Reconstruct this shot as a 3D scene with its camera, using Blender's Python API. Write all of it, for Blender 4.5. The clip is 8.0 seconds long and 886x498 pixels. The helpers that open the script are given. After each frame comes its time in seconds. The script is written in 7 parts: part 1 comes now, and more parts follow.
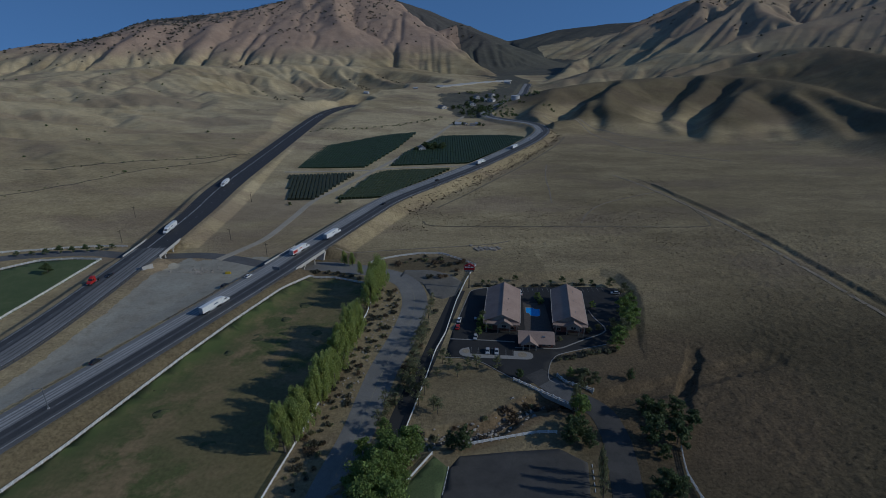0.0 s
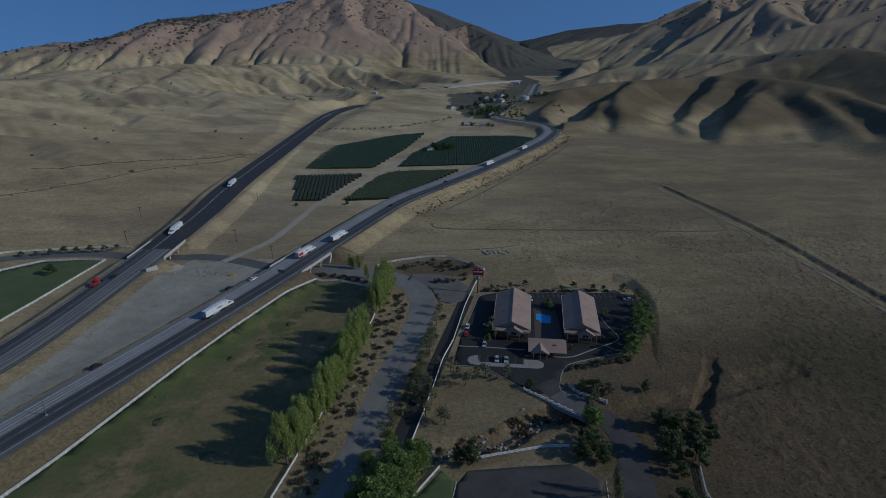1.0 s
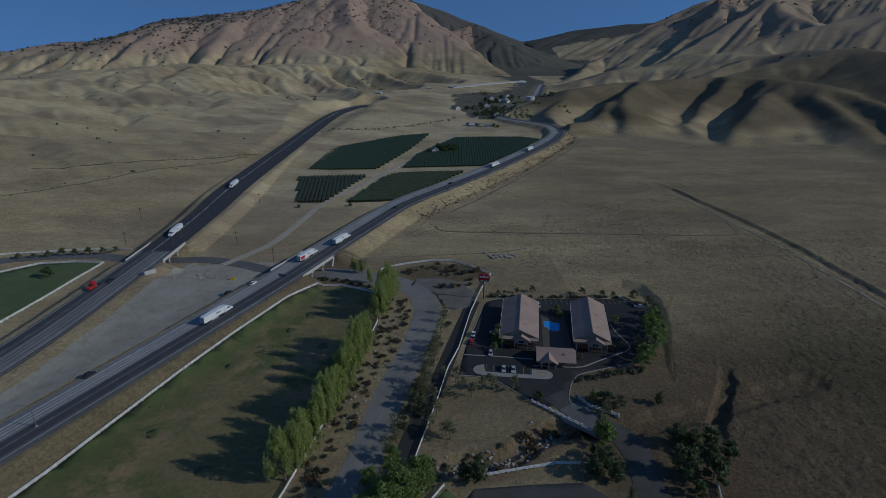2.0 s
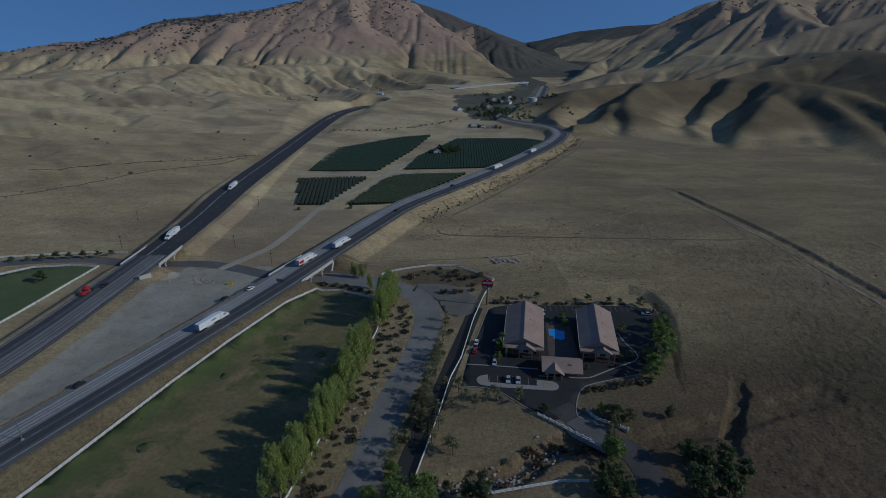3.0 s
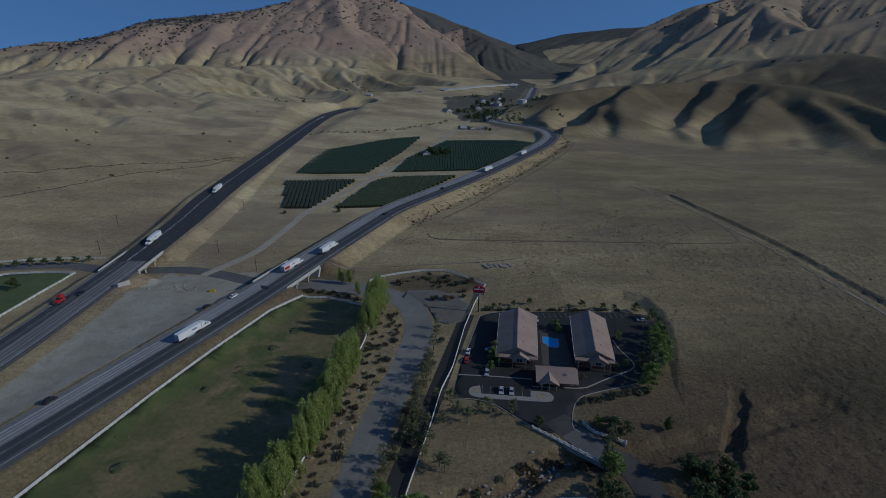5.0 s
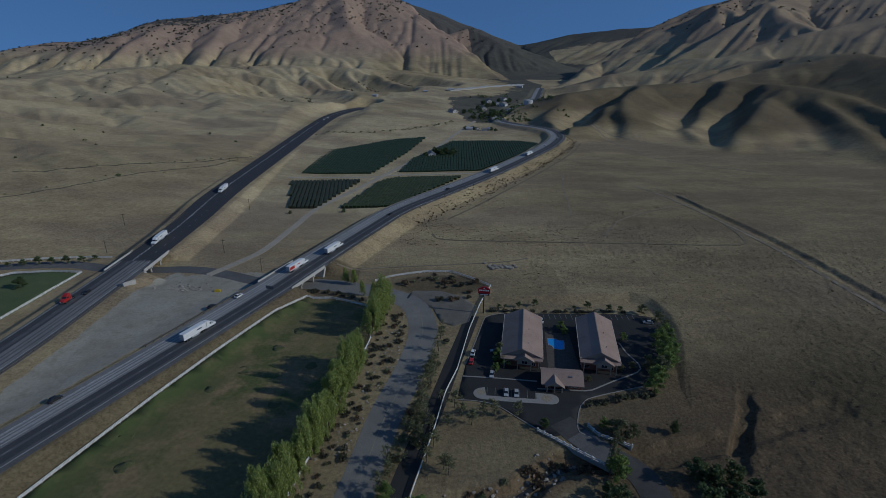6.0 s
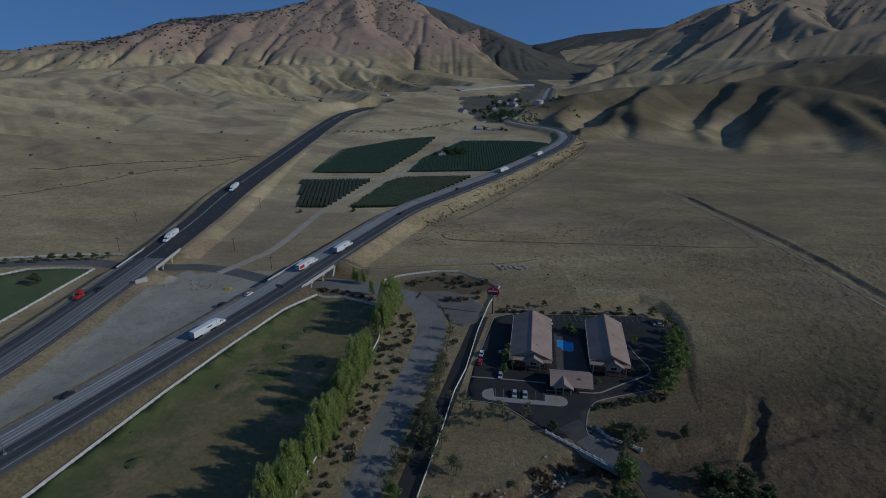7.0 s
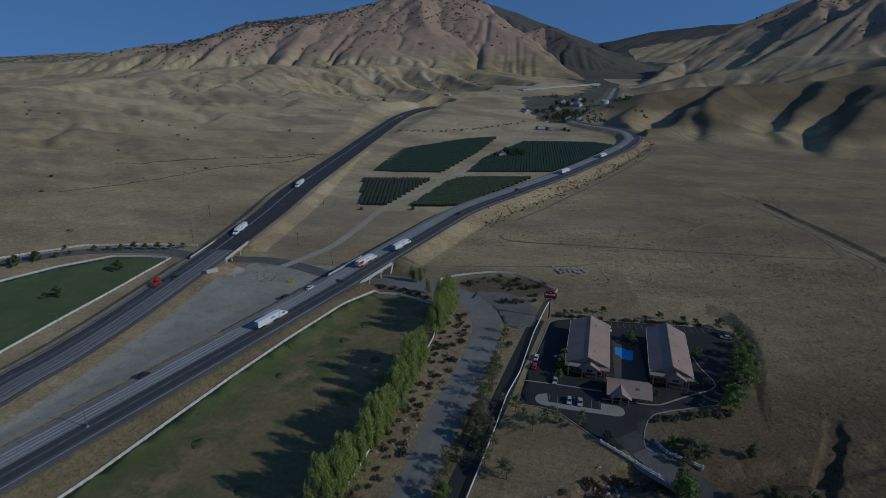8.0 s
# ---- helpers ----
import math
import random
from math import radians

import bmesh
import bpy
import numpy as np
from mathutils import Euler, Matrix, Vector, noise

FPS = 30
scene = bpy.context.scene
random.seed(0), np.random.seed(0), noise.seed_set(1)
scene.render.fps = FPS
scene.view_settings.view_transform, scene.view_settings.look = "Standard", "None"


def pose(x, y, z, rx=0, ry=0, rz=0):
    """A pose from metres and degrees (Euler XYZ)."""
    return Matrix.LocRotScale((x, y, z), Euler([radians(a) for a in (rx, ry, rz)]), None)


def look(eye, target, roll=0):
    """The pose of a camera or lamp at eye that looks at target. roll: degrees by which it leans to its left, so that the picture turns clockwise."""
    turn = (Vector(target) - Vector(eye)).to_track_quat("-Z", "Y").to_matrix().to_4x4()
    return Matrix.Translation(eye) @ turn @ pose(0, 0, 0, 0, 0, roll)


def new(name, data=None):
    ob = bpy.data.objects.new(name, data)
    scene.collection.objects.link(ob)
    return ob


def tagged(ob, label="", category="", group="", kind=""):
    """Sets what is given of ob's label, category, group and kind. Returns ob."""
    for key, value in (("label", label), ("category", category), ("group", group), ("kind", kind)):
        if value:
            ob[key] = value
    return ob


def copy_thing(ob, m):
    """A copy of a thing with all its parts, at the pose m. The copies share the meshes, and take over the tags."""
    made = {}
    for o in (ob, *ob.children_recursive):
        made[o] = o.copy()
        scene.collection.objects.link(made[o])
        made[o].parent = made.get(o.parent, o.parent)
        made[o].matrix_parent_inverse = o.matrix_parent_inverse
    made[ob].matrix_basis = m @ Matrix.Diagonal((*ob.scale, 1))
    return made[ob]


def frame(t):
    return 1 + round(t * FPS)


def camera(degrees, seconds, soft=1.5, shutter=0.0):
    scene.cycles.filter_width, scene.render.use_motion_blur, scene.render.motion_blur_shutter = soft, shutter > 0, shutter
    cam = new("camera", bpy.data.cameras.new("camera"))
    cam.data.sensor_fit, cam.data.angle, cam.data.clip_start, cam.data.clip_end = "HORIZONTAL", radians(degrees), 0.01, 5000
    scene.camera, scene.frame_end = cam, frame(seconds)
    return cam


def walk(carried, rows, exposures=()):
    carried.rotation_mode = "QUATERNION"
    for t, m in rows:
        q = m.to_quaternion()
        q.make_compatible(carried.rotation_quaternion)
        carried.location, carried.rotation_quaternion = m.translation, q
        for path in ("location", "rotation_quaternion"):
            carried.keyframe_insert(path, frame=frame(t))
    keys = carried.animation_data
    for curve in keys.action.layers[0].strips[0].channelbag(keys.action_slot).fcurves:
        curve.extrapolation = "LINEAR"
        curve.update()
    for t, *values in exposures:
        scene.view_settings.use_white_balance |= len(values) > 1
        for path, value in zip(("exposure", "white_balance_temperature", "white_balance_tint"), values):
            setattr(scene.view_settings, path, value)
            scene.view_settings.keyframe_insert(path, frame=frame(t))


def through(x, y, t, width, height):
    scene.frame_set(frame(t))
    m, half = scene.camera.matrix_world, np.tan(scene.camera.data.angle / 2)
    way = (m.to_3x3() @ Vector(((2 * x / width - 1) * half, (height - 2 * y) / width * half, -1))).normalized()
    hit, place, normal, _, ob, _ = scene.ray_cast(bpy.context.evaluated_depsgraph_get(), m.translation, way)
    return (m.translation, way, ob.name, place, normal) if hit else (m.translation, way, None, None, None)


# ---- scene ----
cam = camera(79.7, 8.0, soft=0.8)
PATH = [
    (0, (1.025, -11.661, 127.811), (1.104, -9.807, 127.066), -0.3),
    (0.5, (0.862, -8.309, 127.518), (0.925, -6.455, 126.773), -0.2),
    (1, (0.784, -4.917, 127.146), (0.835, -3.062, 126.402), -0.2),
    (1.5, (0.578, -0.974, 126.662), (0.62, 0.882, 125.918), -0.2),
    (3, (-0.124, 10.333, 125.593), (-0.091, 12.191, 124.853), 0.0),
    (3.5, (-0.099, 13.464, 125.141), (-0.062, 15.323, 124.403), 0.1),
    (4, (-0.061, 15.607, 124.824), (-0.013, 17.466, 124.088), 0.2),
    (4.5, (-0.289, 17.112, 124.602), (-0.215, 18.971, 123.867), 0.3),
    (6, (-0.283, 19.039, 124.355), (-0.23, 20.899, 123.622), 0.3),
    (6.5, (-0.459, 19.197, 124.425), (-0.424, 21.057, 123.69), 0.4),
    (7, (-0.429, 19.37, 124.449), (-0.41, 21.23, 123.715), 0.4),
    (7.1, (-0.47, 19.37, 124.47), (-0.459, 21.23, 123.735), 0.35),
    (7.3, (-0.65, 19.37, 124.53), (-0.706, 21.229, 123.795), 0.15),
    (7.5, (-0.841, 19.365, 124.601), (-0.971, 21.22, 123.864), -0.1),
    (8, (-0.491, 19.592, 124.716), (-0.687, 21.441, 123.98), -0.2),
]
walk(cam, [(t, look(eye, target, roll)) for t, eye, target, roll in PATH], [(0, -0.61, 5600, 5)])

# ---- light ----
SUN_AZ, SUN_EL = radians(103), radians(28)
world = bpy.data.worlds.new("sky")
scene.world = world
world.use_nodes = True
sky = world.node_tree.nodes.new("ShaderNodeTexSky")
sky.sky_type, sky.sun_disc, sky.sun_elevation, sky.sun_rotation = "NISHITA", False, SUN_EL, SUN_AZ
sky.air_density, sky.dust_density, sky.ozone_density = 1.0, 0.0, 6.0
world.node_tree.nodes["Background"].inputs["Strength"].default_value = 0.12
where = world.node_tree.nodes.new("ShaderNodeTexCoord")
lifted = world.node_tree.nodes.new("ShaderNodeVectorMath")
lifted.operation, lifted.inputs[1].default_value = "ADD", (0, 0, 0.46)
unit = world.node_tree.nodes.new("ShaderNodeVectorMath")
unit.operation = "NORMALIZE"
world.node_tree.links.new(where.outputs["Generated"], lifted.inputs[0])
world.node_tree.links.new(lifted.outputs[0], unit.inputs[0])
world.node_tree.links.new(unit.outputs[0], sky.inputs["Vector"])
world.node_tree.links.new(sky.outputs[0], world.node_tree.nodes["Background"].inputs["Color"])
sun_data = bpy.data.lights.new("sun", "SUN")
sun_data.energy, sun_data.angle, sun_data.color = 2.55, radians(0.6), (1.0, 0.92, 0.80)
sun_lamp = new("sun", sun_data)
sun_lamp.matrix_world = look((600 * math.sin(SUN_AZ) * math.cos(SUN_EL), 600 * math.cos(SUN_AZ) * math.cos(SUN_EL), 600 * math.sin(SUN_EL)), (0, 0, 0))


# ---- materials ----
def mat(name, a, b, size=1.0, rough=0.9, bump=0.0, c=None, size2=12.0, metal=0.0, island=0.0, spec=0.3, low=0.35, high=0.65, grain=0.22):
    """A surface of colour a mottled with b in patches of `size` metres and, where c is given, with c in patches of `size2` metres."""
    m = bpy.data.materials.new(name)
    m.use_nodes = True
    nt = m.node_tree
    n, l = nt.nodes, nt.links
    p = n["Principled BSDF"]
    pos = n.new("ShaderNodeNewGeometry")

    def blotch(metres, detail, rough_):
        t = n.new("ShaderNodeTexNoise")
        t.inputs["Scale"].default_value, t.inputs["Detail"].default_value, t.inputs["Roughness"].default_value = 1 / metres, detail, rough_
        l.new(pos.outputs["Position"], t.inputs["Vector"])
        r = n.new("ShaderNodeMapRange")
        r.inputs[1].default_value, r.inputs[2].default_value = low, high
        l.new(t.outputs[0], r.inputs[0])
        return t, r.outputs[0]

    def mixed(f, x, y):
        k = n.new("ShaderNodeMix")
        k.data_type = "RGBA"
        l.new(f, k.inputs[0])
        for s, v in ((k.inputs[6], x), (k.inputs[7], y)):
            if isinstance(v, tuple):
                s.default_value = (*v, 1)
            else:
                l.new(v, s)
        return k.outputs[2]

    tex, f = blotch(size, 6, 0.65)
    col = mixed(f, a, b)
    if c:
        col = mixed(blotch(size2, 4, 0.6)[1], col, c)
    if grain:
        g, gv = blotch(size * 0.11, 3, 0.7)
        gr = n.new("ShaderNodeMapRange")
        gr.inputs[1].default_value, gr.inputs[2].default_value = 0.3, 0.7
        gr.inputs[3].default_value, gr.inputs[4].default_value = 1 - grain, 1 + grain
        l.new(g.outputs[0], gr.inputs[0])
        hs = n.new("ShaderNodeHueSaturation")
        l.new(gr.outputs[0], hs.inputs["Value"])
        l.new(col, hs.inputs["Color"])
        col = hs.outputs[0]
    if island:
        info = n.new("ShaderNodeObjectInfo") if island > 0 else pos
        h = n.new("ShaderNodeHueSaturation")
        r = n.new("ShaderNodeMapRange")
        r.inputs[3].default_value, r.inputs[4].default_value = 1 - abs(island), 1 + abs(island)
        l.new(info.outputs["Random" if island > 0 else "Random Per Island"], r.inputs[0])
        l.new(r.outputs[0], h.inputs["Value"])
        l.new(col, h.inputs["Color"])
        col = h.outputs[0]
    l.new(col, p.inputs["Base Color"])
    p.inputs["Roughness"].default_value, p.inputs["Metallic"].default_value = rough, metal
    p.inputs["Specular IOR Level"].default_value = spec
    if bump:
        k = n.new("ShaderNodeBump")
        k.inputs["Strength"].default_value, k.inputs["Distance"].default_value = 0.8, bump
        l.new(tex.outputs[0], k.inputs["Height"])
        l.new(k.outputs[0], p.inputs["Normal"])
    return m


def leafy(name, a, b, vary=-0.35, through=0.4):
    """Leaves that let some sunlight through."""
    m = mat(name, a, b, 2, 0.6, 0, island=vary)
    n, l = m.node_tree.nodes, m.node_tree.links
    p, out = n["Principled BSDF"], n["Material Output"]
    t, k = n.new("ShaderNodeBsdfTranslucent"), n.new("ShaderNodeMixShader")
    l.new(p.inputs["Base Color"].links[0].from_socket, t.inputs["Color"])
    k.inputs[0].default_value = through
    l.new(p.outputs[0], k.inputs[1])
    l.new(t.outputs[0], k.inputs[2])
    l.new(k.outputs[0], out.inputs["Surface"])
    return m


M_CONCRETE_LANE = mat("worn_concrete_lane", (0.34, 0.33, 0.31), (0.25, 0.25, 0.243), 6, 0.85, 0.01, (0.37, 0.36, 0.34), 30)
M_CONCRETE_WORN = mat("tyre_darkened_concrete", (0.20, 0.195, 0.185), (0.26, 0.25, 0.235), 5, 0.85, 0.01, (0.17, 0.166, 0.16), 22)
M_ASPHALT = mat("dark_asphalt", (0.075, 0.075, 0.076), (0.10, 0.099, 0.097), 5, 0.85, 0.01, (0.085, 0.085, 0.087), 40)
M_ASPHALT_GREY = mat("weathered_asphalt", (0.125, 0.12, 0.112), (0.17, 0.16, 0.148), 4, 0.9, 0.01, (0.10, 0.097, 0.092), 25)
M_ASPHALT_MID = mat("traffic_greyed_asphalt", (0.095, 0.095, 0.096), (0.125, 0.123, 0.12), 5, 0.85, 0.01, (0.105, 0.105, 0.106), 40)
M_ROAD = mat("sun_bleached_asphalt", (0.20, 0.19, 0.17), (0.25, 0.235, 0.21), 4, 0.9, 0.01, (0.17, 0.162, 0.147), 25)
M_ASPHALT_DARK = mat("black_new_asphalt", (0.044, 0.044, 0.046), (0.06, 0.06, 0.061), 5, 0.85, 0.01, (0.05, 0.05, 0.052), 40)
M_TYRE_BAND = mat("tyre_polished_asphalt", (0.056, 0.056, 0.057), (0.07, 0.07, 0.069), 5, 0.8, 0.01)
M_LOT = mat("sealed_asphalt", (0.022, 0.022, 0.022), (0.032, 0.031, 0.030), 3, 0.85, 0.01, (0.04, 0.039, 0.037), 20)
M_DIRT = mat("packed_dirt", (0.39, 0.34, 0.26), (0.31, 0.27, 0.20), 3, 0.95, 0.05, (0.42, 0.365, 0.28), 20)
M_TRACK = mat("dirt_track", (0.33, 0.27, 0.19), (0.26, 0.21, 0.145), 3, 0.95, 0.05, (0.20, 0.165, 0.115), 15)
M_TRACK_DARK = mat("worn_track_soil", (0.19, 0.155, 0.10), (0.24, 0.195, 0.125), 3, 0.95, 0.1, (0.16, 0.13, 0.085), 15)
# Dark soil for the flat strips that draw the dry washes.
M_DITCH = mat("dark_wash_soil", (0.10, 0.085, 0.06), (0.16, 0.13, 0.09), 3, 0.95, 0.1, (0.07, 0.062, 0.045), 15)
M_PAINT_WHITE = mat("road_paint", (0.62, 0.62, 0.60), (0.5, 0.5, 0.48), 2, 0.8)
M_PAINT_WORN = mat("worn_lane_paint", (0.40, 0.40, 0.39), (0.24, 0.24, 0.235), 2, 0.85)
M_ROAD_LINE = mat("faded_centre_line", (0.30, 0.27, 0.18), (0.2, 0.19, 0.15), 1, 0.85)
M_FENCE = mat("white_fence_paint", (0.78, 0.77, 0.74), (0.66, 0.65, 0.62), 1.5, 0.6)
M_CONCRETE = mat("pale_concrete", (0.50, 0.48, 0.44), (0.40, 0.385, 0.355), 2, 0.9, 0.01, (0.44, 0.42, 0.38), 9)
M_KERB = mat("dull_kerb_concrete", (0.33, 0.31, 0.28), (0.25, 0.235, 0.21), 1.5, 0.9, 0.01, (0.29, 0.27, 0.24), 7)
M_STEEL = mat("galvanised_steel", (0.32, 0.33, 0.34), (0.25, 0.26, 0.27), 1, 0.5, 0, metal=0.7)
M_LAWN = mat("patchy_lawn", (0.10, 0.112, 0.038), (0.245, 0.178, 0.09), 15, 0.95, 0.05, (0.17, 0.14, 0.063), 42, low=0.43, high=0.56)
M_LAWN_GREEN = mat("green_lawn", (0.095, 0.125, 0.046), (0.13, 0.145, 0.064), 5, 0.95, 0.05, (0.075, 0.105, 0.04), 30)


def ground_material():
    """Dry grass with bare earth, scrub and gravel where the attributes say so; two of them also carry shade and haze
    tones.
    """
    m = bpy.data.materials.new("dry_grassland")
    m.use_nodes = True
    nt = m.node_tree
    n, l = nt.nodes, nt.links
    p = n["Principled BSDF"]
    p.inputs["Roughness"].default_value = 1.0
    p.inputs["Specular IOR Level"].default_value = 0.1
    pos = n.new("ShaderNodeNewGeometry").outputs["Position"]

    def noise_at(metres, detail=5, rough_=0.6, lo=0.35, hi=0.65, squeeze=None):
        v = pos
        if squeeze:
            mp = n.new("ShaderNodeMapping")
            mp.inputs["Scale"].default_value = squeeze
            mp.inputs["Rotation"].default_value = (0, 0, 0.25)
            l.new(pos, mp.inputs["Vector"])
            v = mp.outputs[0]
        t = n.new("ShaderNodeTexNoise")
        t.inputs["Scale"].default_value, t.inputs["Detail"].default_value, t.inputs["Roughness"].default_value = 1 / metres, detail, rough_
        l.new(v, t.inputs["Vector"])
        r = n.new("ShaderNodeMapRange")
        r.inputs[1].default_value, r.inputs[2].default_value = lo, hi
        l.new(t.outputs[0], r.inputs[0])
        return r.outputs[0]

    def mixed(f, x, y):
        k = n.new("ShaderNodeMix")
        k.data_type = "RGBA"
        l.new(f, k.inputs[0])
        for s, v in ((k.inputs[6], x), (k.inputs[7], y)):
            if isinstance(v, tuple):
                s.default_value = (*v, 1)
            else:
                l.new(v, s)
        return k.outputs[2]

    def maths(op, x, y):
        k = n.new("ShaderNodeMath")
        k.operation = op
        for s, v in zip(k.inputs, (x, y)):
            if isinstance(v, (int, float)):
                s.default_value = v
            else:
                l.new(v, s)
        return k.outputs[0]

    def attr(name):
        a = n.new("ShaderNodeAttribute")
        a.attribute_name = name
        return a.outputs["Fac"]

    straw, gold, brown = (0.44, 0.345, 0.185), (0.55, 0.435, 0.24), (0.28, 0.212, 0.118)
    col = mixed(noise_at(70, 5), straw, gold)
    col = mixed(maths("MULTIPLY", noise_at(55, 8, 0.74, 0.42, 0.64, (0.6, 1.3, 1)), 0.9), col, brown)
    col = mixed(maths("MULTIPLY", noise_at(2.2, 6, 0.8, 0.42, 0.68), 0.65), col, (0.17, 0.135, 0.085))
    col = mixed(maths("MULTIPLY", attr("pale"), noise_at(120, 6, 0.65, 0.35, 0.55)), col, mixed(noise_at(30, 5), (0.50, 0.40, 0.235), (0.58, 0.47, 0.285)))
    col = mixed(maths("MULTIPLY", noise_at(150, 6, 0.62, 0.50, 0.58, (0.7, 1.5, 1)), 0.62), col, mixed(noise_at(9, 5, 0.7), (0.245, 0.18, 0.125), (0.31, 0.235, 0.155)))
    col = mixed(maths("MULTIPLY", noise_at(7, 6, 0.78, 0.46, 0.62), 0.28), col, (0.20, 0.155, 0.088))
    tuft = noise_at(0.9, 3, 0.7, 0.56, 0.70)
    col = mixed(maths("MULTIPLY", tuft, maths("MULTIPLY", attr("tufts"), 0.22)), col, (0.095, 0.085, 0.05))
    col = mixed(attr("red"), col, mixed(noise_at(45, 6, 0.7), (0.35, 0.238, 0.168), (0.43, 0.302, 0.215)))
    # Brown soil tone that also carries lens falloff and hill shade as colour.
    col = mixed(maths("MULTIPLY", attr("brown_shade"), 0.9), col, mixed(noise_at(6, 7, 0.75), (0.092, 0.072, 0.041), (0.05, 0.04, 0.024)))
    col = mixed(attr("rust"), col, mixed(noise_at(12), (0.19, 0.13, 0.075), (0.13, 0.092, 0.056)))
    edge = noise_at(7, 6, 0.7, 0.0, 1.0)
    bare = maths("GREATER_THAN", maths("ADD", attr("bare"), maths("MULTIPLY", maths("SUBTRACT", edge, 0.5), 0.9)), 0.5)
    col = mixed(bare, col, mixed(noise_at(5, 6, 0.6, 0.5, 0.8), mixed(noise_at(22), (0.37, 0.345, 0.275), (0.31, 0.28, 0.22)), (0.25, 0.22, 0.165)))
    # Blue-grey brush tone; it also paints distant haze and canyon shade.
    scrub_haze_shade = maths("GREATER_THAN", maths("ADD", attr("scrub_haze_shade"), maths("SUBTRACT", noise_at(30, 8, 0.75, 0.0, 1.0), 1.0)), 0.0)
    col = mixed(maths("MULTIPLY", scrub_haze_shade, 0.85), col, mixed(noise_at(18), (0.048, 0.058, 0.056), (0.082, 0.086, 0.078)))
    hs = n.new("ShaderNodeHueSaturation")
    gr = n.new("ShaderNodeMapRange")
    gr.inputs[3].default_value, gr.inputs[4].default_value = 0.52, 1.48
    l.new(noise_at(1.1, 4, 0.75, 0.3, 0.7), gr.inputs[0])
    calm = maths("SUBTRACT", 1.0, maths("MULTIPLY", bare, 0.7))
    l.new(maths("ADD", 1.0, maths("MULTIPLY", maths("SUBTRACT", gr.outputs[0], 1.0), calm)), hs.inputs["Value"])
    l.new(col, hs.inputs["Color"])
    col = hs.outputs[0]
    l.new(col, p.inputs["Base Color"])
    t = n.new("ShaderNodeTexNoise")
    t.inputs["Scale"].default_value, t.inputs["Detail"].default_value, t.inputs["Roughness"].default_value = 0.5, 8, 0.72
    l.new(pos, t.inputs["Vector"])
    b = n.new("ShaderNodeBump")
    b.inputs["Distance"].default_value = 0.6
    l.new(maths("MULTIPLY", calm, 0.9), b.inputs["Strength"])
    l.new(t.outputs[0], b.inputs["Height"])
    l.new(b.outputs[0], p.inputs["Normal"])
    return m


M_GROUND = ground_material()

# ---- the lie of the land ----
RNG = np.random.default_rng(7)


def value_noise(x, y, seed=0):
    """Smooth noise from -1 to 1 with a cell of 1."""
    xi, yi = np.floor(x).astype(np.int64), np.floor(y).astype(np.int64)
    fx, fy = x - xi, y - yi
    fx, fy = fx * fx * fx * (fx * (fx * 6 - 15) + 10), fy * fy * fy * (fy * (fy * 6 - 15) + 10)

    def h(i, j):
        k = (i * 374761393 + j * 668265263 + seed * 1442695041) & 0xFFFFFFFF
        k = ((k ^ (k >> 13)) * 1274126177) & 0xFFFFFFFF
        return ((k ^ (k >> 16)) & 0xFFFF) / 32767.5 - 1

    a, b, c, d = h(xi, yi), h(xi + 1, yi), h(xi, yi + 1), h(xi + 1, yi + 1)
    return (a * (1 - fx) + b * fx) * (1 - fy) + (c * (1 - fx) + d * fx) * fy


def fbm(x, y, size, octaves=4, seed=0):
    total, amp, out = 0.0, 1.0, 0.0
    for k in range(octaves):
        out = out + amp * value_noise(x / size * 2**k + 31.7 * k, y / size * 2**k - 17.3 * k, seed + k)
        total, amp = total + amp, amp * 0.5
    return out / total


def step(x, lo, hi):
    s = np.clip((x - lo) / (hi - lo), 0, 1)
    return s * s * (3 - 2 * s)


def spline(pts, gap):
    """A smooth line through the points, with a point about every `gap` metres."""
    p = np.array(pts, float)
    p = np.vstack([2 * p[0] - p[1], p, 2 * p[-1] - p[-2]])
    out = []
    for i in range(1, len(p) - 2):
        n = max(1, int(np.linalg.norm(p[i + 1][:2] - p[i][:2]) / gap))
        s = np.linspace(0, 1, n, endpoint=False)[:, None]
        a, b, c, d = p[i - 1], p[i], p[i + 1], p[i + 2]
        out.append(0.5 * (2 * b + (c - a) * s + (2 * a - 5 * b + 4 * c - d) * s**2 + (3 * b - a - 3 * c + d) * s**3))
    out.append(p[-2:-1])
    return np.vstack(out)


def line_distance(x, y, pts):
    """Distance to a line, the value of its third column at the nearest place, and the side (right is positive)."""
    best, val, side = np.full(x.shape, 1e9), np.zeros(x.shape), np.zeros(x.shape)
    for (ax, ay, *az), (bx, by, *bz) in zip(pts[:-1], pts[1:]):
        ux, uy = bx - ax, by - ay
        s = np.clip(((x - ax) * ux + (y - ay) * uy) / (ux * ux + uy * uy + 1e-9), 0, 1)
        d = np.hypot(x - ax - s * ux, y - ay - s * uy)
        near = d < best
        best = np.where(near, d, best)
        if az:
            val = np.where(near, az[0] + s * (bz[0] - az[0]), val)
        side = np.where(near, np.sign((x - ax) * uy - (y - ay) * ux), side)
    return best, val, side


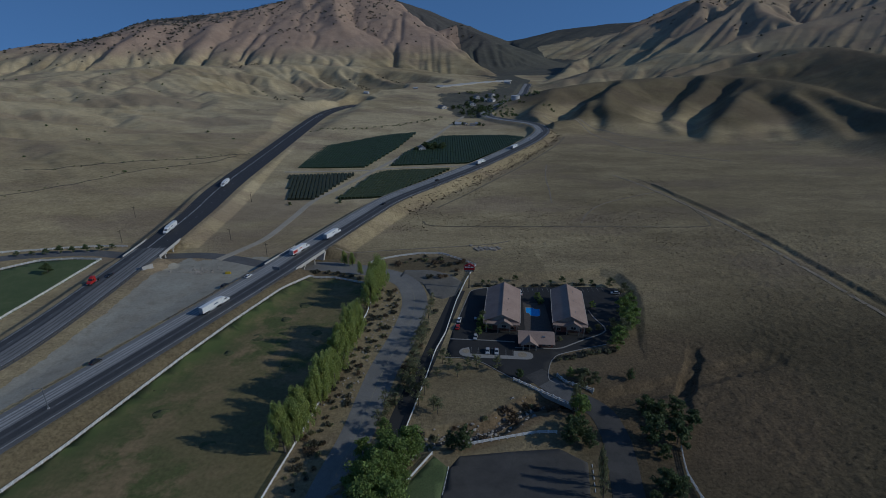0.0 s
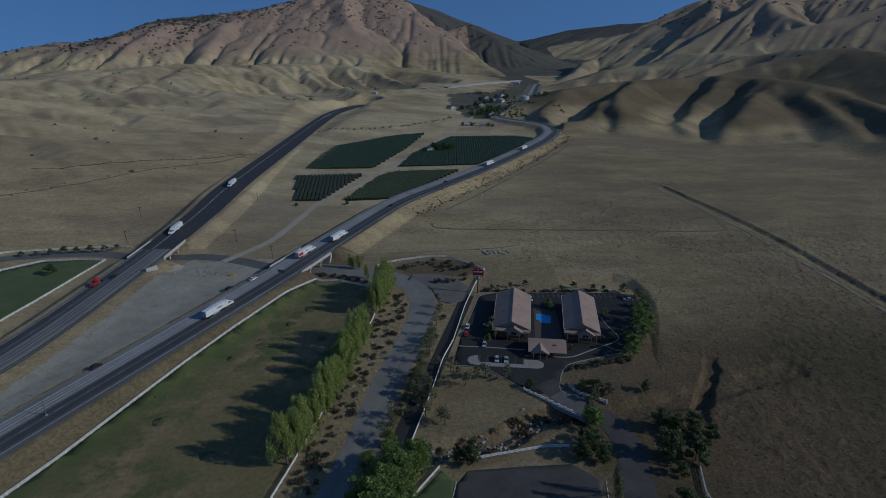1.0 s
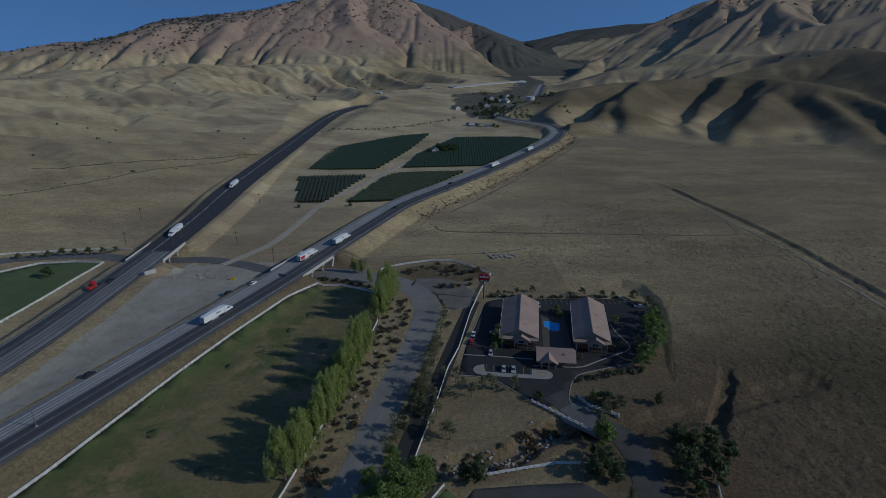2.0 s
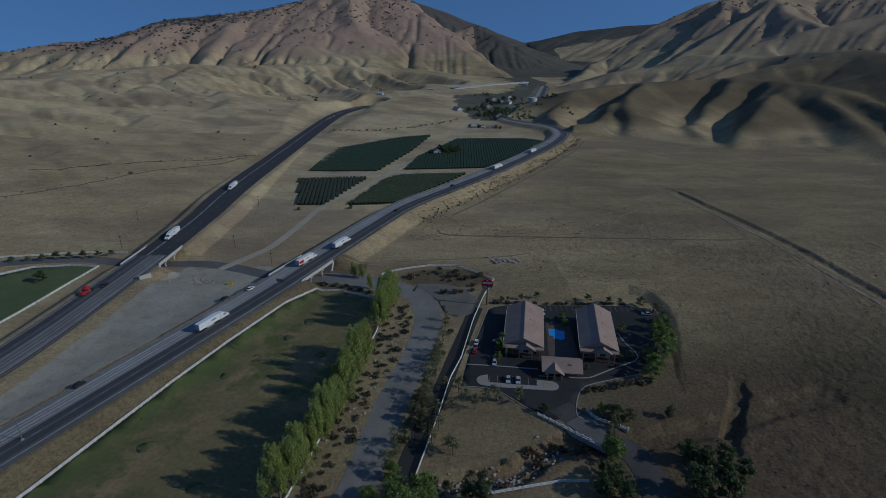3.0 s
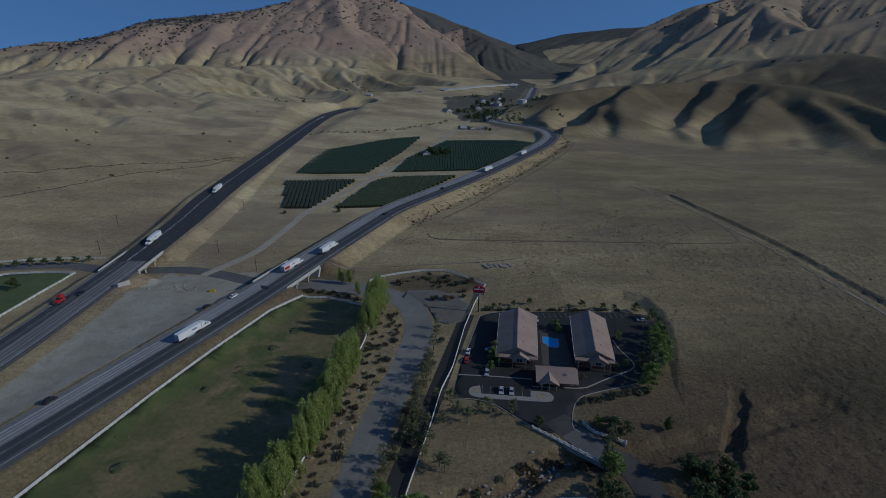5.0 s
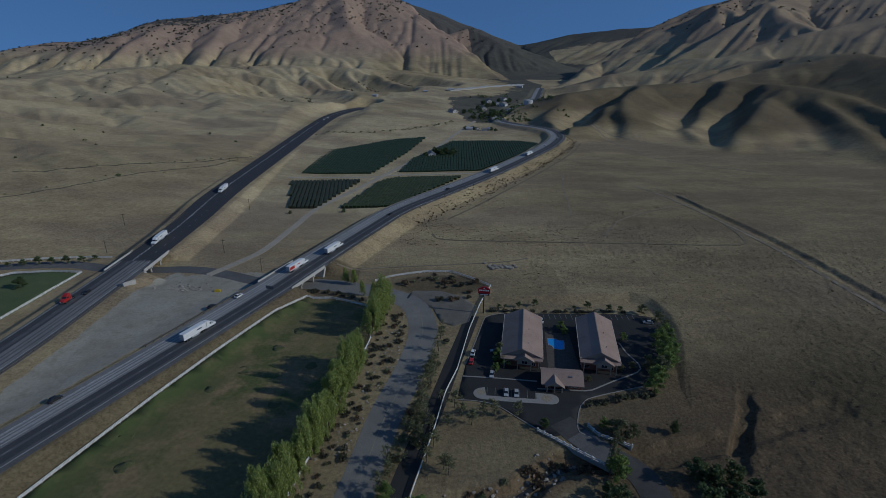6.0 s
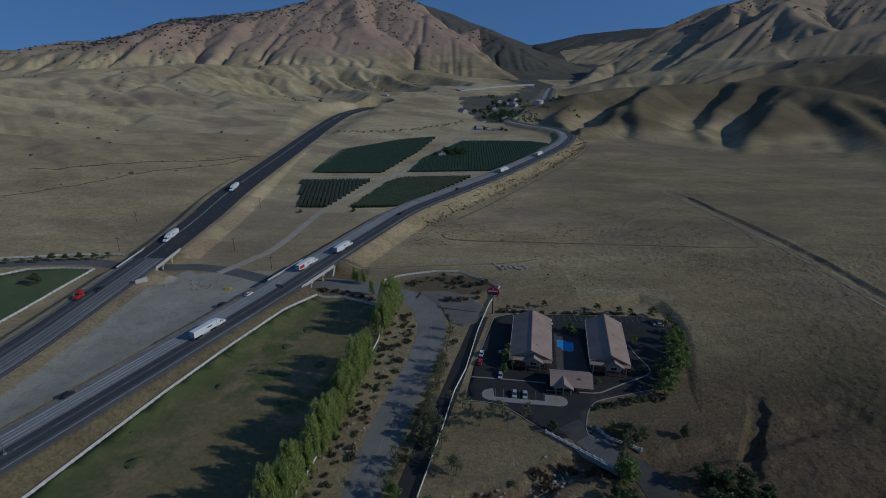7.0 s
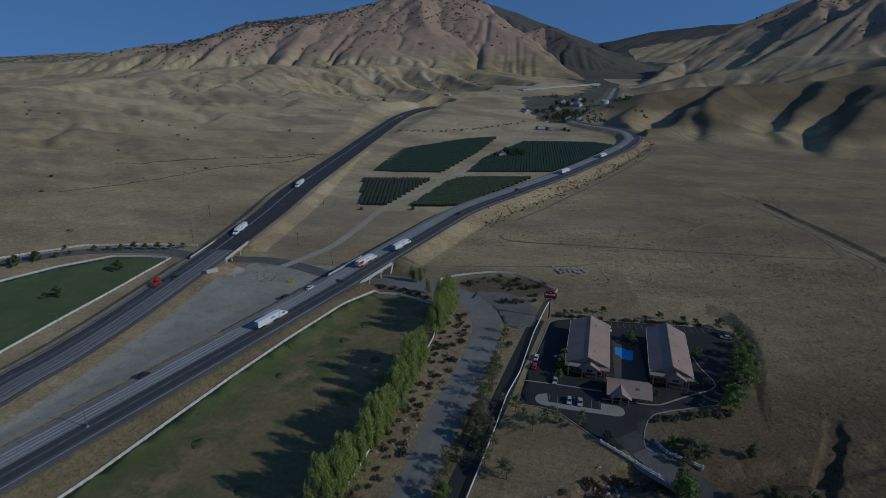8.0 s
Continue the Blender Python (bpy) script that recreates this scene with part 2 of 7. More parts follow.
def crest_height(x, y, pts, slope, w, back):
    """The height of a rounded ridge: it falls off from its crest by `slope`, and by `back` on the left of its line."""
    best = np.full(x.shape, -1e9)
    for (ax, ay, az), (bx, by, bz) in zip(pts[:-1], pts[1:]):
        ux, uy = bx - ax, by - ay
        s = np.clip(((x - ax) * ux + (y - ay) * uy) / (ux * ux + uy * uy + 1e-9), 0, 1)
        d = np.sqrt((x - ax - s * ux) ** 2 + (y - ay - s * uy) ** 2 + w * w) - w
        k = slope if back == slope else np.where((x - ax) * uy - (y - ay) * ux < 0, back, slope)
        best = np.maximum(best, az + s * (bz - az) - k * d)
    return best


# crest lines in plan: x, y, height
MOUNTAIN = [(-1900, 1500, -10), (-1683, 1836, 29), (-1453, 2022, 78), (-1310, 2117, 111), (-1126, 2164, 147), (-947, 2248, 197), (-728, 2380, 221), (-657, 2452, 228),
            (-576, 2524, 264), (-449, 2651, 309), (-305, 2721, 333), (-122, 2686, 288), (-56, 2538, 234), (15, 2338, 132), (109, 2136, 60), (178, 1930, 6), (228, 1724, -25)]
DARK_MOUNTAIN = [(-334, 3573, 366), (-130, 3586, 335), (77, 3588, 255), (318, 3524, 172), (486, 3455, 91), (590, 3235, 23), (612, 2926, -24)]
CANYON_WALL = [(197, 2710, 179), (269, 2623, 140), (356, 2492, 93), (426, 2379, 46), (466, 2269, 13), (500, 2108, -17)]
FAR_RIDGE = [(407, 3374, 60), (557, 3466, 81), (697, 3478, 112), (892, 3433, 162), (1128, 3324, 190), (1290, 3225, 200), (1496, 3053, 218)]
LEFT_RIDGE = [(-4100, 2300, 30), (-3500, 2900, 24), (-3100, 3300, 30), (-2800, 3600, 48), (-2500, 3850, 30)]
RIGHT_BIG = [(334, 1502, 2), (413, 1638, 26), (490, 1773, 52), (646, 1987, 92), (764, 2105, 143), (889, 2164, 192), (1033, 2210, 248),
             (1152, 2151, 279), (1283, 1958, 283), (1427, 1729, 280), (1524, 1434, 273), (1700, 1000, 260)]
RIGHT_MID = [(374, 1338, 31), (451, 1367, 50), (537, 1368, 60), (658, 1392, 88), (722, 1246, 84), (785, 1148, 100), (818, 1063, 105), (815, 937, 93), (838, 777, 89), (860, 600, 80)]
RIGHT_FRONT = [(274, 1000, 40), (347, 1040, 44), (396, 1050, 47), (484, 1050, 52), (541, 1030, 56)]
FOOTHILL = [(-900, 500, 60), (-765, 778, 62), (-750, 898, 60), (-734, 999, 61), (-693, 1147, 70), (-568, 1300, 71), (-414, 1430, 65), (-264, 1465, 60), (-140, 1381, 36), (-27, 1288, 23)]
KNOLL = [(-131, 960, 3), (-112, 1000, 12), (-77, 1010, 12), (-31, 1000, 4), (5, 960, -1)]
RIGHT_SHOULDER = [(541, 1030, 56), (598, 960, 57), (619, 880, 53), (614, 790, 43), (588, 690, 38)] + [(610, 590, 38), (650, 470, 36)]
SPURS = [
    [(276, 1002, 42), (224, 915, 37), (192, 860, 27), (174, 805, 5)],
    [(286, 990, 46), (218, 840, 45), (196, 790, 30), (184, 740, 3)],
    [(390, 1030, 48), (328, 880, 52), (290, 800, 33), (262, 748, 3)],
    [(540, 1000, 52), (450, 860, 53), (393, 780, 34), (352, 712, 3)],
    [(588, 930, 50), (507, 820, 48), (421, 730, 28), (364, 654, 3)],
    [(607, 860, 50), (548, 765, 38), (515, 690, 20), (474, 606, 3)],
    [(588, 690, 40), (545, 635, 25), (500, 580, 3)], [(610, 590, 38), (575, 545, 22), (540, 500, 3)],
]
# dry valleys between the spurs, and gullies in the foothills
VALLEYS = [
    ([(360, 1020, 34), (307, 975, 13), (249, 890, 2), (206, 783, 0)], 0.45, 0.95),
    ([(512, 1010, 37), (454, 950, 14), (407, 880, 3), (359, 786, 0)], 0.45, 0.95),
    ([(551, 950, 34), (484, 890, 13), (418, 790, 2), (360, 690, 0)], 0.45, 0.95),
    ([(561, 860, 34), (545, 790, 20), (505, 700, 8), (481, 641, 2)], 0.45, 0.58),
    ([(609, 800, 32), (575, 720, 24), (551, 660, 18), (524, 600, 11)], 0.5, 0.62),
    ([(-259, 1450, 50), (-199, 1370, 29), (-149, 1280, 5)], 0.6, 0.6),
    ([(-176, 1420, 46), (-128, 1320, 21), (-93, 1230, 4)], 0.6, 0.6),
    ([(-113, 1520, 48), (-50, 1440, 25), (14, 1340, 5)], 0.6, 0.6),
    ([(-305, 1160, 10), (-273, 1100, 5), (-240, 1055, 3)], 0.6, 0.6),
    ([(-258, 1190, 9), (-228, 1110, 3), (-212, 1075, 2)], 0.6, 0.6),
]


def side_spurs(crest, gap, length, drop, seed, both=True):
    """Smaller ridges that run down from a crest."""
    r = random.Random(seed)
    line = spline(crest, gap)
    out = []
    for i in range(1, len(line) - 1):
        t = line[i + 1] - line[i - 1]
        t = t[:2] / np.linalg.norm(t[:2])
        for s in (1, -1) if both else (1,):
            if r.random() < 0.2:
                continue
            turn = r.uniform(-0.6, 0.6)
            c, k = math.cos(turn), math.sin(turn)
            nx, ny = s * t[1], -s * t[0]
            nx, ny = c * nx - k * ny, k * nx + c * ny
            far, h = length * r.uniform(0.5, 1.2), max(line[i][2], 5)
            bend = r.uniform(-0.25, 0.25) * far
            mid = (line[i][0] + nx * far * 0.5 - ny * bend, line[i][1] + ny * far * 0.5 + nx * bend, h - drop * 0.4 * far)
            end = (line[i][0] + nx * far, line[i][1] + ny * far, h - drop * far)
            out.append([(line[i][0], line[i][1], h - 1), mid, end])
    return out


def facing_west(spur):
    """The spur's line, turned so that its steep side looks west."""
    return spur if spur[-1][1] < spur[0][1] else spur[::-1]


# each ridge: its crest, its slope, its rounding, the slope on the left of its line
RIDGES = [(MOUNTAIN, 0.27, 25, 0.27), (DARK_MOUNTAIN, 0.35, 30, 0.35), (FAR_RIDGE, 0.22, 30, 0.22), (CANYON_WALL, 0.33, 20, 0.33), (LEFT_RIDGE, 0.2, 60, 0.2), (RIGHT_BIG, 0.34, 30, 0.8), (RIGHT_MID, 0.36, 25, 0.35),
          (RIGHT_FRONT, 0.34, 30, 0.30), (RIGHT_SHOULDER, 0.36, 25, 0.26), (FOOTHILL, 0.10, 60, 0.10), (KNOLL, 0.36, 12, 0.36)]
RIDGES += [(s, 0.84, 10, 0.46) for s in SPURS]
MOUNTAIN_SPURS = side_spurs(MOUNTAIN, 170, 640, 0.24, 3, False)
RIDGES += [(s, 0.45, 14, 0.45) for s in MOUNTAIN_SPURS]
CAPPED = {id(MOUNTAIN)} | {id(s) for s in MOUNTAIN_SPURS}
MOUNTAIN_EDGE = [(-260, 2900, 330), (-122, 2686, 288), (-56, 2538, 234), (15, 2338, 132), (109, 2136, 60), (178, 1930, 6), (228, 1724, -25), (300, 1500, -40)]
RIDGES += [(s, 0.55, 20, 0.55) for s in side_spurs(DARK_MOUNTAIN, 160, 450, 0.34, 4)]
RIDGES += [(s, 0.6, 14, 0.6) for s in side_spurs(CANYON_WALL, 90, 260, 0.30, 14)]
RIDGES += [(s, 0.5, 20, 0.5) for s in side_spurs(FAR_RIDGE, 120, 320, 0.30, 5)]
BIG_SPURS = [facing_west(s) for s in side_spurs(RIGHT_BIG, 190, 620, 0.21, 6, False)]
RIDGES += [(s, 0.65, 22, 0.36) for s in BIG_SPURS]
CAPPED_RIGHT = {id(RIGHT_BIG)} | {id(s) for s in BIG_SPURS}
RIDGES += [(facing_west(s), 0.72, 16, 0.40) for s in side_spurs(RIGHT_MID, 120, 300, 0.21, 8, False)]
RIDGES += [(s, 0.16, 30, 0.16) for s in side_spurs(FOOTHILL, 150, 430, 0.095, 9)]

BOUNDED = []
for crest, slope_, w_, back_ in RIDGES:
    c_ = np.array(crest, float)
    reach_ = max(c_[:, 2].max(), 0) / min(slope_, back_) + 3 * w_ + 60
    BOUNDED.append((crest, slope_, w_, back_, c_[:, 0].min() - reach_, c_[:, 0].max() + reach_, c_[:, 1].min() - reach_, c_[:, 1].max() + reach_, MOUNTAIN_EDGE if id(crest) in CAPPED else RIGHT_BIG[:8] if id(crest) in CAPPED_RIGHT else None))

# roads in plan: x, y, height
HIGHWAY_NEAR = spline([(-330, -260, 4), (-215, -20, 4.5), (-172, 70, 5), (-144.7, 127.6, 5.5), (-121.9, 177.4, 5.5), (-98, 230, 5.5), (-81.9, 266.3, 5.5), (-70.6, 294, 5.5), (-41.5, 361.5, 6),
                       (-21.2, 404.4, 6), (16.5, 457.7, 6), (61.6, 521.9, 6), (110.3, 600, 6), (147.5, 664.7, 6), (172.4, 730.8, 6), (168.5, 789.3, 6), (134.5, 839.8, 5), (116, 885, 4), (120, 945, 4), (150, 1015, 5), (190, 1095, 6), (230, 1200, 7), (262, 1330, 8), (292, 1450, 9)], 6)
HIGHWAY_FAR = spline([(-210, -260, 4), (-196, 0, 4.5), (-188, 100, 5), (-180.3, 164.5, 5), (-175.5, 186, 5), (-172, 214.5, 5), (-169.9, 255.3, 5), (-168, 313.1, 5), (-168.5, 380, 5), (-172.3, 458, 5),
                      (-170.4, 603, 5), (-165, 891.5, 5), (-144, 977, 7), (-124, 1030, 6), (-112, 1062, 4)], 6)
UNDERPASS = spline([(-15, 268, 0), (-33, 277, 0), (-58, 283, 0), (-77, 284, 0), (-96, 288, 0), (-115, 297, 0), (-137, 304, 0), (-162, 304, 0), (-185, 306, 0), (-215, 312, 0), (-260, 302, 0), (-300, 270, 0), (-330, 230, 0)], 4)
CREEK = spline([(150, 175, -1), (105, 160, -1.6), (75, 152, -2.2), (58, 150, -2.8), (45, 150, -2.8), (34, 144, -2.6), (22, 136, -2.4), (8, 133, -2.2), (-8, 126, -2), (-30, 100, -2)], 4)
GULLY = spline([(121, 186, -0.3), (116, 176, -1.8), (109, 166, -2.2), (103, 156, -2.2), (97, 146, -1.0)], 3)

BANK = [(30, 263, 0.3), (50, 264, 1.8), (84, 264, 2.2), (104, 266.5, 2.6), (114, 259, 2.8), (116.5, 240, 2.8), (111, 216, 2.2), (103, 196, 1.2), (97, 183, 0.3)]
DITCH = spline([(211, 452), (216, 425), (226, 373), (232, 318), (234, 246), (236, 190), (240, 130)], 6)


def raw_land(x, y):
    """The hills before water has cut them."""
    far = step(np.hypot(x, y - 10), 330, 800)
    wx, wy = x + far * 16 * fbm(x, y, 110, 3, 11), y + far * 16 * fbm(x, y, 110, 3, 12)
    z = far * 3.0 * fbm(x, y, 160, 4, 2)
    bx0, bx1, by0, by1 = x.min(), x.max(), y.min(), y.max()
    for line, slope, w, back, x0, x1, y0, y1, capped in BOUNDED:
        if bx1 < x0 or bx0 > x1 or by1 < y0 or by0 > y1:
            continue
        near = (x > x0) & (x < x1) & (y > y0) & (y < y1)
        if not near.any():
            continue
        t = crest_height(wx[near], wy[near], line, slope, w, back)
        if capped:
            ed, eh, es = line_distance(wx[near], wy[near], capped)
            t = np.where(es < 0, np.minimum(t, eh - 0.95 * ed), t)
        k = 5.0
        a = z[near]
        m = np.maximum(a, t)
        z[near] = m + np.maximum(k - np.abs(a - t), 0) ** 2 / (4 * k)
    for line, west, east in VALLEYS:
        p = np.array(line)
        near = (x > p[:, 0].min() - 110) & (x < p[:, 0].max() + 110) & (y > p[:, 1].min() - 110) & (y < p[:, 1].max() + 110)
        if near.any():
            d, h, side = line_distance(x[near] + 6 * fbm(x[near], y[near], 50, 2, 61), y[near], line)
            t = h + np.where(side > 0, west, east) * np.maximum(np.sqrt(d * d + 16) - 6, 0)
            a = z[near]
            z[near] = np.minimum(a, t) - np.maximum(4 - np.abs(a - t), 0) ** 2 / 16
    return z


# the hills on a grid, cut by running water
GX0, GY0, CELL, GNX, GNY = -2300.0, 330.0, 8.0, 540, 422


def eroded_land():
    gx, gy = np.meshgrid(GX0 + CELL * np.arange(GNX), GY0 + CELL * np.arange(GNY))
    z0 = raw_land(gx.ravel(), gy.ravel()).reshape(GNY, GNX)
    hill = step(z0, 4, 25)
    left = step(-gx, -250, 150)
    high = step(gy + 0.12 * gx, 1480, 1760)
    z = z0 + hill * ((2.0 + 4.0 * left * high) * fbm(gx, gy, 95, 4, 21) + left * (6.0 + 6.0 * high) * fbm(gx, gy, 240, 3, 25))
    front = step(gx, 120, 200) * (1 - step(gy, 1060, 1200))
    # how fast water cuts and how soon slopes slump
    ease = hill * (0.45 * (1 - left) + left * (1.6 - 1.44 * high)) * (1 - 0.7 * front)
    rim = np.zeros_like(z)
    rim[4:-4, 4:-4] = 1
    ease = (ease * rim).ravel()
    n = GNX * GNY
    here = np.arange(n).reshape(GNY, GNX)
    shifts = [(dy, dx) for dy in (-1, 0, 1) for dx in (-1, 0, 1) if dy or dx]
    flow = np.ones(n)
    for turn in range(14):
        for _ in range(12):
            around = np.min([np.roll(z, k, (0, 1)) for k in ((1, 0), (-1, 0), (0, 1), (0, -1))], 0)
            z = np.where(rim > 0, np.maximum(z, around + 0.01), z)
        best, to = np.zeros_like(z), here.copy()
        for dy, dx in shifts:
            fall = (z - np.roll(z, (dy, dx), (0, 1))) / math.hypot(dy, dx)
            better = (fall > best) & (rim > 0)
            best = np.where(better, fall, best)
            to = np.where(better, np.roll(here, (dy, dx), (0, 1)), to)
        order = np.argsort(z, axis=None).tolist()
        goal = to.ravel().tolist()
        area = [1.0] * n
        for i in reversed(order):
            j = goal[i]
            if j != i:
                area[j] += area[i]
        flow = np.array(area)
        pull = (0.11 * np.sqrt(flow) * ease).tolist()
        h = z.ravel().tolist()
        for i in order:
            j = goal[i]
            if j != i:
                h[i] = (h[i] + pull[i] * h[j]) / (1 + pull[i])
        z = np.array(h).reshape(GNY, GNX)
        soft = (0.10 * (1 - left) + left * (0.05 + 0.12 * high)) * (1 - 0.8 * front)
        mean = (np.roll(z, 1, 0) + np.roll(z, -1, 0) + np.roll(z, 1, 1) + np.roll(z, -1, 1)) / 4
        z = z + soft * rim * (mean - z)
    return z, np.log(flow).reshape(GNY, GNX)


def on_grid(g, x, y):
    """A smooth reading of a grid between its points."""
    u, v = np.clip((x - GX0) / CELL, 1, GNX - 3.001), np.clip((y - GY0) / CELL, 1, GNY - 3.001)
    i, j = u.astype(int), v.astype(int)
    a, b = u - i, v - j

    def weights(t):
        return ((1 - t) ** 3 / 6, (3 * t**3 - 6 * t**2 + 4) / 6, (-3 * t**3 + 3 * t**2 + 3 * t + 1) / 6, t**3 / 6)

    out = 0.0
    for q, wv in enumerate(weights(b)):
        for p, wu in enumerate(weights(a)):
            out = out + wu * wv * g[j + q - 1, i + p - 1]
    return out


LAND, FLOW = eroded_land()


def ground_z(x, y):
    """The height of the land, from plan coordinates."""
    x, y = np.atleast_1d(np.asarray(x, float)), np.atleast_1d(np.asarray(y, float))
    inner = np.minimum(np.minimum(x - GX0, GX0 + CELL * GNX - x), np.minimum(y - GY0, GY0 + CELL * GNY - y))
    z = np.zeros(x.shape)
    outside = inner < 100
    if outside.any():
        z[outside] = raw_land(x[outside], y[outside])
    w = step(inner, 20, 100)
    inside = w > 0
    if inside.any():
        z[inside] = z[inside] * (1 - w[inside]) + on_grid(LAND, x[inside], y[inside]) * w[inside]
    z = z + 0.10 * fbm(x, y, 9, 3, 1) * step(np.hypot(x - 58, y - 207), 58, 75) + step(z, 10, 60) * 0.7 * fbm(x, y, 22, 3, 22)
    z = z + 0.34 * fbm(x, y, 2.6, 2, 71) * step(x + 0.3 * (y - 170), 84, 104) * step(np.hypot(x - 62, y - 212), 62, 78) * (1 - step(y, 300, 420))
    for line, half, fall in ((HIGHWAY_NEAR, 11.5, 0.6), (HIGHWAY_FAR, 13.5, 0.5)):
        near = (x > -420) & (x < 420) & (y < 1520)
        if near.any():
            near[near] = line_distance(x[near], y[near], line[::14])[0] < 130
        if near.any():
            d, h, _ = line_distance(x[near], y[near], line[::3])
            wide = half + 4.5 * step(y[near], 330, 450) * (half > 13)
            bank = h - 0.12 - np.maximum(d - wide, 0) * fall
            u, _, _ = line_distance(x[near], y[near], UNDERPASS[::2])
            cut = step(u, 10, 15)
            bank = np.where(u < 30, bank * cut - (1 - cut) * 3, bank)
            level = step(d, wide, wide + np.where(half > 13, 18 + 28 * step(y[near], 700, 900) * (1 - step(y[near], 940, 990)), 6))
            base = z[near]
            flat = np.where(u < 30, base, np.minimum(base, h - 0.15) * (1 - level) + base * level)
            z[near] = np.maximum(flat, bank)
    near = (x > -200) & (x < -40) & (y < 300)
    if near.any():
        nd, nh, ns = line_distance(x[near], y[near], HIGHWAY_NEAR[::4])
        fd, fh, fs = line_distance(x[near], y[near], HIGHWAY_FAR[::4])
        fill = np.where((ns < 0) & (fs > 0), (4.7 - 0.9 * step(np.minimum(nd, fd), 12, 26)) * (1 - step(y[near] + 0.35 * x[near], 212, 236)), -9)
        z[near] = np.maximum(z[near], fill)
    near = (x > 10) & (x < 180) & (y > 150) & (y < 335)
    if near.any():
        z[near] = np.maximum(z[near], crest_height(x[near] + fbm(x[near], y[near], 12, 2, 51), y[near], BANK, 0.50, 1.6, 0.055))
    near = (x > 170) & (x < 270) & (y > 120) & (y < 520)
    if near.any():
        d, _, side = line_distance(x[near], y[near], DITCH)
        d = d + 0.6 * fbm(x[near], y[near], 24, 2, 33)
        z[near] += -1.1 * (1 - step(d, 0.4, 4.2)) + 0.6 * np.exp(-(((d - 5.2) / 1.6) ** 2)) * (side < 0)
    for line, wide in ((CREEK, 5.0), (GULLY, 3.0)):
        near = (np.abs(x - 50) < 130) & (y < 240)
        if near.any():
            d, h, _ = line_distance(x[near], y[near], line)
            d = d + 1.2 * fbm(x[near], y[near], 6, 2, 31)
            z[near] += h * (1 - step(d, wide * 0.45, wide * 1.25))
    return z


def zg(x, y):
    return float(ground_z(x, y)[0])


# ---- helpers for building ----
def mesh_object(name, verts, faces, material, parent=None, smooth=False):
    me = bpy.data.meshes.new(name)
    me.from_pydata([tuple(v) for v in verts], [], faces)
    if material:
        me.materials.append(material)
    if smooth:
        me.polygons.foreach_set("use_smooth", [True] * len(me.polygons))
    me.update()
    ob = new(name, me)
    if parent:
        ob.parent = parent
    return ob


def part(name, bm, material, parent=None, label="", smooth=False):
    me = bpy.data.meshes.new(name)
    bmesh.ops.recalc_face_normals(bm, faces=bm.faces)
    bm.to_mesh(me)
    bm.free()
    for m in material if isinstance(material, (list, tuple)) else (material,):
        me.materials.append(m)
    if smooth:
        me.polygons.foreach_set("use_smooth", [True] * len(me.polygons))
    ob = new(name, me)
    if parent:
        ob.parent = parent
    return tagged(ob, label)


def box(bm, x0, x1, y0, y1, z0, z1, m=None, index=0):
    v = [bm.verts.new((x, y, z)) for z in (z0, z1) for x, y in ((x0, y0), (x1, y0), (x1, y1), (x0, y1))]
    if m is not None:
        for k in v:
            k.co = m @ k.co
    fs = [bm.faces.new([v[i] for i in f]) for f in ((3, 2, 1, 0), (4, 5, 6, 7), (0, 1, 5, 4), (1, 2, 6, 5), (2, 3, 7, 6), (3, 0, 4, 7))]
    for f in fs:
        f.material_index = index
    return v


def tube(bm, a, b, r0, r1=None, sides=8):
    """A tapered round bar from a to b."""
    a, b, r1 = Vector(a), Vector(b), r0 if r1 is None else r1
    q = (b - a).to_track_quat("Z", "Y")
    rings = [[bm.verts.new(c + q @ Vector((r * math.cos(2 * math.pi * k / sides), r * math.sin(2 * math.pi * k / sides), 0))) for k in range(sides)] for c, r in ((a, r0), (b, r1))]
    for k in range(sides):
        bm.faces.new((rings[0][k], rings[0][(k + 1) % sides], rings[1][(k + 1) % sides], rings[1][k]))
    bm.faces.new(rings[0][::-1])
    bm.faces.new(rings[1])


def group_at(name, x, y, z, turn=0.0, **tags):
    """An Empty at the base of a thing."""
    e = new(name)
    e.empty_display_size = 0.5
    e.matrix_basis = pose(x, y, z, 0, 0, turn)
    return tagged(e, **tags)


def sides_of(line):
    """Unit vectors to the right of a line, one at each of its points."""
    t = np.gradient(np.asarray(line)[:, :2], axis=0)
    t = t / np.linalg.norm(t, axis=1)[:, None]
    return np.stack([t[:, 1], -t[:, 0]], 1)


def strip(name, line, a, b, material, parent=None, lift=0.0, thick=0.3, drape=False, cols=1):
    """A slab along a line between the offsets a and b (numbers or one for each point), with skirts."""
    n = len(line)
    a, b = np.broadcast_to(a, n), np.broadcast_to(b, n)
    side = sides_of(line)
    rows = []
    for k in range(cols + 1):
        off = a + (b - a) * k / cols
        xy = line[:, :2] + side * off[:, None]
        z = (ground_z(xy[:, 0], xy[:, 1]) if drape else line[:, 2]) + lift
        rows.append(np.column_stack([xy, z]))
    rows = [rows[0] - (0, 0, thick), *rows, rows[-1] - (0, 0, thick)]
    m = len(rows)
    verts = np.stack(rows, 1).reshape(-1, 3)
    faces = [(i * m + k, i * m + k + 1, (i + 1) * m + k + 1, (i + 1) * m + k) for i in range(n - 1) for k in range(m - 1)]
    return mesh_object(name, verts, faces, material, parent)


